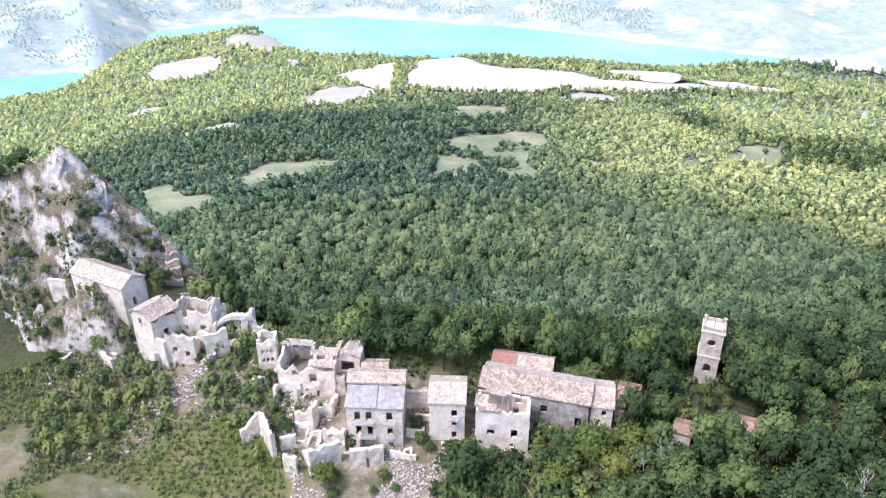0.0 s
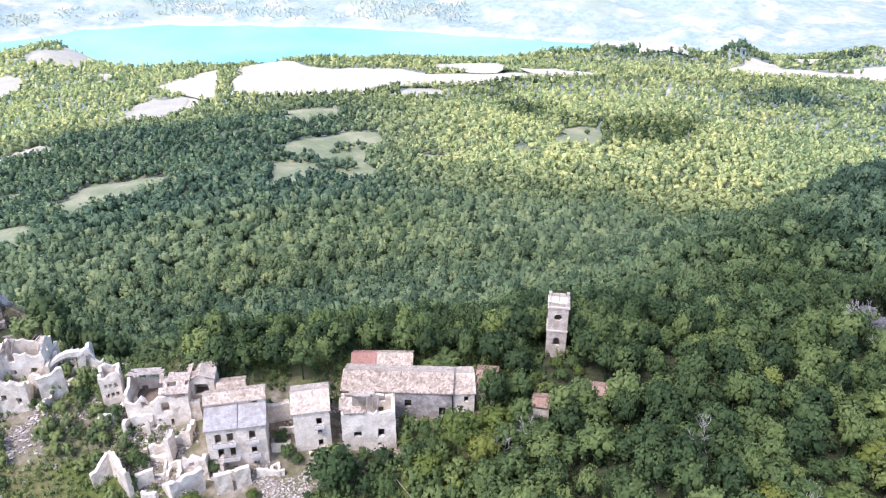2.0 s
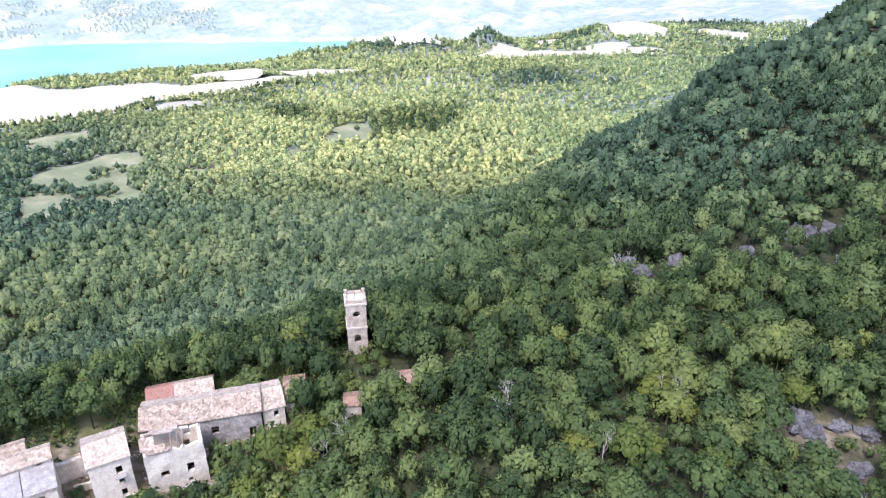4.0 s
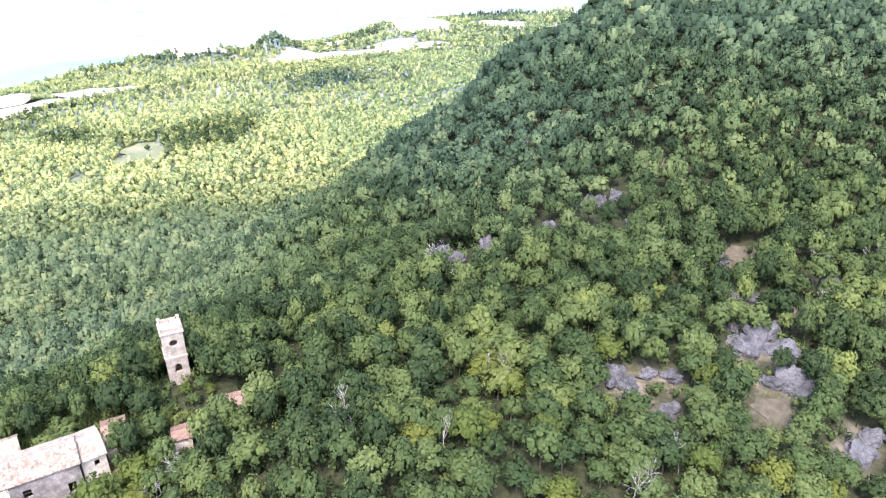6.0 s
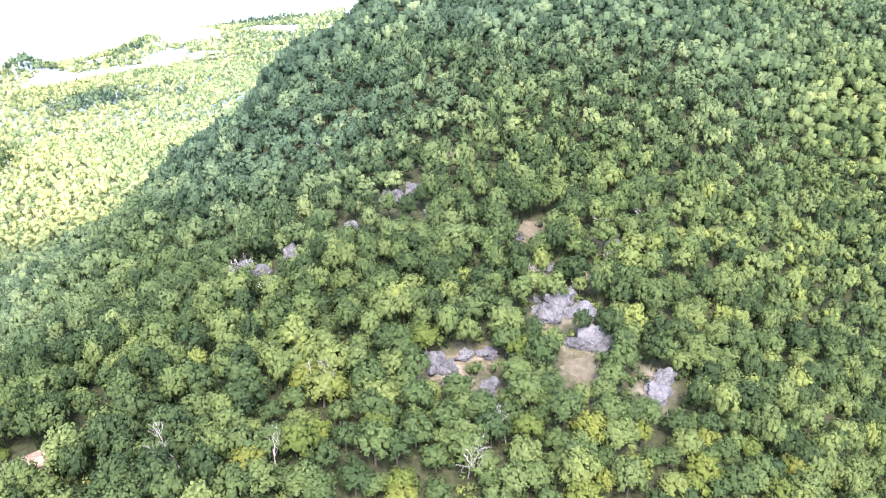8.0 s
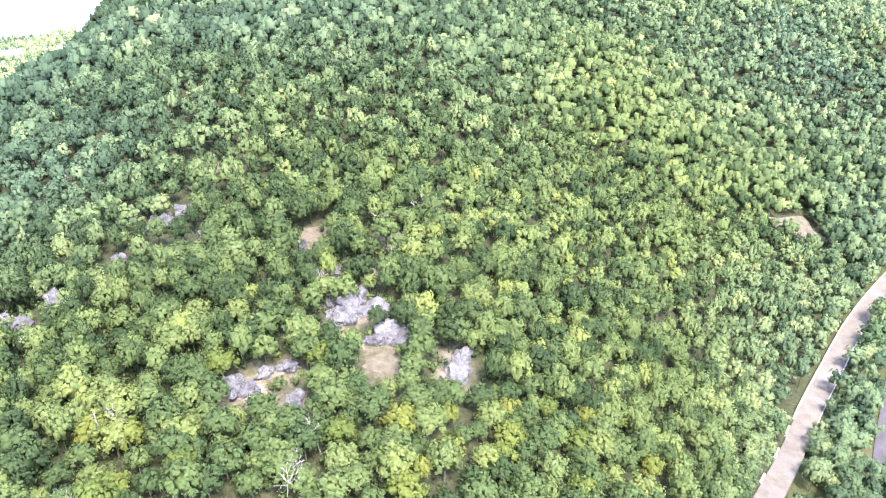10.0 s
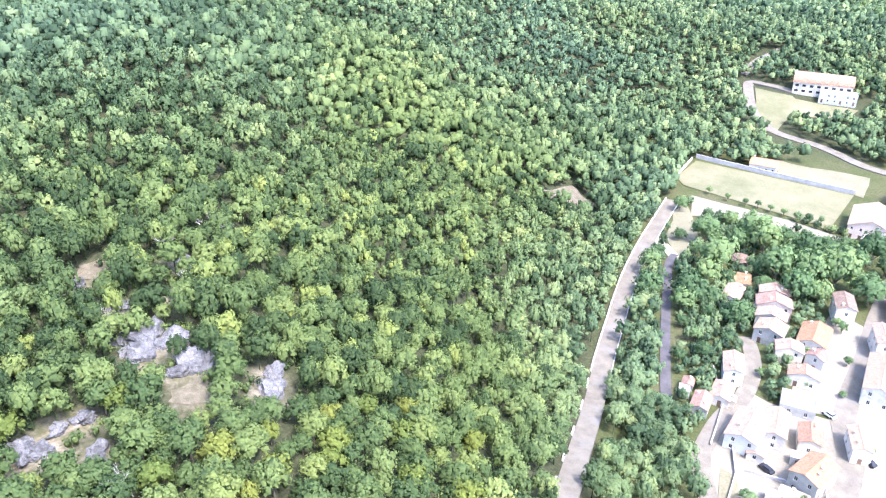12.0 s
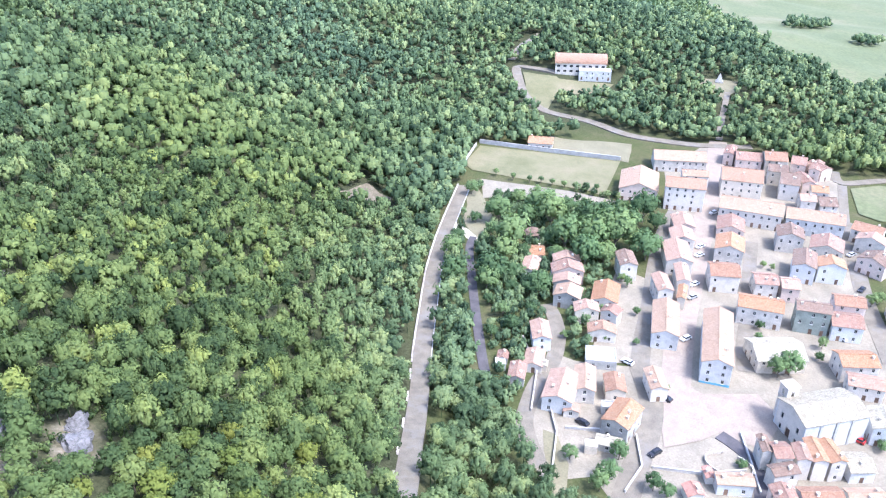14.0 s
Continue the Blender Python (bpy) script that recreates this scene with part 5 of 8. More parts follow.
ruin_wall(-22.4, 100.8, -21.7, 103.3, 57.4, 5.8, rough=2)
ruin_wall(-22.1, 107.4, -17.5, 107.8, 59.9, 4.8, rough=1.2)
ruin_wall(-34.3, 109.0, -31.4, 109.2, 59.8, 3.3, rough=1.5)
ruin_wall(-79.3, 131.4, -75.8, 131.2, 64.5, 5.9, rough=0.8)
ruin_wall(-57.4, 118.4, -51.8, 115.8, 59.7, 6.5, rough=2.0)
ruin_wall(-51.7, 116.4, -46.4, 116.2, 60.0, 7.6, rough=3.2, holes=[(1.6, 3.4, 0.8, 1.2), (3.8, 2.4, 0.8, 1.3)])
ruin_wall(-44.5, 116.7, -40.5, 118.2, 61.1, 6.4, rough=2.0)
ruin_wall(-52.3, 123.0, -52.6, 126.0, 61.9, 5.0, rough=1.0)


TOWER_STONE = surface("tan_tower_stone", [(0.30, (0.30, 0.24, 0.18)), (0.43, (0.46, 0.38, 0.30)), (0.58, (0.58, 0.50, 0.41)), (0.75, (0.66, 0.59, 0.50))], 0.9, 4.5, 0.92, 0.8, 0.1, stain=(0.34, 0.28, 0.22), stain_scale=0.6)


def bell_tower(x, y, base, turn):
    """Square bell tower: shaft, string course, oculus, arched bell opening, cornice and open parapet."""
    w, h, th = 3.7, 16.4, 0.5
    thing = new("bell_tower")
    thing.matrix_basis = pose(x, y, base, 0, 0, turn)
    for k, (width, m) in enumerate(side_poses(w, w, th)):
        bm = bmesh.new()
        slab_wall(bm, width, th, 9.4, [(width / 2, 6.2, 1.25, 1.9)], m, bottom=-2)
        part("shaft_wall", bm, TOWER_STONE, thing)
        # half-round head over the bell opening
        bm = bmesh.new()
        for i in range(8):
            a0, a1 = math.pi * i / 8, math.pi * (i + 1) / 8
            pts = [(0.62 * math.cos(a0), 0.62 * math.sin(a0)), (0.62 * math.cos(a1), 0.62 * math.sin(a1)), (0.64 * math.cos(a1), 0.75), (0.64 * math.cos(a0), 0.75)]
            lo = [bm.verts.new(m @ Vector((width / 2 + p, -0.004, 7.38 + q))) for p, q in pts]
            hi = [bm.verts.new(m @ Vector((width / 2 + p, th, 7.38 + q))) for p, q in pts]
            bm.faces.new(lo[::-1])
            bm.faces.new(hi)
            for a in range(4):
                bm.faces.new((lo[a], lo[(a + 1) % 4], hi[(a + 1) % 4], hi[a]))
        bmesh.ops.remove_doubles(bm, verts=bm.verts[:], dist=0.001)
        bmesh.ops.recalc_face_normals(bm, faces=bm.faces[:])
        part("arch_head", bm, TOWER_STONE, thing)
        # upper stage with a round opening
        bm = bmesh.new()
        c, r, n = Vector((width / 2, 0, 12.5)), 0.72, 16
        z0, z1 = 9.7, 14.6
        for s in (0, th):
            ring = [bm.verts.new(m @ Vector((c.x + r * math.cos(2 * math.pi * i / n), s, c.z + r * math.sin(2 * math.pi * i / n)))) for i in range(n)]
            edge = []
            for i in range(n):
                dx, dz = math.cos(2 * math.pi * i / n), math.sin(2 * math.pi * i / n)
                k2 = min((width / 2) / abs(dx) if abs(dx) > 1e-6 else 99, ((z1 - c.z) if dz > 0 else (c.z - z0)) / abs(dz) if abs(dz) > 1e-6 else 99)
                edge.append(bm.verts.new(m @ Vector((c.x + dx * k2, s, c.z + dz * k2))))
            for i in range(n):
                j = (i + 1) % n
                bm.faces.new((ring[i], ring[j], edge[j], edge[i]))
            for px, pz, i in ((width, z1, 2), (0, z1, 6), (0, z0, 10), (width, z0, 14)):
                near = [e for e in edge if (m @ Vector((px, s, pz)) - e.co).length < 3.5]
                near.sort(key=lambda e: (m @ Vector((px, s, pz)) - e.co).length)
                if len(near) >= 2 and (m @ Vector((px, s, pz)) - near[0].co).length > 0.05:
                    bm.faces.new((bm.verts.new(m @ Vector((px, s, pz))), near[0], near[1]))
            if s == 0:
                first = ring
            else:
                for i in range(n):
                    j = (i + 1) % n
                    bm.faces.new((first[i], first[j], ring[j], ring[i]))
        bmesh.ops.recalc_face_normals(bm, faces=bm.faces[:])
        part("belfry_wall", bm, TOWER_STONE, thing)
    for z, d, t in ((9.4, 0.14, 0.3), (14.6, 0.2, 0.35), (-2.0, 0.1, 2.5)):
        bm = bmesh.new()
        box(bm, -w / 2 - d, w / 2 + d, -w / 2 - d, w / 2 + d, z, z + t)
        part("string_course", bm, WALLS["cream"] if z > 0 else STONE, thing)
    for sx, sy in ((-1, -1), (1, -1), (1, 1), (-1, 1)):
        bm = bmesh.new()
        box(bm, sx * 1.65 - 0.25, sx * 1.65 + 0.25, sy * 1.65 - 0.25, sy * 1.65 + 0.25, 14.95, 15.8)
        box(bm, sx * 1.65 - 0.31, sx * 1.65 + 0.31, sy * 1.65 - 0.31, sy * 1.65 + 0.31, 15.8, 15.95)
        part("corner_post", bm, TOWER_STONE, thing)
    for k, (width, m) in enumerate(side_poses(w, w, 0.3)):
        bm = bmesh.new()
        box(bm, 0.55, width - 0.55, 0.05, 0.25, 15.0, 15.65, m)
        part("parapet", bm, TOWER_STONE, thing)
    bm = bmesh.new()
    box(bm, -0.04, 0.04, -0.04, 0.04, 14.95, 18.4)
    box(bm, -0.5, 0.5, -0.03, 0.03, 17.5, 17.6)
    part("iron_cross", bm, TIMBER, thing)
    KEEP_OUT.append((x, y, 3.0))
    KEEP_OUT.append((x * 0.96, y * 0.96, 4.2))
    KEEP_OUT.append((x * 0.91, y * 0.91, 3.8))
    tagged(thing, "slender stone bell tower with arched and round openings", "bell tower")


TX, TY = 122 * math.sin(radians(23.2)), 122 * math.cos(radians(23.2))
bell_tower(TX, TY, 57.0, -21)
for k, (along, aside) in enumerate(((0.965, -3.2), (0.955, 0.4), (0.96, 3.4), (0.935, -2.2), (0.93, 1.6), (0.915, -3.6), (0.91, -0.4), (0.90, 3.2), (0.89, 1.0), (0.945, 4.6), (0.94, -4.6), (0.88, -2.0))):
    bx, by = TX * along + aside * math.cos(radians(23.2)), TY * along - aside * math.sin(radians(23.2))
    tree(bx, by, 1.25 + 0.25 * (k % 3), "low green bush at the foot of the bell tower", "bushes by the tower", z=float(ground(bx, by)) - 0.9, name="bush", leaves=_limes if k % 4 == 1 else _crowns)


def arch_remnant(x, y, base, turn):
    """Leaning pillar with the springing of a broken vault to both sides."""
    bm = bmesh.new()
    r = random.Random(3)
    prev = None
    for i in range(9):
        z = -1 + i * 0.85
        s = 0.55 + 0.12 * r.random() + (0.5 if i == 8 else 0)
        ring = [bm.verts.new((sx * s + 0.12 * i + r.uniform(-0.1, 0.1), sy * 0.5 + r.uniform(-0.08, 0.08), z)) for sx, sy in ((-1, -1), (1, -1), (1, 1), (-1, 1))]
        if prev:
            for k in range(4):
                bm.faces.new((prev[k], prev[(k + 1) % 4], ring[(k + 1) % 4], ring[k]))
        prev = ring
    bm.faces.new(prev)
    for side, n, reach in ((-1, 9, 5.2), (1, 4, 1.6)):
        prev = None
        for i in range(n):
            f = i / (n - 1)
            x1, z1 = 0.9 + side * (0.3 + f * reach), 5.5 + 0.7 * math.sin(f * 2.2) - f * f * 2.0
            t = 0.75 * (1 - 0.6 * f)
            ring = [bm.verts.new((x1, sy, z1 + sz + r.uniform(-0.1, 0.1))) for sy, sz in ((-0.5, -t), (0.5, -t), (0.5, t * 0.6), (-0.5, t * 0.6))]
            if prev:
                for k in range(4):
                    bm.faces.new((prev[k], prev[(k + 1) % 4], ring[(k + 1) % 4], ring[k]))
            else:
                bm.faces.new(ring)
            prev = ring
        bm.faces.new(prev)
    bmesh.ops.recalc_face_normals(bm, faces=bm.faces[:])
    ob = bm_object("broken_arch", bm, WALLS["old"])
    ob.matrix_basis = pose(x, y, base, 0, 0, turn)
    tagged(ob, "remnant of a stone vault on a leaning pillar", "ruin")


arch_remnant(-39.0, 122.5, 61.8, 8)


def stepped_terraces(x, y, base, turn):
    thing = new("terrace_stack")
    thing.matrix_basis = pose(x, y, base, 0, 0, turn)
    for i in range(5):
        bm = bmesh.new()
        slab_wall(bm, 3.6 - 0.3 * i, 0.9, ragged(1.9, 1.3, i * 5 + 2, 0.6), [], pose(-2.1 + 0.25 * i, i * 1.5, i * 1.35, 0, 0, (-9, 6, -4, 8, -6)[i]), step=0.5, bottom=-1.6)
        part("terrace_wall", bm, ROOFS["rubble"], thing)
    tagged(thing, "stepped ruined walls climbing the rock", "ruin")


stepped_terraces(-57.5, 141.0, 63.0, 20)


# ---- rocks ----
def rock(x, y, z, sx, sy, sz, seed, lift=0.0, tilt=0.0, name="rock_outcrop", label="bare grey limestone outcrop"):
    """A cleft limestone mass: planes cut by joints, edges broken, partly in the ground."""
    bm = bmesh.new()
    bmesh.ops.create_icosphere(bm, subdivisions=3, radius=1.0)
    r = random.Random(seed)
    planes = []
    for _ in range(16):
        n = Vector((r.uniform(-1, 1), r.uniform(-1, 1), r.uniform(-0.5, 1))).normalized()
        planes.append((n, r.uniform(0.45, 0.85)))
    o = Vector((seed * 3.1, seed * 1.7, seed * 0.9))
    for v in bm.verts:
        p = v.co.copy()
        for n, h in planes:
            over = p.dot(n) - h
            if over > 0:
                p -= n * over * 0.96
        crack = abs(noise.noise(Vector((p.x * 3.2, p.y * 3.2, p.z * 1.3)) + o))
        p *= 1.0 - 0.28 * max(0.0, 0.16 - crack) / 0.16
        block = noise.cell_vector(Vector((p.x * 2.1 + 0.5 * p.z, p.y * 2.1, p.z * 3.2)) + o)
        p *= 0.84 + 0.34 * block.x        # blocks standing proud of one another between the joints
        p += Vector((noise.noise(p * 4 + o), noise.noise(p * 4 - o), noise.noise(p * 5 + o))) * 0.05
        v.co = Vector((p.x * sx, p.y * sy, p.z * sz)) * 1.25
    ob = bm_object(name, bm, ROCK if name == "rock_outcrop" else CRAG)
    ob.matrix_basis = pose(x, y, z + lift, tilt, 0, seed * 67 % 360)
    return tagged(ob, label, "rock", group="rock outcrops" if name == "rock_outcrop" else "blocks on the crag")


def crag():
    """The castle rock: a jagged limestone crest with cliffs towards the open slope."""
    az = np.arange(-44.0, -18.4, 0.16)
    dd = np.arange(122.0, 214.0, 0.55)
    A, D = np.meshgrid(az, dd)
    X, Y = D * np.sin(np.radians(A)), D * np.cos(np.radians(A))
    G = ground(X, Y)
    crest_d = np.interp(A, (-44, -35, -31.6, -28, -25, -23, -21, -19), (186, 182, 178, 173, 168, 163, 158, 154))
    crest_z = np.interp(A, (-44, -35, -31.6, -29.6, -28, -26.6, -25, -23, -21, -19), (78, 83, 84, 85.5, 88.5, 84, 78.2, 71.6, 65.2, 60))
    off = D - crest_d
    front = np.interp(-off, (0, 5, 12, 20, 30, 40, 52), (0, 5.5, 12, 17.5, 21.5, 26, 34))
    back = np.interp(off, (0, 4, 10, 20, 40), (0, 3, 11, 26, 60))
    H = crest_z - np.where(off < 0, front, back)
    cliff = np.clip((A + 34.5) / 1.2, 0, 1) * np.clip((-27.0 - A) / 1.5, 0, 1)
    H = H + cliff * np.where(off < -26, np.clip((-off - 26) / 3, 0, 1) * 3.5 - np.clip((-off - 37) / 2.0, 0, 1) * 12, 0)
    n1 = 1 - np.abs(wobble(X, Y, 7.5, 31)) * 2
    n2 = 1 - np.abs(wobble(X + 0.6 * Y, Y, 3.2, 32)) * 2
    n3 = wobble(X, Y, 1.3, 33)
    H = H + n1 * 1.7 + n2 * 1.1 + n3 * 0.45 + wobble(X, Y, 16, 34) * 1.6
    bed = H + 0.55 * X + 0.9 * wobble(X, Y, 22, 35)      # beds dipping along the crest
    H = H + (np.floor(bed / 1.7) * 1.7 - bed) * 0.62
    edge = np.minimum.reduce([(A + 44) / 2, (-18.6 - A) / 1.5, (D - 122) / 6, (214 - D) / 6])
    H = H - np.clip(1 - edge, 0, 1) * 12
    H = np.maximum(H, G - 6)
    idx = np.arange(A.size).reshape(A.shape)
    quads = np.stack([idx[:-1, :-1], idx[:-1, 1:], idx[1:, 1:], idx[1:, :-1]], -1).reshape(-1, 4)
    keep = (H - G).ravel()[quads].max(1) > -0.6
    ob = quads_object("crag", np.stack([X, Y, H], -1).reshape(-1, 3), quads[keep], CRAG)
    tagged(ob, "jagged limestone crag with grassy ledges above the ruins", "crag", kind="structure")
    return X, Y, H


def crag_material():
    """Limestone, with turf on the flatter ledges."""
    m, nt, b = nodes_of("crag_limestone")
    pos = object_coords(nt)
    n1 = noise_node(nt, 0.42, 9, 0.78, pos)
    n2 = noise_node(nt, 2.2, 5, 0.75, pos)
    stone = ramp_node(nt, n1.outputs[0], [(0.34, (0.17, 0.15, 0.125)), (0.41, (0.42, 0.375, 0.325)), (0.50, (0.66, 0.60, 0.53)), (0.64, (0.78, 0.72, 0.645))]).outputs[0]
    turf = ramp_node(nt, n2.outputs[0], [(0.3, (0.09, 0.10, 0.04)), (0.5, (0.19, 0.165, 0.09)), (0.68, (0.32, 0.265, 0.195))]).outputs[0]
    sep = nt.nodes.new("ShaderNodeSeparateXYZ")
    geo = nt.nodes.new("ShaderNodeNewGeometry")
    nt.links.new(geo.outputs["Normal"], sep.inputs[0])
    brown = ramp_node(nt, noise_node(nt, 0.07, 4, 0.6, pos).outputs[0], [(0.52, (0, 0, 0)), (0.68, (0.75, 0.75, 0.75))]).outputs[0]
    stone = mix_node(nt, brown, stone, mix_node(nt, 1.0, stone, (0.62, 0.53, 0.43), "MULTIPLY"))
    flat = math_node(nt, "ADD", sep.outputs[2], math_node(nt, "MULTIPLY", noise_node(nt, 0.13, 4, 0.6, pos).outputs[0], 1.3))
    mask = ramp_node(nt, math_node(nt, "MULTIPLY", flat, 0.5), [(0.57, (0, 0, 0)), (0.68, (1, 1, 1))]).outputs[0]
    col = mix_node(nt, mask, stone, turf)
    col = mix_node(nt, 0.8, col, ramp_node(nt, n2.outputs[0], [(0.25, (0.6, 0.6, 0.6)), (0.75, (1.3, 1.3, 1.3))]).outputs[0], "MULTIPLY")
    nt.links.new(col, b.inputs["Base Color"])
    b.inputs["Roughness"].default_value = 0.92
    bump_node(nt, b, n1.outputs[0], 1.0, 0.9)
    return m


CRAG = crag_material()
CX, CY, CH = crag()


def crag_height(x, y):
    i = np.argmin((CX - x) ** 2 + (CY - y) ** 2)
    return float(CH.ravel()[i])


def crag_blocks():
    """Jutting blocks along the crest and the ledges of the crag, and shrubs between them."""
    r = random.Random(12)
    for k in range(30):
        a = r.uniform(-36.5, -20.5)
        d = float(np.interp(a, (-36, -31.6, -28, -25, -23, -20), (182, 178, 173, 168, 163, 156))) - r.choice((0, 0, 2, 5, 9, 14, 19, 25, 30)) - r.uniform(0, 3)
        x, y = d * math.sin(radians(a)), d * math.cos(radians(a))
        s = r.uniform(0.9, 2.4)
        rock(x, y, crag_height(x, y), s * r.uniform(0.7, 1.2), s * 0.8, s * r.uniform(0.9, 1.7), k + 40, -0.3 * s, name="crag_block", label="jutting weathered limestone block on the crag")
    for k in range(70):
        a = r.uniform(-38, -20)
        d = float(np.interp(a, (-36, -31.6, -28, -25, -23, -20), (182, 178, 173, 168, 163, 156))) - r.uniform(-4, 42)
        x, y = d * math.sin(radians(a)), d * math.cos(radians(a))
        if -31 < a < -26.5 and d < 152:
            continue
        tree(x, y, r.uniform(0.7, 1.7), "low shrub rooted among the rocks", "shrubs on the crag", z=crag_height(x, y) - 0.7, name="shrub")
    for a, d, s in ((-31.2, 177, 2.6), (-30.4, 178, 2.2), (-32.4, 178, 2.4), (-26.7, 176, 1.8), (-26.2, 175, 1.9), (-33.4, 179, 2.4)):
        x, y = d * math.sin(radians(a)), d * math.cos(radians(a))
        tree(x, y, s, "dark tree on the crest of the crag", "trees on the crag", z=crag_height(x, y) - 0.5)


crag_blocks()


# small roofs half hidden in the trees, balcony, cable
ruin(50.6, 97.5, 3.0, 3.4, 59.0, 3.4, -25, ridge="x", loss=0.1, rough=0.3, rise=0.5, roof="cream", label="low ruined hut with a grey slab roof among trees")
ruin(40.2, 97.7, 2.8, 3.4, 58.2, 3.4, -25, ridge="x", loss=0.1, rough=0.3, rise=0.5, roof="cream", label="low ruined hut with a grey slab roof among trees")


def balcony(x, y, z, turn, w):
    thing = new("balcony")
    thing.matrix_basis = pose(x, y, z, 0, 0, turn)
    bm = bmesh.new()
    box(bm, -w / 2, w / 2, -1.0, 0.0, -0.15, 0.0)
    part("slab", bm, CONCRETE, thing)
    bm = bmesh.new()
    box(bm, -w / 2, w / 2, -0.98, -0.93, 0.85, 0.9)
    for k in range(int(w / 0.18)):
        box(bm, -w / 2 + k * 0.18, -w / 2 + k * 0.18 + 0.025, -0.97, -0.945, 0.0, 0.85)
    part("railing", bm, TIMBER, thing, "rusty iron railing")
    tagged(thing, "narrow balcony with a rusty iron railing", "balcony", group="balconies")


balcony(-13.52, 99.06, 58.75, -2, 4.2)
balcony(-9.07, 98.91, 61.85, -2, 2.0)
balcony(-13.52, 99.06, 61.85, -2, 3.6)
balcony(-9.02, 98.91, 58.80, -2, 1.8)
balcony(1.81, 99.89, 61.85, -3, 1.6)


def cable(p, q, sag, radius):
    """An overhead cable hanging between two points."""
    cu = bpy.data.curves.new("power_cable", "CURVE")
    cu.dimensions, cu.bevel_depth, cu.bevel_resolution = "3D", radius, 1
    sp = cu.splines.new("POLY")
    sp.points.add(16)
    for i in range(17):
        f = i / 16
        v = Vector(p).lerp(Vector(q), f)
        sp.points[i].co = (v.x, v.y, v.z - sag * 4 * f * (1 - f), 1)
    ob = new("power_cable", cu)
    cu.materials.append(CONCRETE)
    tagged(ob, "thin overhead cable running down from the ruins", "cable")


cable((10.3, 96.7, 58.1), (15.4, 84.5, 56.4), 0.6, 0.03)
tree(2.8, 92.7, 2.4, "leafy bush growing beside the ruined walls", "bushes by the ruins", z=53.5, name="bush")
tree(10.4, 93.8, 1.3, "leafy bush growing beside the ruined walls", "bushes by the ruins", z=54.8, name="bush")
tree(-3.9, 99.5, 1.6, "leafy bush growing beside the ruined walls", "bushes by the ruins", z=55.6, name="bush")
tree(-4.6, 102.1, 1.5, "leafy bush growing beside the ruined walls", "bushes by the ruins", z=56.5, name="bush")
tree(19.3, 98.3, 1.7, "leafy bush growing beside the ruined walls", "bushes by the ruins", z=56.0, name="bush")
tree(14.2, 100.2, 1.2, "leafy bush growing beside the ruined walls", "bushes by the ruins", z=56.4, name="bush")
tree(15.9, 97.2, 1.5, "leafy bush growing beside the ruined walls", "bushes by the ruins", z=55.8, name="bush")
tree(20.4, 95.6, 1.7, "leafy bush growing beside the ruined walls", "bushes by the ruins", z=55.7, name="bush")
tree(25.3, 96.8, 1.7, "leafy bush growing beside the ruined walls", "bushes by the ruins", z=56.1, name="bush")
tree(29.2, 97.4, 1.6, "leafy bush growing beside the ruined walls", "bushes by the ruins", z=56.8, name="bush")
tree(22.5, 93.6, 1.8, "leafy bush growing beside the ruined walls", "bushes by the ruins", z=55.4, name="bush")
tree(-37.7, 116.0, 1.8, "leafy bush growing beside the ruined walls", "bushes by the ruins", z=60.6, name="bush")
tree(-46.5, 116.8, 1.3, "leafy bush growing beside the ruined walls", "bushes by the ruins", z=60.2, name="bush")
tree(-27.0, 101.2, 1.7, "leafy bush growing beside the ruined walls", "bushes by the ruins", z=56.7, name="bush")
tree(-28.4, 102.3, 1.5, "leafy bush growing beside the ruined walls", "bushes by the ruins", z=57.1, name="bush")
tree(-18.3, 93.1, 1.6, "leafy bush growing beside the ruined walls", "bushes by the ruins", z=53.5, name="bush")
tree(-21.3, 94.4, 1.4, "leafy bush growing beside the ruined walls", "bushes by the ruins", z=54.3, name="bush")
tree(-14.1, 99.4, 0.9, "leafy bush growing beside the ruined walls", "bushes by the ruins", z=56.1, name="bush")
tree(-18.1, 90.3, 1.3, "leafy bush growing beside the ruined walls", "bushes by the ruins", z=52.8, name="bush")
tree(-25.0, 109.0, 0.8, "leafy bush growing beside the ruined walls", "bushes by the ruins", z=60.1, name="bush")
tree(-7.9, 91.4, 1.0, "leafy bush growing beside the ruined walls", "bushes by the ruins", z=53.0, name="bush")
tree(-11.6, 91.0, 0.9, "leafy bush growing beside the ruined walls", "bushes by the ruins", z=52.9, name="bush")
tree(7.9, 90.5, 2.2, "leafy bush growing beside the ruined walls", "bushes by the ruins", z=53.2, name="bush")
tree(11.0, 89.4, 2.3, "leafy bush growing beside the ruined walls", "bushes by the ruins", z=53.1, name="bush")
tree(0.0, 89.9, 2.2, "leafy bush growing beside the ruined walls", "bushes by the ruins", z=52.6, name="bush")
tree(-67.9, 122.3, 1.6, "leafy bush growing beside the ruined walls", "bushes by the ruins", z=60.1, name="bush")
tree(-63.8, 121.3, 1.6, "leafy bush growing beside the ruined walls", "bushes by the ruins", z=59.4, name="bush")
tree(-60.7, 120.0, 1.5, "leafy bush growing beside the ruined walls", "bushes by the ruins", z=59.1, name="bush")
tree(-70.6, 115.0, 2.0, "leafy bush growing beside the ruined walls", "bushes by the ruins", z=58.7, name="bush")
tree(-74.6, 117.3, 1.8, "leafy bush growing beside the ruined walls", "bushes by the ruins", z=59.7, name="bush")
tree(-57.4, 111.0, 1.4, "leafy bush growing beside the ruined walls", "bushes by the ruins", z=56.9, name="bush")
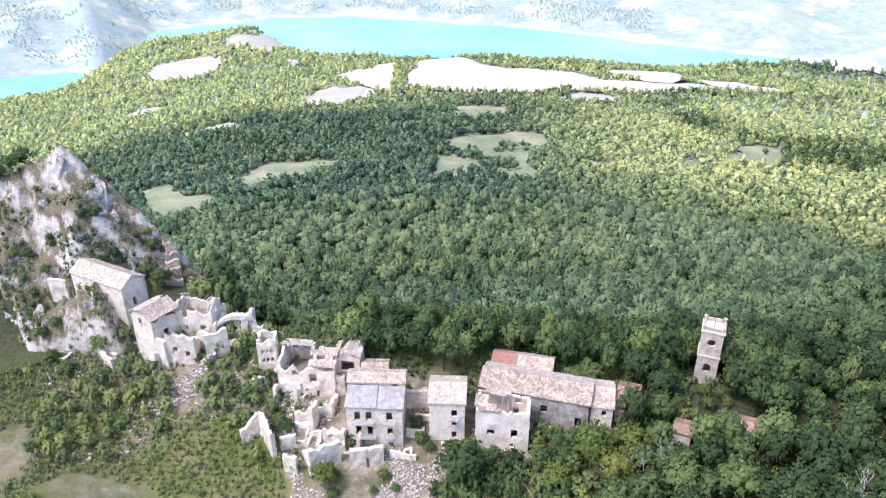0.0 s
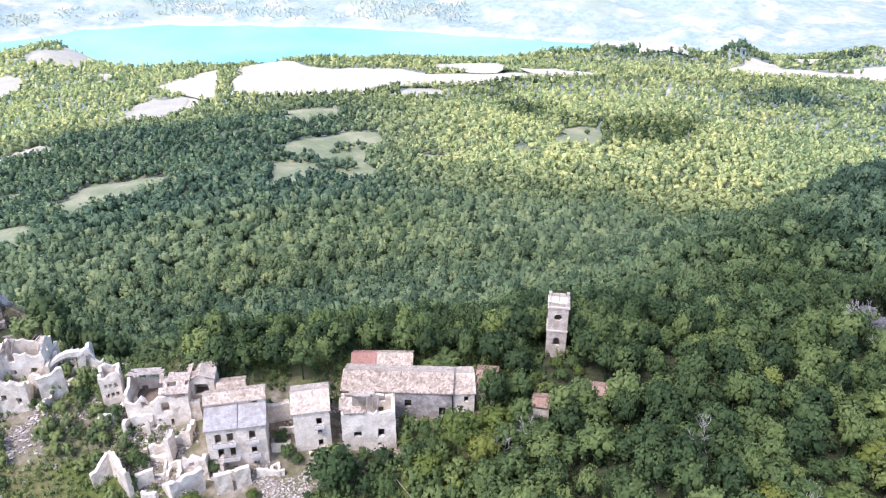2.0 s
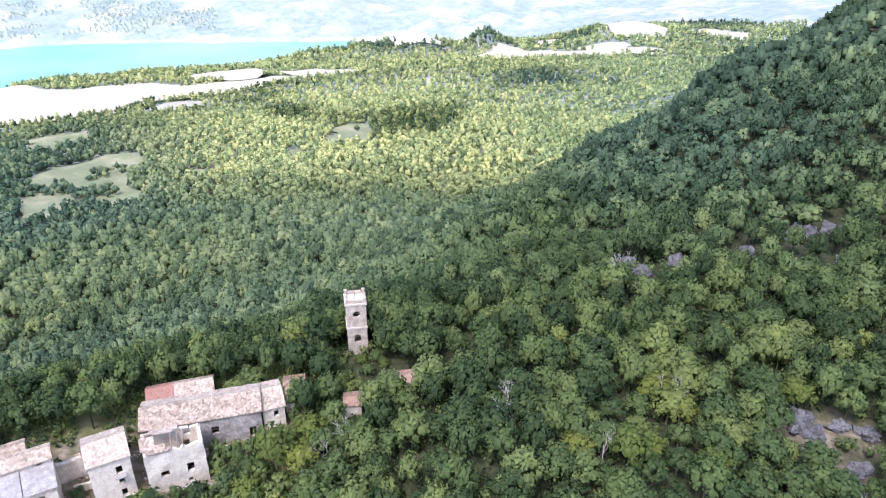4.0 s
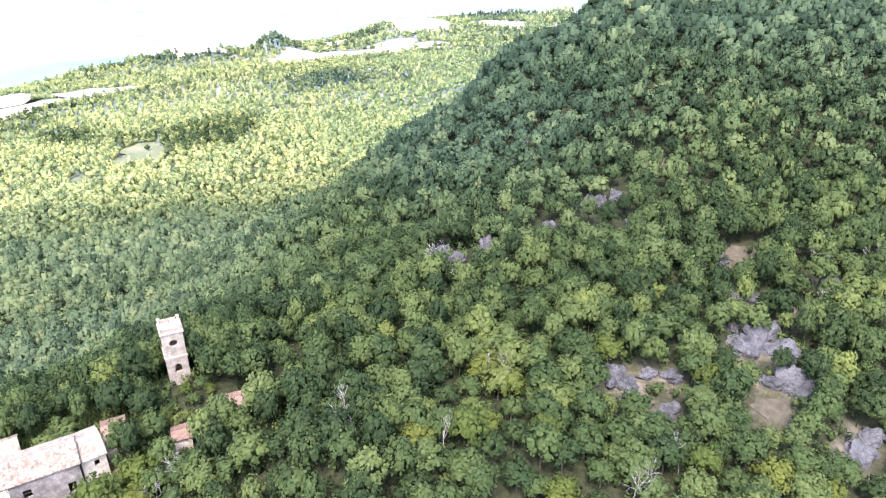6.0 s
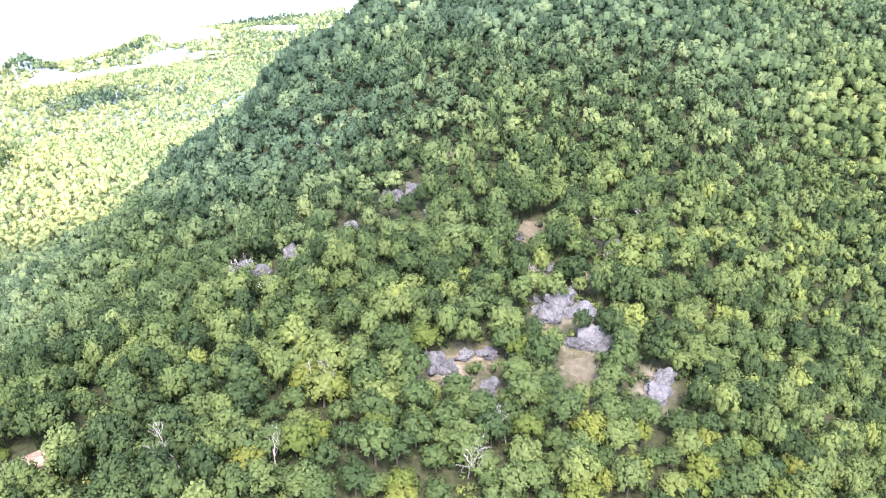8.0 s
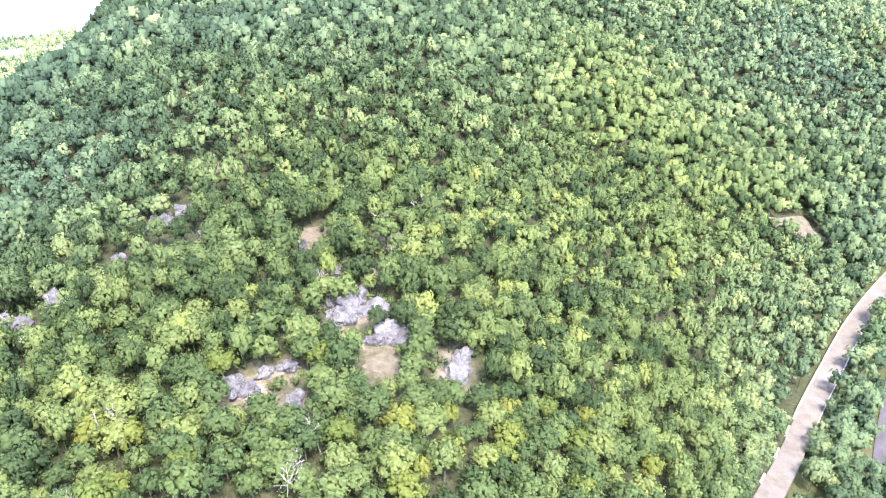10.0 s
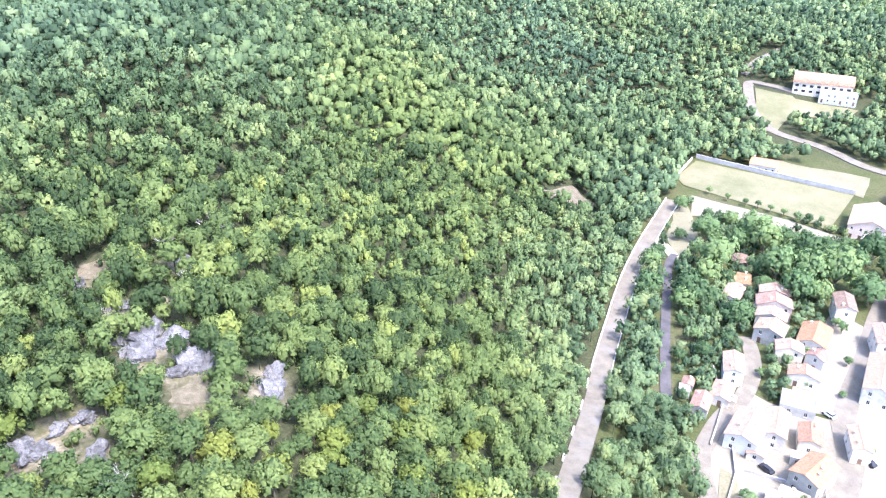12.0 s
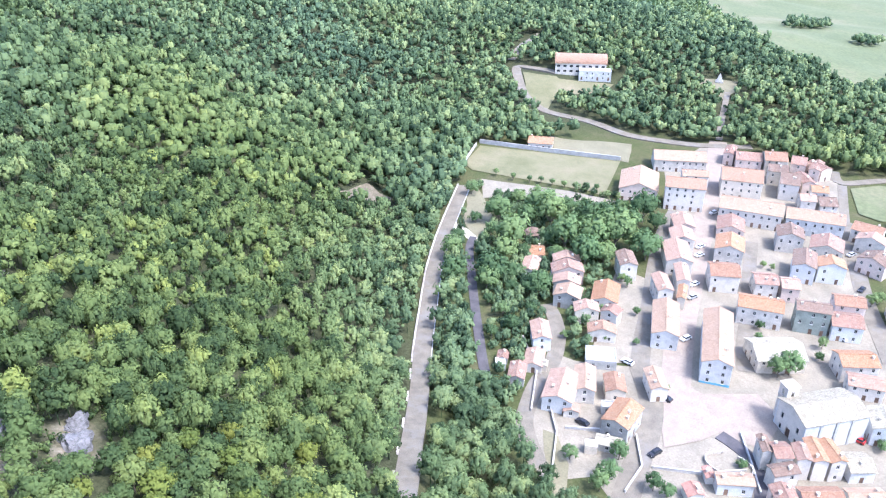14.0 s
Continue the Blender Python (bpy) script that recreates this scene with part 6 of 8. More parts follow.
tree(-74.6, 136.3, 1.0, "leafy bush growing beside the ruined walls", "bushes by the ruins", z=66.1, name="bush")
tree(27.5, 104.0, 1.2, "leafy bush growing beside the ruined walls", "bushes by the ruins", z=57.3, name="bush")
tree(32.2, 102.9, 1.3, "leafy bush growing beside the ruined walls", "bushes by the ruins", z=57.8, name="bush")
tree(35.3, 103.6, 1.5, "leafy bush growing beside the ruined walls", "bushes by the ruins", z=58.2, name="bush")
tree(37.3, 101.9, 1.6, "leafy bush growing beside the ruined walls", "bushes by the ruins", z=58.4, name="bush")
tree(-2.4, 97.9, 1.2, "leafy bush growing beside the ruined walls", "bushes by the ruins", z=55.4, name="bush")


# ---- shattered walls between the houses ----
def fragments(az0, az1, d0, d1, count, seed, turn, high):
    r = random.Random(seed)
    for k in range(count):
        a, d = radians(r.uniform(az0, az1)), r.uniform(d0, d1)
        x, y = d * math.sin(a), d * math.cos(a)
        t = radians(turn + r.choice((0, 90)) + r.uniform(-12, 12))
        ln = r.uniform(1.6, 5.0)
        h = r.uniform(1.0, high)
        holes = [(ln / 2, 0.9, 0.8, 1.2)] if h > 3.0 and ln > 2.6 and r.random() < 0.6 else []
        ruin_wall(x, y, x + ln * math.cos(t), y + ln * math.sin(t), float(ground(x, y)) - 0.3, h, rough=h * 0.6, thick=r.uniform(0.45, 0.7), holes=holes)


fragments(-17.0, -7.5, 98, 116, 26, 5, -8, 4.2)
fragments(-25.5, -16.5, 121, 137, 26, 6, -15, 5.5)
fragments(-7.5, 1.0, 96, 104, 8, 7, 0, 2.4)
fragments(3.0, 17.0, 99, 106, 5, 8, -12, 2.0)
fragments(-31.5, -25.5, 134, 142, 7, 9, -25, 3.0)

# outcrops on the wooded hillside
rock(135.4, 41.1, 59.0, 5.3, 3.9, 3.5, 3, 0.6, -20)
rock(135.3, 45.2, 59.0, 3.7, 2.8, 2.4, 4, 0.6, -10)
rock(131.5, 41.8, 59.0, 2.9, 2.2, 1.9, 5, 0.6, 15)
KEEP_OUT.append((129.6, 39.4, 6.5))
rock(130.0, 41.8, 58.8, 3.4, 2.5, 2.2, 6, 0.6, -20)
rock(132.1, 43.2, 58.8, 2.4, 1.8, 1.6, 7, 0.6, 15)
rock(129.7, 38.9, 58.8, 2.0, 1.4, 1.2, 8, 0.6, 25)
KEEP_OUT.append((126.3, 40.6, 5.0))
rock(135.1, 35.6, 58.8, 3.2, 2.4, 2.1, 9, 0.6, 15)
rock(133.3, 37.5, 58.8, 2.3, 1.7, 1.5, 10, 0.6, -20)
rock(132.8, 33.8, 58.8, 1.7, 1.4, 1.1, 11, 0.6, -10)
KEEP_OUT.append((131.5, 34.7, 4.6))
rock(127.0, 30.5, 58.3, 3.9, 2.9, 2.5, 12, 0.6, -20)
rock(126.4, 27.5, 58.3, 2.8, 2.1, 1.8, 13, 0.6, -20)
rock(129.7, 31.7, 58.3, 2.2, 1.6, 1.4, 14, 0.6, 25)
KEEP_OUT.append((122.7, 29.5, 5.3))
rock(123.7, 32.2, 58.5, 2.5, 2.0, 1.6, 15, 0.6, 25)
rock(124.4, 29.9, 58.5, 1.7, 1.4, 1.1, 16, 0.6, -20)
rock(124.9, 30.3, 58.5, 1.4, 1.0, 0.9, 17, 0.6, 15)
KEEP_OUT.append((120.9, 31.5, 4.0))
rock(121.6, 15.5, 53.8, 3.7, 2.8, 2.4, 18, 0.6, -20)
rock(119.0, 15.7, 53.8, 2.5, 2.0, 1.6, 19, 0.6, -20)
rock(123.4, 17.9, 53.8, 2.1, 1.5, 1.4, 20, 0.6, 25)
KEEP_OUT.append((117.5, 15.0, 5.0))
rock(127.8, 15.8, 53.4, 2.5, 2.0, 1.6, 21, 0.6, 15)
rock(126.6, 16.8, 53.4, 1.7, 1.4, 1.1, 22, 0.6, -20)
rock(126.7, 17.0, 53.4, 1.4, 1.0, 0.9, 23, 0.6, 15)
KEEP_OUT.append((125.0, 15.4, 4.0))
rock(117.2, 111.6, 57.0, 3.4, 2.5, 2.2, 24, 0.6, -10)
rock(119.3, 113.7, 57.0, 2.4, 1.8, 1.6, 25, 0.6, -20)
rock(119.2, 113.9, 57.0, 2.0, 1.4, 1.2, 26, 0.6, 15)
KEEP_OUT.append((114.4, 108.9, 5.0))
rock(118.5, 106.3, 57.9, 2.8, 2.1, 1.8, 27, 0.6, 25)
rock(118.3, 108.1, 57.9, 2.0, 1.5, 1.2, 28, 0.6, -20)
rock(117.4, 108.1, 57.9, 1.5, 1.1, 1.0, 29, 0.6, -20)
KEEP_OUT.append((116.2, 104.2, 4.2))
rock(128.5, 105.7, 58.2, 3.0, 2.3, 2.0, 30, 0.6, -10)
rock(126.7, 105.9, 58.2, 2.1, 1.6, 1.4, 31, 0.6, -10)
rock(129.5, 103.2, 58.2, 1.6, 1.3, 1.1, 32, 0.6, 15)
KEEP_OUT.append((125.9, 103.6, 4.4))
rock(160.1, 96.6, 61.5, 3.9, 2.9, 2.5, 33, 0.6, -10)
rock(156.7, 97.7, 61.5, 2.8, 2.1, 1.8, 34, 0.6, 15)
rock(161.3, 99.4, 61.5, 2.2, 1.6, 1.4, 35, 0.6, 15)
KEEP_OUT.append((156.3, 94.4, 5.3))
rock(167.0, 93.9, 62.1, 2.8, 2.1, 1.8, 36, 0.6, 25)
rock(168.1, 95.2, 62.1, 2.0, 1.5, 1.2, 37, 0.6, 25)
rock(164.7, 94.2, 62.1, 1.5, 1.1, 1.0, 38, 0.6, -10)
KEEP_OUT.append((164.3, 92.4, 4.2))
rock(155.7, 82.5, 61.6, 2.3, 1.7, 1.5, 39, 0.6, 15)
rock(154.6, 80.9, 61.6, 1.6, 1.1, 1.0, 40, 0.6, 15)
rock(154.7, 81.3, 61.6, 1.3, 0.9, 0.9, 41, 0.6, -20)
KEEP_OUT.append((153.4, 81.3, 3.8))
rock(144.9, 99.5, 59.6, 2.3, 1.7, 1.5, 42, 0.6, 15)
rock(144.7, 101.1, 59.6, 1.6, 1.1, 1.0, 43, 0.6, -20)
rock(144.0, 98.1, 59.6, 1.3, 0.9, 0.9, 44, 0.6, -10)
KEEP_OUT.append((142.7, 98.0, 3.8))
rock(103.3, 54.2, 59.9, 2.8, 2.1, 1.8, 45, 0.6, -20)
rock(101.6, 54.0, 59.9, 2.0, 1.5, 1.2, 46, 0.6, 15)
rock(105.8, 54.5, 59.9, 1.5, 1.1, 1.0, 47, 0.6, 15)
KEEP_OUT.append((100.5, 52.7, 4.2))
rock(103.6, 51.3, 59.8, 2.1, 1.6, 1.4, 48, 0.6, -10)
rock(103.3, 52.7, 59.8, 1.5, 1.0, 1.0, 49, 0.6, -20)
rock(102.1, 52.2, 59.8, 1.1, 0.8, 0.8, 50, 0.6, 25)
KEEP_OUT.append((101.5, 50.3, 3.5))
rock(108.3, 50.4, 59.6, 1.8, 1.4, 1.2, 51, 0.6, 25)
rock(109.6, 50.1, 59.6, 1.3, 0.9, 0.9, 52, 0.6, 25)
rock(109.2, 51.1, 59.6, 1.0, 0.8, 0.6, 53, 0.6, -10)
KEEP_OUT.append((106.5, 49.5, 3.4))
rock(111.8, 46.8, 59.3, 2.1, 1.6, 1.4, 54, 0.6, -10)
rock(111.1, 48.0, 59.3, 1.5, 1.0, 1.0, 55, 0.6, -10)
rock(110.8, 45.8, 59.3, 1.1, 0.8, 0.8, 56, 0.6, 25)
KEEP_OUT.append((109.6, 45.9, 3.5))
rock(102.8, 42.7, 59.2, 2.5, 2.0, 1.6, 57, 0.6, -20)
rock(100.9, 42.6, 59.2, 1.7, 1.4, 1.1, 58, 0.6, 25)
rock(101.0, 41.7, 59.2, 1.4, 1.0, 0.9, 59, 0.6, -20)
KEEP_OUT.append((100.1, 41.6, 4.0))
rock(146.4, 47.9, 60.2, 2.1, 1.6, 1.4, 60, 0.6, 15)
rock(146.3, 49.6, 60.2, 1.5, 1.0, 1.0, 61, 0.6, -20)
rock(147.6, 46.7, 60.2, 1.1, 0.8, 0.8, 62, 0.6, 15)
KEEP_OUT.append((144.2, 47.2, 3.5))
rock(149.8, 37.3, 60.2, 2.3, 1.7, 1.5, 63, 0.6, -10)
rock(148.6, 36.0, 60.2, 1.6, 1.1, 1.0, 64, 0.6, 15)
rock(151.6, 37.2, 60.2, 1.3, 0.9, 0.9, 65, 0.6, 15)
KEEP_OUT.append((147.3, 36.7, 3.8))
rock(155.6, 58.4, 61.4, 1.8, 1.4, 1.2, 66, 0.6, 15)
rock(155.7, 59.9, 61.4, 1.3, 0.9, 0.9, 67, 0.6, -10)
rock(156.1, 59.5, 61.4, 1.0, 0.8, 0.6, 68, 0.6, 25)
KEEP_OUT.append((153.7, 57.6, 3.4))
rock(163.9, 37.4, 60.8, 1.8, 1.4, 1.2, 69, 0.6, 25)
rock(164.8, 36.7, 60.8, 1.3, 0.9, 0.9, 70, 0.6, 25)
rock(162.6, 38.1, 60.8, 1.0, 0.8, 0.6, 71, 0.6, 15)
KEEP_OUT.append((161.9, 37.0, 3.4))
rock(188.8, 143.4, 58.8, 2.3, 1.7, 1.5, 72, 0.6, 15)
rock(189.1, 144.9, 58.8, 1.6, 1.1, 1.0, 73, 0.6, 15)
rock(188.1, 142.1, 58.8, 1.3, 0.9, 0.9, 74, 0.6, 15)
KEEP_OUT.append((186.7, 141.9, 3.8))
patch("bare_patch", [(165.0, 57.2), (162.9, 60.9), (158.7, 60.9), (156.6, 57.2), (158.8, 53.6), (162.9, 53.6)], DRY_EARTH, 0.12, "bare earth patch on the hillside", "ground", step=1.3, amount=1.5, clear=False)
KEEP_OUT.append((158.0, 56.2, 4.8))
patch("bare_patch", [(196.7, 97.0), (194.5, 100.9), (190.0, 100.8), (187.8, 97.0), (190.0, 93.1), (194.5, 93.1)], DRY_EARTH, 0.12, "bare earth patch on the hillside", "ground", step=1.3, amount=1.5, clear=False)
KEEP_OUT.append((189.4, 95.5, 5.0))
patch("bare_patch", [(121.8, 29.1), (119.5, 33.0), (115.0, 33.0), (112.8, 29.1), (115.1, 25.2), (119.6, 25.3)], DRY_EARTH, 0.12, "bare earth patch on the hillside", "ground", step=1.3, amount=1.5, clear=False)
KEEP_OUT.append((114.2, 28.4, 5.0))

# ---- the hill town below ----
BLUE_PAINT = surface("blue_paint", [(0.3, (0.10, 0.32, 0.45)), (0.7, (0.16, 0.42, 0.56))], 1, 6, 0.7, 0.1, 0.01)
house(222.8, -143.5, 5.4, 7.8, 2.5, -116, "orange", "cream", "x")
house(213.3, -135.2, 5.8, 10.2, 3, -131, "cream", "white", "y")
house(209.1, -148.1, 9.6, 4.7, 5, -116, "cream", "pink", "y")
house(201.7, -143.7, 11.2, 6.1, 5.5, -116, "rose", "pink", "y")
house(195.1, -139.3, 9.4, 5.2, 5, -127, "cream", "grey", "y")
house(188.1, -135.2, 8.9, 7.1, 5, -134, "peach", "grey", "y")
house(182.3, -146.9, 8.6, 12.3, 5, -131, "orange", "white", "y")
house(177.2, -135.3, 7.9, 5.2, 5, -118, "cream", "cream", "y")
house(172.1, -141.9, 5.7, 4.4, 5, -149, "rose", "white", "y")
house(165.5, -133.5, 8.8, 4.8, 4, -123, "salmon", "white", "y")
house(154.9, -125.6, 9.4, 7.7, 3, -124, "flat", "grey", "y")
house(196.3, -166.0, 6.1, 10.2, 7, -116, "mauve", "white", "y")
house(171.9, -114.1, 5.6, 9.7, 5, -115, "cream", "blue", "y")
house(162.1, -106.0, 5.5, 8.0, 3, -129, "cream", "white", "y")
house(158.7, -98.0, 4.7, 7.5, 3, -127, "rose", "grey", "y")
house(165.4, -95.9, 3.1, 3.5, 2.2, -115, "flat", "blue", "y")
house(144.9, -104.6, 8.5, 13.2, 5, -134, "cream", "blue", "y")
house(145.1, -112.9, 5.7, 11.3, 5, -125, "peach", "white", "y")
house(140.7, -120.4, 5.6, 7.8, 4, -120, "salmon", "cream", "y")
house(126.9, -112.7, 7.4, 10.4, 6, -150, "orange", "grey", "y")
house(122.5, -105.2, 6.3, 3.7, 2.6, -134, "tan", "grey", "x")
house(136.3, -131.8, 4.8, 9.5, 5, -115, "peach", "white", "y")
house(159.6, -154.3, 8.2, 19.8, 6, -130, "peach", "blue", "y")
house(176.9, -166.8, 5.1, 11.0, 7, -116, "cream", "white", "y")
house(171.4, -171.4, 2.7, 8.9, 5, -135, "orange", "cream", "y")
house(194.0, -188.0, 9.3, 15.7, 6, -123, "cream", "white", "y")
house(204.3, -199.0, 8.7, 9.6, 6, -124, "cream", "white", "y")
house(213.6, -207.4, 8.1, 10.7, 6, -122, "cream", "pink", "y")
house(180.6, -179.0, 4.5, 12.0, 6, -124, "cream", "white", "y")
house(235.0, -226.2, 16.4, 11.7, 11, -130, "salmon", "white", "x")
house(271.1, -254.0, 24.4, 13.6, 6, -124, "peach", "white", "x")
house(254.9, -217.3, 16.7, 21.5, 6, -130, "peach", "pink", "y")
house(247.1, -242.6, 11.4, 7.3, 8, -125, "peach", "white", "x")
house(265.9, -282.0, 4.8, 11.8, 6, -141, "rose", "pink", "y")
house(256.0, -284.1, 11.7, 11.3, 6, -130, "rose", "pink", "x")
house(247.0, -291.9, 9.9, 11.9, 8, -128, "salmon", "cream", "x")
house(241.5, -302.5, 6.5, 10.6, 6, -140, "rose", "pink", "x")
house(233.3, -305.1, 4.7, 12.6, 6, -147, "rose", "pink", "y")
house(232.8, -306.2, 6.0, 10.4, 6, -97, "rose", "pink", "y")
house(234.8, -258.8, 17.3, 15.9, 9, -132, "salmon", "cream", "x")
house(224.0, -277.4, 7.9, 14.2, 8, -137, "mauve", "white", "x")
house(237.0, -283.8, 8.3, 9.0, 7, -134, "mauve", "cream", "x")
house(224.9, -287.9, 5.6, 11.3, 6, -116, "rose", "pink", "y")
house(213.4, -284.3, 6.7, 7.6, 6, -130, "orange", "white", "x")
house(204.1, -278.5, 7.0, 9.9, 5, -124, "mauve", "white", "x")
house(209.2, -272.3, 6.2, 8.2, 6, -126, "cream", "white", "x")
house(211.4, -242.1, 24.6, 13.6, 7, -138, "peach", "white", "x")
house(193.0, -258.7, 21.9, 11.4, 7, -136, "peach", "blue", "x")
house(204.6, -224.7, 10.3, 11.9, 5, -134, "rose", "pink", "y")
house(189.2, -209.4, 10.2, 12.0, 7, -135, "orange", "white", "y")
house(174.9, -192.9, 9.9, 10.2, 7, -124, "salmon", "white", "x")
house(186.5, -238.0, 9.7, 9.8, 7, -134, "mauve", "white", "y")
house(174.5, -244.9, 11.5, 11.1, 6, -142, "rose", "cream", "y")
house(168.2, -225.9, 7.9, 12.9, 7, -139, "mauve", "blue", "y")
house(162.0, -232.5, 9.4, 6.9, 7, -130, "orange", "blue", "y")
house(165.0, -203.1, 7.7, 8.2, 6, -124, "rose", "white", "x")
house(159.0, -208.9, 5.8, 7.8, 6, -129, "cream", "pink", "x")
house(152.4, -188.3, 13.9, 8.8, 7, -135, "orange", "white", "x")
house(141.4, -200.0, 10.4, 6.6, 9, -133, "mauve", "green", "x")
house(134.4, -207.7, 9.3, 9.0, 6, -129, "rose", "blue", "x")
house(140.2, -215.3, 9.3, 7.4, 8, -130, "salmon", "pink", "x")
house(142.3, -160.2, 8.7, 29.5, 8, -133, "peach", "blue", "y", base=BLUE_PAINT)
house(132.7, -175.3, 14.9, 11.9, 5, -115, "tan", "cream", "x")
house(118.1, -192.8, 10.7, 8.3, 6, -118, "orange", "white", "x")
house(110.0, -187.4, 9.6, 6.4, 5, -133, "cream", "white", "x")
house(177.0, -271.2, 11.0, 8.8, 6, -155, "salmon", "white", "x")
house(170.0, -264.4, 10.7, 5.8, 6, -154, "cream", "white", "y")
house(158.6, -252.3, 10.2, 8.4, 6, -165, "mauve", "pink", "y")
house(174.7, -290.9, 8.6, 14.1, 6, -149, "salmon", "white", "y")
house(130.1, -231.3, 9.4, 11.4, 6, -135, "salmon", "white", "y")
house(95.1, -145.0, 3.3, 5.8, 7, -121, "rose", "white", "y")
house(94.1, -149.0, 3.5, 8.3, 7, -118, "orange", "white", "y")
house(92.2, -152.4, 3.9, 7.8, 7, -110, "orange", "white", "y")
house(88.4, -158.1, 6.2, 7.1, 4, -115, "tan", "blue", "x")
house(101.4, -138.6, 2.3, 5.9, 7, -120, "mauve", "white", "y")
house(97.9, -140.6, 4.2, 5.6, 7, -115, "rose", "white", "x")
house(93.3, -137.0, 6.6, 3.7, 6, -105, "mauve", "white", "x")
house(87.2, -130.9, 5.3, 5.3, 6, -115, "rose", "pink", "y")
house(83.2, -138.7, 9.7, 4.9, 6, -115, "salmon", "white", "x")
house(97.2, -125.0, 8.8, 4.0, 4, -120, "peach", "blue", "x")
house(102.6, -121.8, 1.9, 3.5, 2.5, -115, "red", "white", "y")
house(99.2, -113.9, 4.1, 3.8, 3, -109, "red", "white", "y")
house(79.5, -150.1, 8.7, 4.6, 4, -115, "peach", "white", "x")
house(95.2, -176.2, 7.0, 9.3, 6, -132, "tan", "blue", "y")
house(324.7, -207.8, 12.4, 9.8, 3.5, -127, "orange", "white", "x")
car(115.2, -115.1, 100, "dark")
car(131.9, -132.3, 20, "dark")
car(96.4, -169.0, 20, "red")
car(200.5, -205.7, 95, "white")
car(195.2, -200.7, 95, "white")
car(178.8, -183.9, 95, "white")
car(172.1, -177.1, 95, "grey")
car(153.1, -158.0, 95, "white")
car(132.4, -204.8, 10, "white")
car(150.7, -236.8, 110, "dark")
car(170.8, -255.3, 95, "grey")
car(222.2, -232.4, 95, "white")
car(133.2, -104.3, 20, "dark")
car(182.0, -139.6, 30, "grey")
car(150.8, -133.0, 20, "white")
TOWN = [(110.3, -81.3), (118.9, -85.1), (130.3, -84.3), (143.8, -87.6), (155.4, -92.3), (169.4, -95.0), (192.9, -105.9), (224.7, -121.8), (246.3, -131.0), (286.1, -145.9), (317.3, -159.2), (342.1, -180.9), (318.0, -222.0), (284.0, -290.0), (268.0, -296.0), (240.0, -314.0), (222.0, -324.0), (205.0, -345.0), (139.8, -275.8), (66.0, -167.0)]


def town_church(x, y, w, l, turn):
    """Parish church: nave with low gable, facade with door and windows, square tower."""
    h = 9.0
    thing = new("church")
    thing.matrix_basis = pose(x, y, float(ground(x, y)), 0, 0, turn)
    fronts = {0: [], 1: [], 2: [(3.0, 5.0, 1.0, 1.8), (7.0, 5.0, 1.0, 1.8), (12.0, 5.0, 1.0, 1.8)], 3: [(l / 2 - 0.5, 0.1, 1.8, 3.2), (2.3, 4.4, 1.0, 1.8), (l - 3.2, 4.4, 1.0, 1.8), (2.3, 0.6, 1.0, 1.8), (l - 3.2, 0.6, 1.0, 1.8)]}
    for k, (width, m) in enumerate(side_poses(w, l, 0.5)):
        bm = bmesh.new()
        top = (lambda q, width=width: h + 1.9 * (1 - abs(2 * q / width - 1))) if k in (1, 3) else h
        slab_wall(bm, width, 0.5, top, fronts[k], m, step=width / 2 - 0.01, bottom=-1.5)
        part("wall", bm, WALLS["white"] if k == 3 else WALLS["blue"], thing)
        for ox, oz, ow, oh in fronts[k]:
            bm = bmesh.new()
            box(bm, ox - ow / 2, ox + ow / 2, 0.3, 0.36, oz, oz + oh, m)
            part("door" if ow > 1.5 else "window", bm, SHUTTER if ow > 1.5 else GLASS, thing)
    for i in range(3):
        bm = bmesh.new()
        px = -w / 2 + w * (i + 1) / 4
        box(bm, px - 0.4, px + 0.4, -l / 2 - 0.25, -l / 2 - 0.004, -1.5, h - 0.6)
        part("pilaster", bm, WALLS["grey"], thing)
    bm = bmesh.new()
    gable_roof(bm, l, w, 1.9, 0.4, 0.2)
    part("roof", bm, ROOFS["tan"], thing).matrix_basis = pose(0, 0, h + 0.02)
    tagged(thing, "white parish church with long tan tile roof", "church")
    tower = new("church_tower")
    tx, ty = 112.0, -157.5
    tower.matrix_basis = pose(tx, ty, float(ground(tx, ty)), 0, 0, turn)
    for k, (width, m) in enumerate(side_poses(3.6, 3.6, 0.4)):
        bm = bmesh.new()
        slab_wall(bm, width, 0.4, 12.2, [(width / 2, 9.2, 1.0, 1.9), (width / 2, 3.5, 0.7, 1.2)], m, bottom=-1.5)
        part("wall", bm, WALLS["white"], tower)
    for z, d in ((8.6, 0.12), (12.2, 0.18)):
        bm = bmesh.new()
        box(bm, -1.8 - d, 1.8 + d, -1.8 - d, 1.8 + d, z, z + 0.25)
        part("cornice", bm, WALLS["cream"], tower)
    bm = bmesh.new()
    bmesh.ops.create_cone(bm, cap_ends=True, segments=4, radius1=2.4, radius2=0.1, depth=0.9, matrix=pose(0, 0, 12.9, 0, 0, 45))
    part("roof", bm, WALLS["grey"], tower)
    KEEP_OUT.append((x, y, 13))
    tagged(tower, "square white church tower with open belfry", "tower")


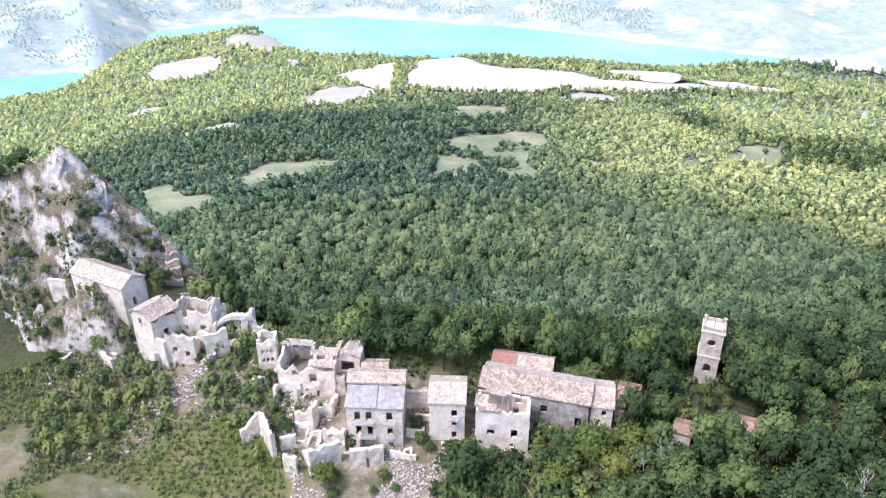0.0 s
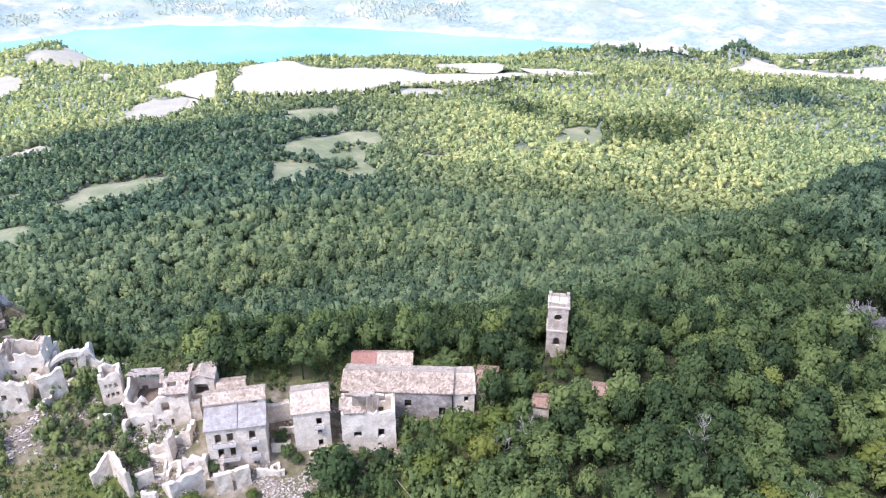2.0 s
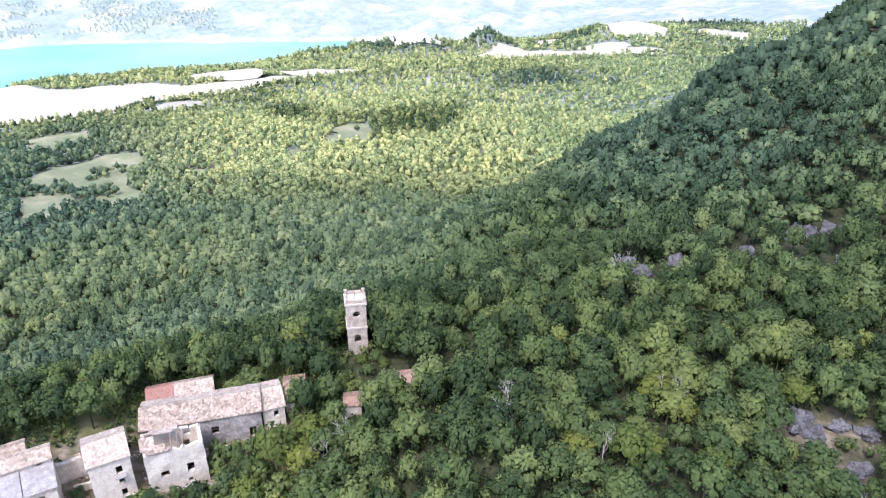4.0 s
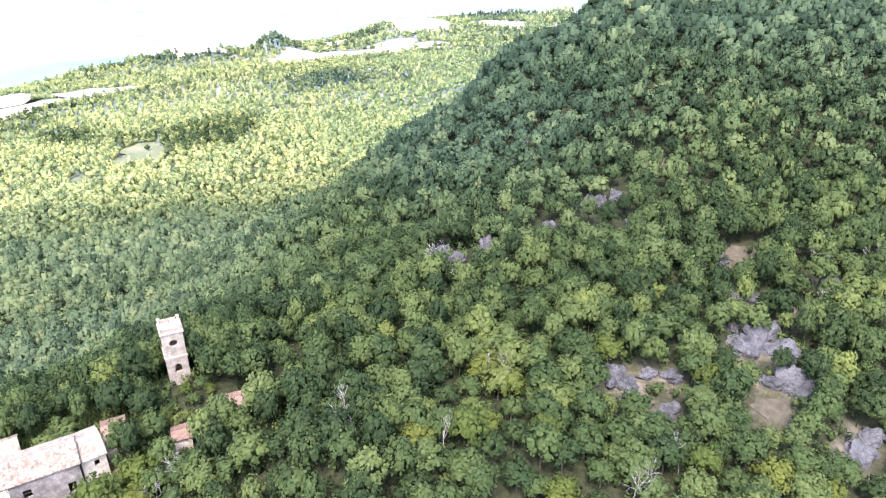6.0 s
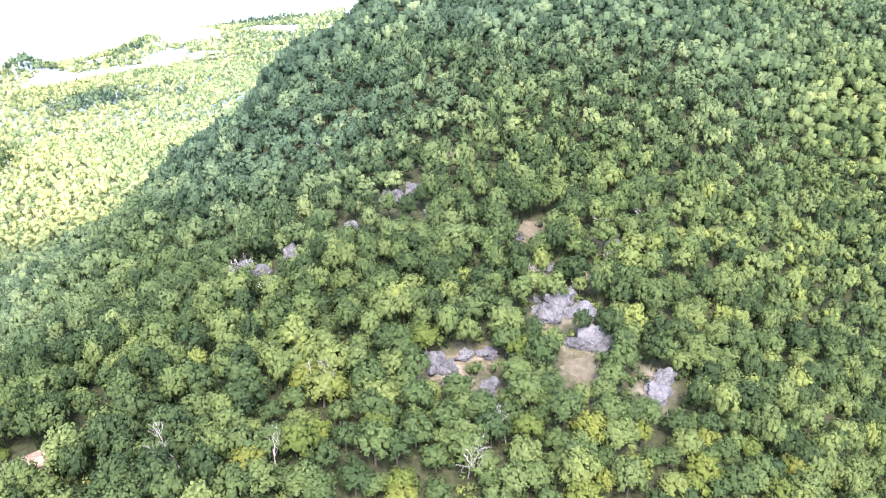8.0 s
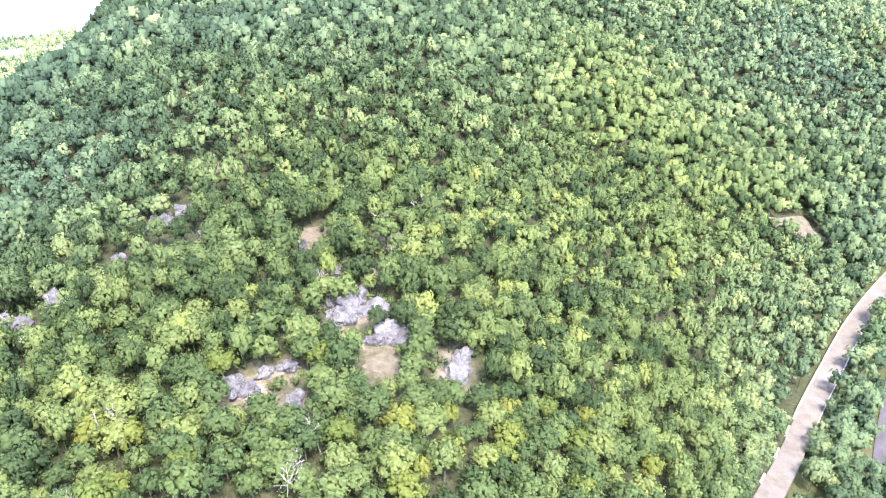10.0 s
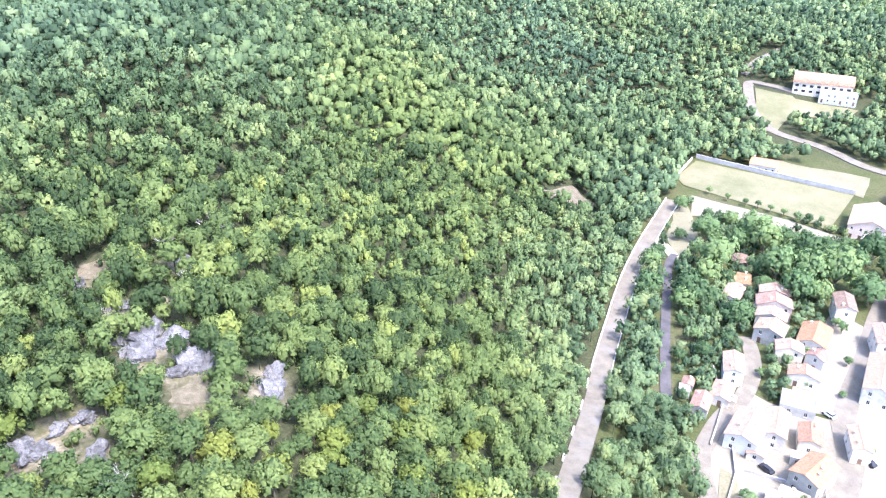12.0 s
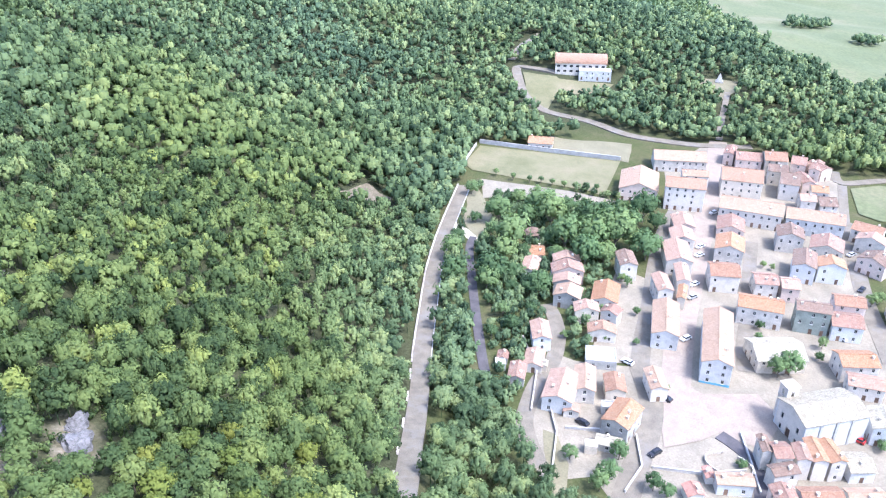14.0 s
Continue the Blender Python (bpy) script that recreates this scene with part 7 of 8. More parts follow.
town_church(103.9, -162.1, 19.2, 12.2, -102.6)
def school(x, y, w, l, h, turn):
    """School hall with a barrel roof: walls with window bands, arched tile roof, end walls."""
    thing = new("school_hall")
    thing.matrix_basis = pose(x, y, float(ground(x, y)), 0, 0, turn)
    rise, th, n = 4.2, 0.4, 12
    for k, (width, m) in enumerate(side_poses(w, l, th)):
        bm = bmesh.new()
        cols = int(width / 3.6)
        holes = [(width * (c + 0.5) / cols, z, 2.0, 1.4) for c in range(cols) for z in (1.0, 4.2)] if k in (0, 2) else []
        top = (lambda q, width=width: h + rise * math.sqrt(max(0.0, 1 - (2 * q / width - 1) ** 2))) if k in (1, 3) else h
        slab_wall(bm, width, th, top, holes, m, step=1.0, bottom=-2.0)
        part("wall", bm, WALLS["white"], thing)
        for ox, oz, ow, oh in holes:
            bm = bmesh.new()
            box(bm, ox - ow / 2, ox + ow / 2, 0.2, 0.25, oz, oz + oh, m)
            part("window", bm, GLASS, thing)
    bm = bmesh.new()
    rings = []
    for sx in (-w / 2 - 0.5, w / 2 + 0.5):
        for g in (0.0, 0.25):
            rings.append([bm.verts.new((sx, -math.cos(math.pi * i / n) * (l / 2 + 0.3 + g), h + math.sin(math.pi * i / n) * (rise + g) + 0.02)) for i in range(n + 1)])
    a, b, c, d = rings
    for i in range(n):
        bm.faces.new((b[i], b[i + 1], d[i + 1], d[i]))
        bm.faces.new((a[i + 1], a[i], c[i], c[i + 1]))
        bm.faces.new((a[i], a[i + 1], b[i + 1], b[i]))
        bm.faces.new((c[i + 1], c[i], d[i], d[i + 1]))
    bm.faces.new((a[0], b[0], d[0], c[0]))
    bm.faces.new((b[n], a[n], c[n], d[n]))
    bmesh.ops.recalc_face_normals(bm, faces=bm.faces[:])
    part("roof", bm, ROOFS["salmon"], thing, "arched salmon tile roof")
    keep_rect(x, y, w, l, turn, 2.0)
    tagged(thing, "white school hall with arched salmon roof at the wood", "school", group="buildings at the wood")


school(409.6, -288.8, 32.0, 15.0, 6.6, -122.8)
house(395.8, -290.6, 20.0, 7.5, 5.6, -122.8, "flat", "blue", "x", label="pale flat-roofed school wing with many windows", group="buildings at the wood")


def terrace_wall(pts, height, thick, material, label, lift=0.0, name="retaining_wall"):
    """A wall along plan points, standing on the ground."""
    thing = new(name)
    x0, y0 = pts[0]
    thing.matrix_basis = pose(x0, y0, float(ground(x0, y0)) + lift)
    for (ax, ay), (bx, by) in zip(pts, pts[1:]):
        n = max(1, int(math.hypot(bx - ax, by - ay) / 12))
        for k in range(n):
            px, py = ax + (bx - ax) * k / n, ay + (by - ay) * k / n
            qx, qy = ax + (bx - ax) * (k + 1) / n, ay + (by - ay) * (k + 1) / n
            z = min(float(ground(px, py)), float(ground(qx, qy))) - float(ground(x0, y0))
            bm = bmesh.new()
            box(bm, 0, math.hypot(qx - px, qy - py) - 0.01, -thick / 2, thick / 2, -1.0, height)
            box(bm, 0, math.hypot(qx - px, qy - py) - 0.01, -thick / 2 - 0.06, thick / 2 + 0.06, height + 0.002, height + 0.12)
            part("wall_panel", bm, material, thing).matrix_basis = pose(px - x0, py - y0, z, 0, 0, math.degrees(math.atan2(qy - py, qx - px)))
    return tagged(thing, label, "wall", group="town walls")


terrace_wall([(343, -181), (316, -207), (290, -233.5)], 2.2, 0.4, CONCRETE, "long grey wall along the sports field")
terrace_wall([(320, -160), (341, -178)], 1.6, 0.3, CONCRETE, "low grey wall beside the sports field")
tree(196.5, -129.0, 4.2, "garden tree with a full green crown between the houses", "town trees")
tree(125.8, -174.7, 4.6, "garden tree with a full green crown between the houses", "town trees")
tree(126.2, -170.4, 3.6, "garden tree with a full green crown between the houses", "town trees")
tree(171.7, -152.2, 1.6, "garden tree with a full green crown between the houses", "town trees")
tree(157.8, -141.6, 1.4, "garden tree with a full green crown between the houses", "town trees")
tree(123.0, -93.4, 2.6, "garden tree with a full green crown between the houses", "town trees")
tree(113.0, -98.3, 3.4, "garden tree with a full green crown between the houses", "town trees")
tree(117.6, -105.2, 3.0, "garden tree with a full green crown between the houses", "town trees")
tree(110.7, -94.1, 3.0, "garden tree with a full green crown between the houses", "town trees")
tree(101.7, -132.5, 1.8, "garden tree with a full green crown between the houses", "town trees")
tree(147.6, -184.4, 1.8, "garden tree with a full green crown between the houses", "town trees")
tree(143.2, -179.3, 1.6, "garden tree with a full green crown between the houses", "town trees")
tree(138.3, -201.9, 2.0, "garden tree with a full green crown between the houses", "town trees")
tree(131.2, -194.7, 2.0, "garden tree with a full green crown between the houses", "town trees")
tree(127.1, -188.9, 1.8, "garden tree with a full green crown between the houses", "town trees")
tree(105.1, -106.4, 2.6, "garden tree with a full green crown between the houses", "town trees")
tree(101.9, -108.2, 2.4, "garden tree with a full green crown between the houses", "town trees")
tree(142.0, -230.7, 2.6, "garden tree with a full green crown between the houses", "town trees")
tree(142.1, -235.1, 2.4, "garden tree with a full green crown between the houses", "town trees")
tree(216.5, -160.6, 3.4, "garden tree with a full green crown between the houses", "town trees")
tree(207.1, -186.3, 3.2, "garden tree with a full green crown between the houses", "town trees")
tree(215.7, -190.2, 3.0, "garden tree with a full green crown between the houses", "town trees")
tree(192.2, -161.6, 2.0, "garden tree with a full green crown between the houses", "town trees")
tree(188.1, -161.0, 2.0, "garden tree with a full green crown between the houses", "town trees")
tree(212.7, -163.3, 3.5, "garden tree with a full green crown between the houses", "town trees")
tree(178.2, -216.9, 1.5, "garden tree with a full green crown between the houses", "town trees")
tree(175.3, -218.3, 1.3, "garden tree with a full green crown between the houses", "town trees")
tree(179.7, -134.6, 1.6, "garden tree with a full green crown between the houses", "town trees")
tree(176.5, -129.0, 1.8, "garden tree with a full green crown between the houses", "town trees")
tree(170.3, -122.7, 1.8, "garden tree with a full green crown between the houses", "town trees")
tree(165.9, -128.6, 1.5, "garden tree with a full green crown between the houses", "town trees")
tree(163.6, -133.6, 1.5, "garden tree with a full green crown between the houses", "town trees")
tree(147.0, -219.9, 1.2, "garden tree with a full green crown between the houses", "town trees")
tree(87.0, -160.5, 2.0, "garden tree with a full green crown between the houses", "town trees")
tree(90.9, -171.7, 2.0, "garden tree with a full green crown between the houses", "town trees")
tree(135.6, -136.0, 1.0, "garden tree with a full green crown between the houses", "town trees")
tree(186.6, -119.6, 2.5, "garden tree with a full green crown between the houses", "town trees")
tree(180.4, -108.3, 3.0, "garden tree with a full green crown between the houses", "town trees")
tree(190.7, -110.8, 2.8, "garden tree with a full green crown between the houses", "town trees")
tree(180.4, -100.9, 2.4, "garden tree with a full green crown between the houses", "town trees")
tree(202.3, -120.8, 3.0, "garden tree with a full green crown between the houses", "town trees")
tree(211.5, -120.0, 3.0, "garden tree with a full green crown between the houses", "town trees")
tree(199.1, -109.9, 2.5, "garden tree with a full green crown between the houses", "town trees")
tree(211.1, -130.6, 2.4, "garden tree with a full green crown between the houses", "town trees")
tree(239.5, -145.8, 2.0, "garden tree with a full green crown between the houses", "town trees")
tree(233.5, -189.3, 3.0, "garden tree with a full green crown between the houses", "town trees")
tree(299.9, -167.5, 2.0, "small pruned round tree beside the sports field", "pruned trees by the field", clip=True)
tree(291.7, -172.3, 2.0, "small pruned round tree beside the sports field", "pruned trees by the field", clip=True)
tree(285.4, -177.6, 2.0, "small pruned round tree beside the sports field", "pruned trees by the field", clip=True)
tree(282.6, -182.1, 2.0, "small pruned round tree beside the sports field", "pruned trees by the field", clip=True)
tree(277.9, -185.4, 2.0, "small pruned round tree beside the sports field", "pruned trees by the field", clip=True)
tree(273.3, -189.0, 2.0, "small pruned round tree beside the sports field", "pruned trees by the field", clip=True)
tree(269.1, -192.2, 2.0, "small pruned round tree beside the sports field", "pruned trees by the field", clip=True)
tree(266.9, -196.6, 2.0, "small pruned round tree beside the sports field", "pruned trees by the field", clip=True)
tree(263.6, -200.3, 2.0, "small pruned round tree beside the sports field", "pruned trees by the field", clip=True)

# park between the houses and the sports field
for px, py, size in ((255.2, -144.2, 6.6), (233.0, -138.0, 8.0), (251.8, -162.3, 7.6), (240.8, -161.1, 7.1), (267.2, -160.9, 4.7), (224.1, -129.7, 5.7), (213.3, -118.4, 7.1), (239.3, -129.5, 2.8), (249.5, -175.1, 4.7), (234.4, -175.4, 6.6), (222.6, -156.3, 8.0), (215.8, -165.1, 8.5), (214.5, -174.9, 9.4), (207.0, -155.3, 6.6), (206.2, -163.2, 5.2), (229.0, -199.6, 7.6), (202.7, -180.5, 7.1), (219.8, -198.8, 4.7), (236.9, -195.1, 4.2), (259.1, -135.3, 3.3), (220.4, -106.7, 5.7), (234.5, -112.6, 4.7), (285.5, -146.9, 4.0), (247.1, -121.3, 3.8), (208.6, -114.0, 4.7), (211.3, -126.3, 4.2), (197.8, -128.3, 5.7), (264.7, -176.0, 2.8), (242.5, -197.4, 3.3), (246.6, -153.2, 4.8), (236.5, -170.3, 4.8), (232.6, -183.0, 4.8), (216.9, -148.5, 4.0), (211.3, -179.7, 4.8), (223.5, -189.9, 4.8), (248.7, -180.4, 3.2), (224.8, -139.5, 3.2), (239.6, -186.1, 4.0), (274.3, -154.7, 2.8), (245.2, -135.2, 3.2), (227.9, -151.9, 4.0)):
    tree(px, py, size, "park tree with a full dark green crown" if size > 4.5 else "young park tree with a green crown", "park trees", z=float(ground(px, py)) - 0.28 * size)
patch("park_ground", [(293.4, -153.2), (278.9, -150.9), (253.4, -140.1), (237.6, -126.5), (245.5, -126.8), (263.3, -132.3), (283.3, -144.5)], DRY_GRASS, 0.3, "dry trodden grass under the park trees", "ground", step=6, amount=1.5)
patch("park_paving", [(299.4, -159.3), (293.5, -164.7), (282.1, -176.6), (268.6, -189.6), (251.0, -202.1), (244.4, -195.8), (259.1, -183.4), (270.4, -168.1), (277.2, -157.2), (279.3, -149.7)], PAVING_PALE, 0.34, "pale paved walk beside the sports field", "ground", step=6, amount=0)


patch("yard", [(201.7, -166.8), (191.4, -170.8), (181.4, -166.0), (166.2, -151.6), (149.4, -135.9), (156.6, -123.2), (176.6, -141.0)], PAVING_PALE, 0.22, "pale paved yards between the small houses", "ground", step=6, amount=0.5)
CLEARINGS.append([(441.4, -255.7), (418.2, -276.3), (391.2, -310.5), (369.5, -286.4), (382.7, -254.4), (353.9, -228.6), (396.2, -233.1)])     # lawn before the school
CLEARINGS.append([(373.9, -237.0), (325.3, -260.3), (284.5, -288.8), (267.1, -273.1), (304.5, -244.9), (348.8, -219.2)])     # verge of the upper road


patch("lawn", [(424.2, -254.4), (405.5, -268.5), (384.2, -296.8), (376.1, -284.8), (388.3, -257.9), (366.4, -236.3), (397.6, -241.1)], TURF, 0.3, "pale mown lawn before the school", "ground", step=8, amount=1, clear=False)


def kiosk(x, y, radius):
    """Round park kiosk: posts, two tiers of conical roof, a low drum floor."""
    thing = new("kiosk")
    thing.matrix_basis = pose(x, y, float(ground(x, y)))
    bm = bmesh.new()
    bmesh.ops.create_cone(bm, cap_ends=True, segments=20, radius1=radius * 0.92, radius2=radius * 0.92, depth=1.0, matrix=pose(0, 0, -0.3))
    part("floor_drum", bm, CONCRETE, thing)
    for z0, r0, r1, h in ((2.6, radius, radius * 0.62, 0.55), (3.45, radius * 0.70, 0.12, 0.75)):
        bm = bmesh.new()
        bmesh.ops.create_cone(bm, cap_ends=True, segments=20, radius1=r0, radius2=r1, depth=h, matrix=pose(0, 0, z0 + h / 2))
        part("roof", bm, ROOFS["mauve"], thing)
    bm = bmesh.new()
    bmesh.ops.create_cone(bm, cap_ends=True, segments=20, radius1=radius * 0.58, radius2=radius * 0.58, depth=0.32, matrix=pose(0, 0, 3.30))
    part("drum", bm, TIMBER, thing)
    for k in range(8):
        bm = bmesh.new()
        box(bm, -0.1, 0.1, -0.1, 0.1, 0.2, 2.6)
        part("post", bm, TIMBER, thing).matrix_basis = pose(radius * 0.84 * math.cos(k * math.pi / 4), radius * 0.84 * math.sin(k * math.pi / 4), 0)
    KEEP_OUT.append((x, y, radius + 1))
    tagged(thing, "round park kiosk with two-tiered mauve tile roof", "kiosk")


kiosk(236.9, -150.2, 3.9)

# ---- piazza belvedere, monument, road walls ----
def belvedere(x, y, rx, ry, turn):
    """Oval viewing terrace: raised floor with a low parapet and stone posts."""
    z = float(ground(x, y)) + 0.36
    thing = new("belvedere")
    thing.matrix_basis = pose(x, y, z, 0, 0, turn)
    n = 28
    ring = [(rx * math.cos(2 * math.pi * k / n), ry * math.sin(2 * math.pi * k / n)) for k in range(n)]
    bm = bmesh.new()
    top = [bm.verts.new((a, b, 0.25)) for a, b in ring]
    low = [bm.verts.new((a, b, -2.5)) for a, b in ring]
    bm.faces.new(top)
    for k in range(n):
        bm.faces.new((low[k], low[(k + 1) % n], top[(k + 1) % n], top[k]))
    part("terrace_floor", bm, PAVING_PALE, thing)
    for k in range(n):
        if k in (20, 21, 22):
            continue
        (ax, ay), (bx, by) = ring[k], ring[(k + 1) % n]
        bm = bmesh.new()
        box(bm, 0.1, math.hypot(bx - ax, by - ay) - 0.02, -0.16, 0.16, 0.254, 1.05)
        part("parapet_panel", bm, WALLS["white"], thing).matrix_basis = pose(ax * 0.975, ay * 0.975, 0, 0, 0, math.degrees(math.atan2(by - ay, bx - ax)))
        bm = bmesh.new()
        box(bm, -0.2, 0.2, -0.2, 0.2, 0.254, 1.2)
        part("post", bm, STONE, thing).matrix_basis = pose(ax * 0.975, ay * 0.975, 0)
    return tagged(thing, "oval cream viewing terrace with a low parapet", "terrace")


belvedere(103.6, -129.9, 6.2, 4.2, 35)


def monument(x, y):
    """Stepped stone pyramid on a plinth."""
    thing = new("monument")
    thing.matrix_basis = pose(x, y, float(ground(x, y)) + 0.4, 0, 0, 45)
    for k, (w, z0, z1) in enumerate(((2.4, -0.6, 0.5), (1.9, 0.504, 1.0))):
        bm = bmesh.new()
        box(bm, -w, w, -w, w, z0, z1)
        part("plinth_step", bm, WALLS["grey"], thing)
    bm = bmesh.new()
    bmesh.ops.create_cone(bm, cap_ends=True, segments=4, radius1=2.3, radius2=0.15, depth=4.4, matrix=pose(0, 0, 3.21, 0, 0, 45))
    part("pyramid", bm, WALLS["grey"], thing, "grey stone pyramid")
    KEEP_OUT.append((x, y, 5))
    tagged(thing, "grey stone pyramid monument on a stepped plinth", "monument")


monument(356.0, -357.0)


def beside(pts, shift):
    """A plan line moved sideways."""
    line = smooth_line(pts, 2)
    out = []
    for i, (x, y) in enumerate(line):
        (x0, y0), (x1, y1) = line[max(0, i - 1)], line[min(len(line) - 1, i + 1)]
        s = math.hypot(x1 - x0, y1 - y0) or 1
        out.append((x - (y1 - y0) / s * shift, y + (x1 - x0) / s * shift))
    return out


MAIN = [(109.0, -40.2), (112.6, -42.6), (131.4, -52.0), (158.9, -65.9), (184.0, -77.9), (205.1, -89.3), (229.5, -102.6), (253.0, -117.6), (275.4, -133.5), (295.9, -148.5)]
terrace_wall(beside(MAIN, 3.1), 0.7, 0.4, STONE, "low pale wall along the uphill edge of the road", 0.2, "road_wall")
terrace_wall(beside(MAIN[3:], -3.0), 0.35, 0.2, CONCRETE, "low pale kerb wall along the road", 0.2, "road_wall")

terrace_wall([(150.5, -102.9), (132.5, -95.4), (118.9, -85.1)], 1.1, 0.3, STONE, "low yard wall of pale stone between the houses", 0.1, "yard_wall")
terrace_wall([(133.6, -98.9), (128.7, -106.8), (122.3, -110.6)], 1.1, 0.3, CONCRETE, "low yard wall of pale stone between the houses", 0.1, "yard_wall")
terrace_wall([(122.8, -114.8), (112.6, -108.8), (107.4, -99.5)], 1.1, 0.3, CONCRETE, "low pale wall along the street", 0.1, "yard_wall")
terrace_wall([(176.2, -110.2), (158.6, -104.9), (143.6, -93.9)], 1.1, 0.3, STONE, "stone wall at the edge of the gardens", 0.1, "yard_wall")
terrace_wall([(111.9, -141.9), (100.9, -135.3), (93.0, -130.4)], 1.1, 0.3, CONCRETE, "pale wall beside the piazza ramp", 0.1, "yard_wall")
terrace_wall([(111.4, -111.4), (104.4, -121.3), (100.3, -132.8)], 1.1, 0.3, CONCRETE, "pale wall below the viewing terrace", 0.1, "yard_wall")
house(123.4, -100.3, 3.4, 2.8, 2.5, -125, "flat", "cream", "y", label="small shed with low roof in a back yard", group="sheds")
house(137.9, -103.6, 4.2, 3.0, 2.5, -125, "cream", "white", "y", label="small shed with low roof in a back yard", group="sheds")
house(168.1, -98.3, 3.0, 3.6, 2.5, -125, "rose", "grey", "y", label="small shed with low roof in a back yard", group="sheds")
house(134.7, -113.9, 3.8, 3.0, 2.5, -125, "flat", "grey", "y", label="small shed with low roof in a back yard", group="sheds")
house(159.1, -107.2, 2.6, 2.6, 2.5, -125, "tan", "cream", "y", label="small shed with low roof in a back yard", group="sheds")

# bushes and young trees that stand by the ruins: plan place, half width, foliage
for bx, by, half, hue in ((2.9, 91.2, 4.6, 0), (13.9, 103.7, 1.6, 1), (24.2, 93.4, 4.1, 1), (31.0, 94.4, 3.7, 1), (27.6, 90.3, 3.4, 1), (23.7, 111.9, 2.5, 0), (-19.5, 91.6, 2.4, 1), (-10.0, 93.5, 1.2, 1), (-15.8, 98.4, 1.3, 0), (-6.6, 108.4, 1.2, 0), (18.1, 89.6, 2.9, 1), (35.6, 90.4, 3.0, 0), (38.4, 114.6, 3.8, 1), (-59.8, 139.5, 2.4, 0), (-63.9, 141.2, 2.0, 0), (-65.6, 120.1, 2.2, 0)):
    tree(bx, by, half, ("green bush growing against the ruined walls", "yellow-green bush below the ruins", "dark green bush beside an abandoned house")[hue], "bushes by the ruins", z=float(ground(bx, by)) - 0.15 * half, name="bush", leaves=(_crowns, _limes, _oaks)[hue])

# ---- woods ----
CLEARINGS.append(TOWN)
CLEARINGS.append([(d * math.sin(radians(a)), d * math.cos(radians(a))) for a, d in ((-46, 120), (-34, 120), (-19, 150), (-20, 175), (-27, 196), (-36, 205), (-46, 210))])


def scatter(az0, az1, d0, d1, spacing, free_only=True, near=1.0):
    """Plan points spread evenly but irregularly over a sector."""
    x0, x1, y0, y1 = -d1, d1, -d1, d1
    gx, gy = np.meshgrid(np.arange(x0, x1, spacing), np.arange(y0, y1, spacing * 0.88))
    gx = gx + (np.arange(gx.shape[0])[:, None] % 2) * spacing * 0.5
    x = (gx + rng.uniform(-0.38, 0.38, gx.shape) * spacing).ravel()
    y = (gy + rng.uniform(-0.38, 0.38, gy.shape) * spacing).ravel()
    d, az = np.hypot(x, y), np.degrees(np.arctan2(x, y))
    az = np.where(az < -110, az + 360, az)
    ok = (d >= d0) & (d < d1) & (az >= az0) & (az < az1)
    x, y = x[ok], y[ok]
    free = np.ones(len(x), bool)
    for outline in CLEARINGS if free_only else ():
        free &= ~inside(x, y, outline)
    for cx, cy, r in KEEP_OUT:
        free &= (x - cx) ** 2 + (y - cy) ** 2 > (r * near) ** 2
    z = ground(x, y)
    free &= z > LAKE_Z + 4
    return x[free], y[free], z[free]


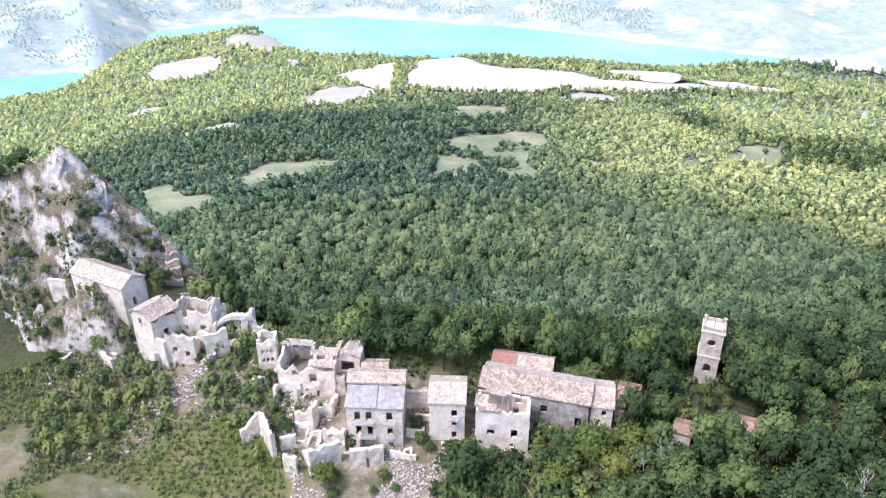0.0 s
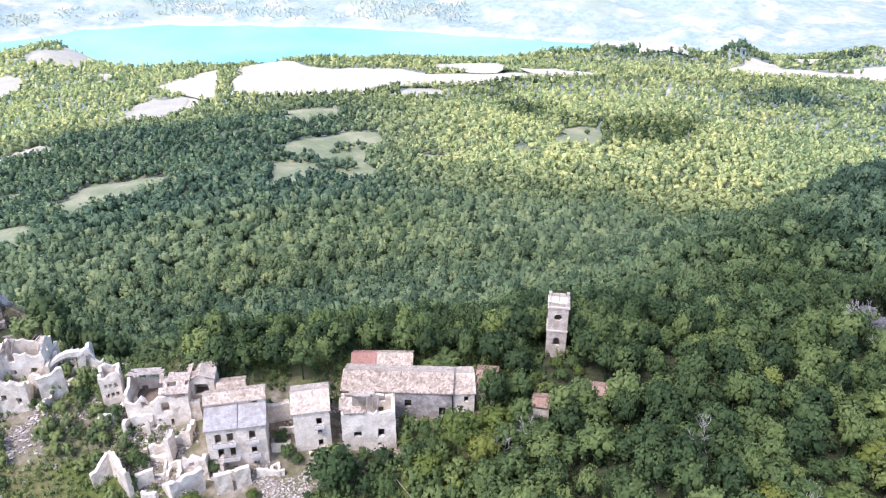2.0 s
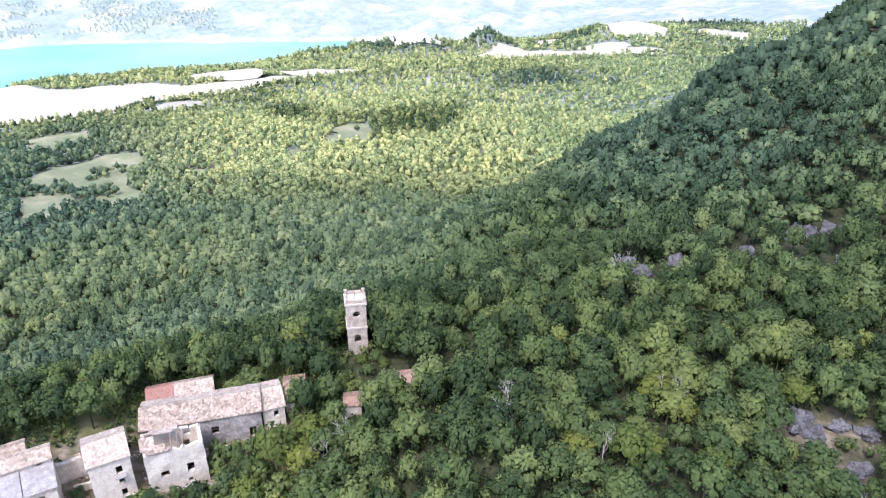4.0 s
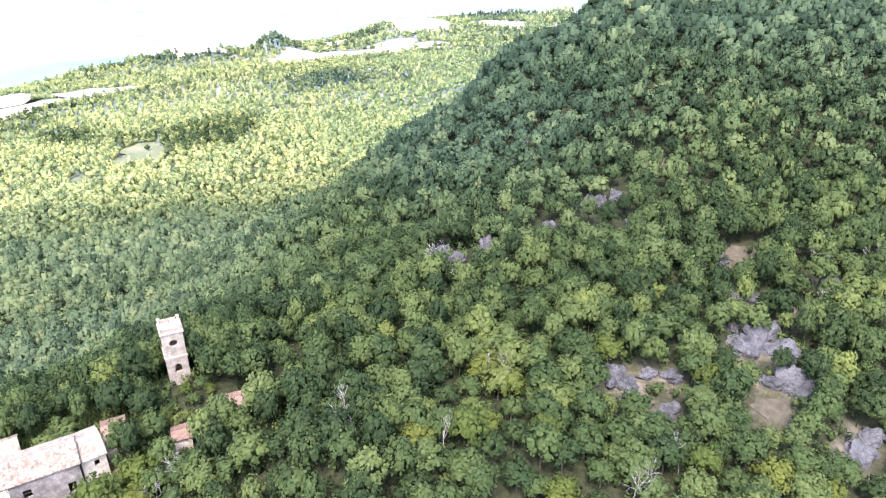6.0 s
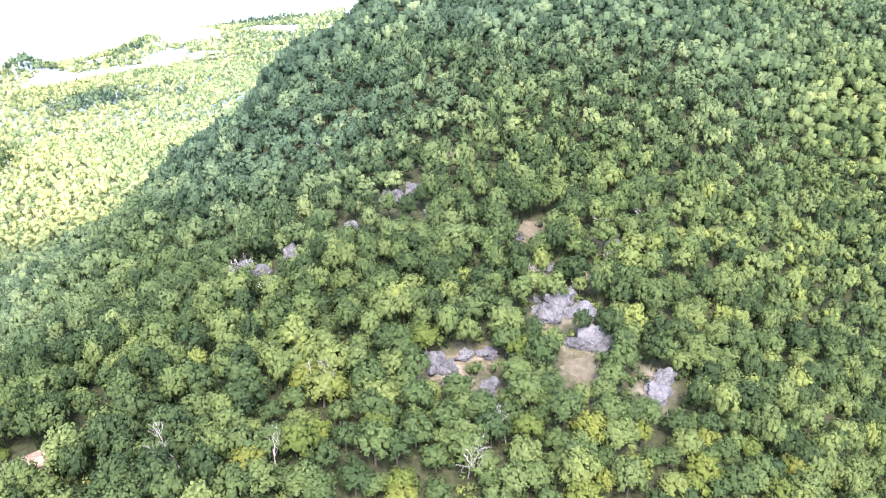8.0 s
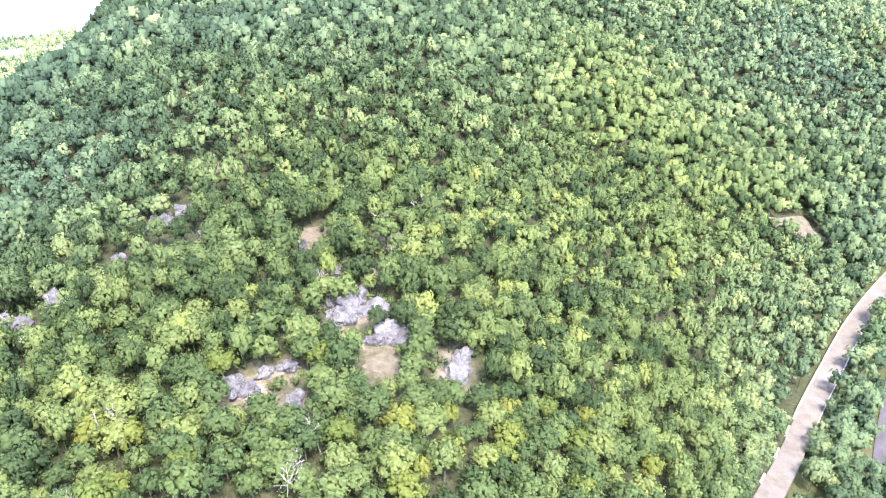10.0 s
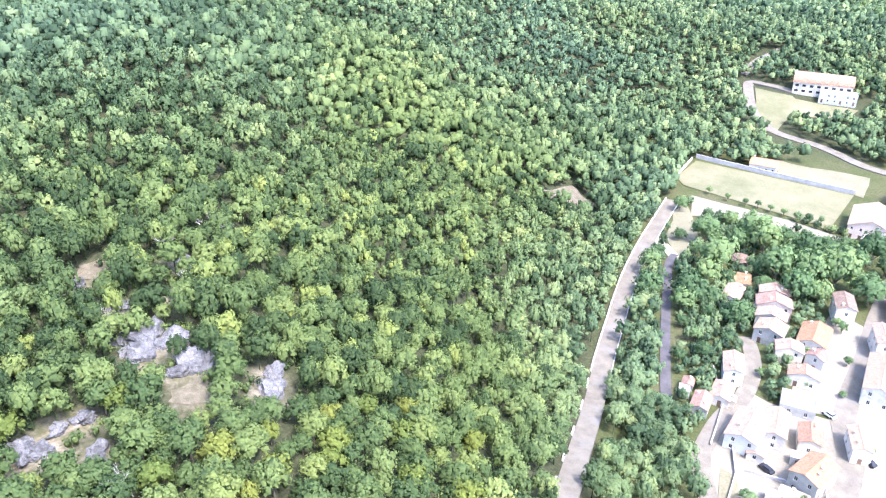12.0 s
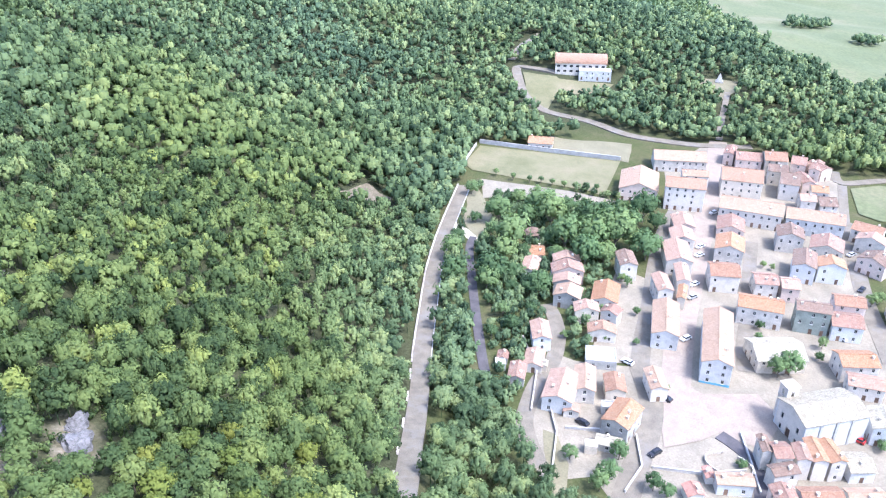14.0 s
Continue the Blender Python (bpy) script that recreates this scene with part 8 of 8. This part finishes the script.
def stand_tint(x, y):
    """Per tree: its own tone, how far it turns to cool greens (some for cloud shade) or to pale sunlit ones."""
    d = np.hypot(x, y)
    az = np.degrees(np.arctan2(x, y))
    az = np.where(az < -110, az + 360, az)
    jit = rng.normal(size=len(x))
    t = 0.42 + 0.14 * wobble(x, y, 38, 21) + 0.10 * wobble(x, y, 140, 22) + jit * 0.26

    def ramp(v, a, b):
        return np.clip((v - a) / (b - a), 0, 1)
    # belt, valley and rim woods darkened by colour to stand for cloud shade
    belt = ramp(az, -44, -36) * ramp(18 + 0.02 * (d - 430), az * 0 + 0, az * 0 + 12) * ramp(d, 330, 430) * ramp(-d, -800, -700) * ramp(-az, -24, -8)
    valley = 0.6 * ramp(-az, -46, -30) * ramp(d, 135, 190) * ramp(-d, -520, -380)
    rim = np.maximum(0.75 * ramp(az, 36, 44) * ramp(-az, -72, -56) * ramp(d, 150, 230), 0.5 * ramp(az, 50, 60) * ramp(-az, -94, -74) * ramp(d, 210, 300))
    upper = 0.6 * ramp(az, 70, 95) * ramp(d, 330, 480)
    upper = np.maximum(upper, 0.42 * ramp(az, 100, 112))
    cool_tone = np.clip(np.maximum.reduce([belt, valley, rim, upper]) + 0.25 * wobble(x, y, 60, 26) + 0.1 * jit, 0, 1)
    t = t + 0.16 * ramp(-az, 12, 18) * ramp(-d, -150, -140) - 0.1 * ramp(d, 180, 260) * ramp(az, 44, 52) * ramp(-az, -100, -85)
    # rim and near wood tinted down, as under cloud shade
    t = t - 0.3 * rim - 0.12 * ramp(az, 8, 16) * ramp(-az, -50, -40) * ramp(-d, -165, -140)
    cool_tone = cool_tone * (np.maximum.reduce([belt, valley, rim, upper]) > 0.03)
    # sun on streaks and slopes between cloud shadows, put into paler leaf colour
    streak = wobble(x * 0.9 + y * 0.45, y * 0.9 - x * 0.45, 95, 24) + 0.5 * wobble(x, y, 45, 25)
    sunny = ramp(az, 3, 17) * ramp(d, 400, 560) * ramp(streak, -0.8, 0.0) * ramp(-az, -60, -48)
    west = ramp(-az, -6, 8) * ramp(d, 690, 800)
    slope = 0.12 * ramp(-az, 6, 12) * ramp(-d, -150, -140)
    glen = (1 - belt) * 0.12 * ramp(-az, -40, -25) * ramp(d, 150, 300) * (d < 560)
    # far trees also paled by distance, haze put into their colour
    sun_pale = np.clip(np.maximum.reduce([sunny, west, slope, glen, 0.7 * ramp(d, 800, 950) * (az < 60)]) + 0.2 * jit * (d > 500) * (az < 60) * (1 - belt), 0, 1)
    for a, r, wide, deep in ((26.6, 1225, 3.6, 75), (34.2, 1320, 1.9, 75), (50.0, 1780, 4.0, 110), (40.5, 1420, 1.6, 60), (-12.6, 1490, 1.8, 60), (38.0, 905, 3.4, 60), (30, 1205, 2.6, 30)):
        grove = np.clip(1.6 - 1.3 * np.hypot((az - a) / wide, (d - r) / deep) + 0.25 * wobble(x, y, 60, 27), 0, 1)
        cool_tone, sun_pale = np.maximum(cool_tone, 0.9 * grove), sun_pale * (1 - grove)
    return np.clip(t, 0.02, 0.99), cool_tone, sun_pale


def woods(name, points, templates, size, label, material=None, sink=0.3):
    x, y, z = points
    vs, qs, ts, os, es, ns, n = [], [], [], [], [], [], 0
    kind = rng.integers(0, len(templates), len(x))
    tint, cool_tone, sun_pale = stand_tint(x, y)
    for k, (V, Q, off, N) in enumerate(templates):
        sel = np.nonzero(kind == k)[0]
        if not len(sel):
            continue
        m = len(sel)
        a = rng.uniform(0, 6.283, m)
        s = size * rng.uniform(0.65, 1.3, m)
        h = size * rng.uniform(0.85, 1.75, m)
        c, sn = np.cos(a), np.sin(a)
        P = np.empty((m, len(V), 3), np.float32)
        P[:, :, 0] = (V[None, :, 0] * c[:, None] - V[None, :, 1] * sn[:, None]) * s[:, None] + x[sel, None]
        P[:, :, 1] = (V[None, :, 0] * sn[:, None] + V[None, :, 1] * c[:, None]) * s[:, None] + y[sel, None]
        P[:, :, 2] = V[None, :, 2] * h[:, None] + z[sel, None] - sink
        vs.append(P.reshape(-1, 3))
        P = np.empty((m, len(V), 3), np.float32)
        P[:, :, 0] = N[None, :, 0] * c[:, None] - N[None, :, 1] * sn[:, None]
        P[:, :, 1] = N[None, :, 0] * sn[:, None] + N[None, :, 1] * c[:, None]
        P[:, :, 2] = N[None, :, 2]
        ns.append(P.reshape(-1, 3))
        qs.append((Q[None] + (np.arange(m) * len(V))[:, None, None] + n).reshape(-1, 4))
        ts.append(np.clip(tint[sel][:, None] + off[None, :], 0.0, 1.0).ravel())
        os.append(np.repeat(cool_tone[sel], len(V)))
        es.append(np.repeat(sun_pale[sel], len(V)))
        n += m * len(V)
    if not vs:
        return
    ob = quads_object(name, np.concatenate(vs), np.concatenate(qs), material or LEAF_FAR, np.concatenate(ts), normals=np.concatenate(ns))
    for stand_tone, v in (("cool_tone", os), ("sun_pale", es)):
        ob.data.attributes.new(stand_tone, "FLOAT", "POINT").data.foreach_set("value", np.concatenate(v).astype(np.float32))
    return tagged(ob, label, "woodland", kind="stuff")


SIZE = 2.95


def scrub(name, az0, az1, d0, d1, spacing, cut, size, label):
    x, y, z = scatter(az0, az1, d0, d1, spacing, near=0.6)
    z = np.array([max(h, crag_height(px, py)) if px < -40 and py > 85 and math.hypot(px, py) > 122 else h for px, py, h in zip(x, y, z)])
    ok = (wobble(x, y, 17, 41) + 0.5 * wobble(x, y, 6, 42) > cut) & (dry_ground(x, y) < 0.35 + 0.3 * wobble(x, y, 4, 43))
    woods(name, (x[ok], y[ok], z[ok]), T_LOW if size < 1.2 else T_MID, size, label, sink=size * 0.65)


near_x, near_y, near_z = scatter(17, 132, 72, 185, 4.8)
near_d, near_a = np.hypot(near_x, near_y), np.degrees(np.arctan2(near_x, near_y))
single = (near_d < 122) & (near_d > 78) & (near_a > 44) & (near_a < 103)
single &= np.cumsum(single) <= 190
for x, y, z in zip(near_x[single], near_y[single], near_z[single]):
    tree(float(x), float(y), SIZE * float(rng.uniform(0.75, 1.3)), "broadleaf tree in the dense hillside wood", "hillside trees", z=float(z), leaves=_limes if rng.uniform() < 0.16 else None)
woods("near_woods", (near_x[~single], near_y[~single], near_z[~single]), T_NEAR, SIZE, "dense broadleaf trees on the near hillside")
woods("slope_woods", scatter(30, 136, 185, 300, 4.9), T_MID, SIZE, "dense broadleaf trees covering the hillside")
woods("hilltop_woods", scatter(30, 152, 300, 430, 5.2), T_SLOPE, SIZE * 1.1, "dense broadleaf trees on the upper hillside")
woods("ridge_woods", scatter(-9, 30, 114, 140, 4.6), T_NEAR, SIZE * 0.95, "leafy trees on the back slope of the ridge")
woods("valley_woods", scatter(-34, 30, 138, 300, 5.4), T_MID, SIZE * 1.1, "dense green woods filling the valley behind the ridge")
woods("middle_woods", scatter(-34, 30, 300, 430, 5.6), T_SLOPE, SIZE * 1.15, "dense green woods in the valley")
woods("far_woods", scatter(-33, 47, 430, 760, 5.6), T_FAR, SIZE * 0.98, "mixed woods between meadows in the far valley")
woods("outer_woods", scatter(-33, 57, 760, 1200, 7.4), T_TINY, SIZE * 1.0, "sunlit pale woods round the far stubble fields")
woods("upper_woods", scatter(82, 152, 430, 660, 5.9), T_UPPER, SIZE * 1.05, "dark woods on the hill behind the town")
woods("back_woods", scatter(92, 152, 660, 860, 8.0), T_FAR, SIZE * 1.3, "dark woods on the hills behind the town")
woods("distant_woods", scatter(-33, 56, 1200, 1780, 11.5), T_TINY, SIZE * 1.4, "sunlit pale distant woods on the hills before the lake")
mx, my, mz = scatter(-33, 30, 380, 740, 5.0, free_only=False)
ok = np.zeros(len(mx), bool)
for outline in MEADOWS:
    ok |= inside(mx, my, outline)
ok &= wobble(mx, my, 24, 81) + 0.4 * wobble(mx, my, 9, 82) > 0.62
woods("meadow_trees", (mx[ok], my[ok], mz[ok]), T_SLOPE, SIZE * 0.85, "clumps of trees standing in the meadows")
tx, ty, tz = scatter(136, 148, 640, 800, 4.6, free_only=False)
ok = (((tx - 475.8) / 17) ** 2 + ((ty + 565.8) / 22) ** 2 < 1) | (((tx - 409.4) / 9) ** 2 + ((ty + 560.2) / 14) ** 2 < 1)
woods("meadow_thicket", (tx[ok], ty[ok], tz[ok] + 2.5), T_SLOPE, SIZE * 0.9, "dark thickets standing in the wide meadow")
sx, sy, sz = scatter(-33, 15, 1900, 2620, 13.0)
ok = (wobble(sx, sy, 110, 71) + 0.9 * wobble(sx, sy, 40, 72) > 0.1) & (sz > LAKE_Z + 14)
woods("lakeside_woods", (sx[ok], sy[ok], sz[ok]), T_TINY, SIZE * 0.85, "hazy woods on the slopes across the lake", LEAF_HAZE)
scrub("wood_undergrowth", 22, 102, 80, 172, 2.5, -0.5, 1.0, "undergrowth between the trees of the near wood")
scrub("church_bushes", 9, 24, 97, 110, 2.6, -0.9, 1.4, "bushes along the church wall")
CLEARINGS.pop()
scrub("slope_scrub", -42, -16, 78, 140, 1.0, -0.85, 0.5, "green scrub on the open slope below the ruins")
scrub("slope_bushes", -42, -15, 78, 138, 3.3, 0.05, 1.45, "bushes on the open slope below the ruins")
scrub("ridge_bushes", -1, 22, 78, 98, 3.0, -0.75, 1.75, "bushes and young trees in front of the ruins")
scrub("ridge_scrub", 1, 24, 80, 132, 1.4, -0.6, 0.75, "scrub growing in front of the ruins")
scrub("ruin_scrub", -17, 1, 84, 132, 1.4, 0.05, 0.65, "scrub growing among the ruins")
# scrub and turf tussocks on the ledges of the crag
gx, gy, gz = CX[::2, ::3].ravel(), CY[::2, ::3].ravel(), CH[::2, ::3].ravel()
ga, gd = np.degrees(np.arctan2(gx, gy)), np.hypot(gx, gy)
slack = np.interp(ga, (-44, -36, -31.6, -28, -25, -23, -20), (184, 182, 178, 173, 168, 163, 156)) - gd
lush = 0.95 * np.exp(-((slack - 20) / 14) ** 2) * (ga > -30) + 0.25 * (ga < -32) - 0.55 * (slack < 4)
ok = (wobble(gx, gy, 7, 73) + 0.5 * wobble(gx, gy, 3, 74) + lush > np.where(ga > -30, 0.15, 0.3)) & (slack > -14) & (gz > ground(gx, gy) - 0.5) & (rng.uniform(size=len(gx)) < 0.75)
for outline in CLEARINGS:
    ok &= ~inside(gx, gy, outline)
woods("crag_scrub", (gx[ok], gy[ok], gz[ok]), T_LOW, 0.75, "scrub on the grassy ledges of the crag", sink=0.5)
CLEARINGS.remove(TOWN)
scrub("garden_scrub", 112, 129, 165, 330, 3.6, -0.7, 1.9, "hedges and garden bushes at the edge of the town")


def stones(name, count, spots, label):
    """Loose rubble strewn about: small broken blocks."""
    bv, bq = ball_quads(1)
    vs, qs = [], []
    n = 0
    for az0, az1, d0, d1, share, big in spots:
        k = int(count * share)
        a, d = np.radians(rng.uniform(az0, az1, k * 2)), rng.uniform(d0, d1, k * 2)
        x, y = d * np.sin(a), d * np.cos(a)
        ok = (wobble(x, y, 9, 51) + 0.6 * wobble(x, y, 3, 52) > 0.05)
        x, y = x[ok][:k], y[ok][:k]
        z = ground(x, y)
        s = big * rng.uniform(0.25, 1.0, len(x)) ** 1.8
        for px, py, pz, ps in zip(x, y, z, s):
            v = bv * rng.uniform(0.55, 1.15, bv.shape) * ps * np.array((rng.uniform(0.8, 1.5), rng.uniform(0.7, 1.1), rng.uniform(0.5, 0.9)))
            c, t = math.cos(px * 7), math.sin(px * 7)
            v = np.c_[v[:, 0] * c - v[:, 1] * t + px, v[:, 0] * t + v[:, 1] * c + py, v[:, 2] + pz + ps * 0.2]
            vs.append(v)
            qs.append(bq + n)
            n += len(bv)
    tagged(quads_object(name, np.concatenate(vs), np.concatenate(qs), RUBBLE), label, "rubble", kind="stuff")


def rubble_material():
    m, nt, b = nodes_of("loose_limestone")
    geo = nt.nodes.new("ShaderNodeNewGeometry")
    col = ramp_node(nt, geo.outputs["Random Per Island"], [(0.0, (0.24, 0.20, 0.16)), (0.5, (0.45, 0.39, 0.33)), (1.0, (0.66, 0.60, 0.53))]).outputs[0]
    n2 = noise_node(nt, 5, 4, 0.7, object_coords(nt))
    nt.links.new(mix_node(nt, 0.7, col, ramp_node(nt, n2.outputs[0], [(0.25, (0.6, 0.6, 0.6)), (0.75, (1.2, 1.2, 1.2))]).outputs[0], "MULTIPLY"), b.inputs["Base Color"])
    b.inputs["Roughness"].default_value = 0.95
    return m


RUBBLE = rubble_material()
stones("rubble", 11000, [(-17, -3, 90, 122, 0.52, 0.36), (-9, 1, 84, 97, 0.14, 0.3), (-27, -14, 118, 142, 0.22, 0.5), (-3, 9, 92, 108, 0.1, 0.4), (-34, -20, 112, 138, 0.06, 0.55)], "loose stone rubble from fallen walls")


def dead_tree(x, y, size, seed):
    """A bare, bleached tree: trunk, limbs and twigs."""
    r = random.Random(seed)
    bm = bmesh.new()

    def limb(p, d, ln, rad, depth):
        q = p + d * ln
        s1 = d.orthogonal().normalized()
        s2 = d.cross(s1)
        a, b = [[bm.verts.new(c + (s1 * math.cos(2.1 * j) + s2 * math.sin(2.1 * j)) * w) for j in range(3)] for c, w in ((p, rad), (q, rad * 0.6))]
        for j in range(3):
            bm.faces.new((a[j], a[(j + 1) % 3], b[(j + 1) % 3], b[j]))
        if depth:
            for _ in range(3):
                limb(q, (d + Vector((r.uniform(-0.8, 0.8), r.uniform(-0.8, 0.8), r.uniform(-0.3, 0.5)))).normalized(), ln * r.uniform(0.55, 0.8), rad * 0.6, depth - 1)
    limb(Vector((0, 0, -0.5)), Vector((r.uniform(-0.2, 0.2), r.uniform(-0.2, 0.2), 1)).normalized(), size * 0.55, 0.14, 4)
    ob = bm_object("dead_tree", bm, DEADWOOD)
    ob.matrix_basis = pose(x, y, float(ground(x, y)))
    tagged(ob, "bare bleached dead tree among the green crowns", "tree", group="dead trees")


dead_tree(137.3, 48.7, 4.8, 0)
dead_tree(167.2, 40.5, 5.3, 1)
dead_tree(178.1, 31.8, 5.8, 2)
dead_tree(153.0, 35.2, 4.8, 3)
dead_tree(106.6, 95.7, 5.3, 4)
dead_tree(109.6, 104.4, 5.8, 5)
dead_tree(66.1, 62.4, 4.8, 6)
dead_tree(81.6, 37.0, 5.3, 7)
dead_tree(57.9, 73.4, 5.8, 8)
dead_tree(85.9, 68.7, 4.8, 9)
dead_tree(82.5, 37.2, 5.3, 10)
dead_tree(85.4, 67.1, 5.8, 11)
dead_tree(31.1, 89.7, 4.8, 12)
dead_tree(36.6, 88.8, 5.3, 13)
dead_tree(91.6, 34.5, 5.8, 14)
dead_tree(176.5, 30.5, 4.8, 15)
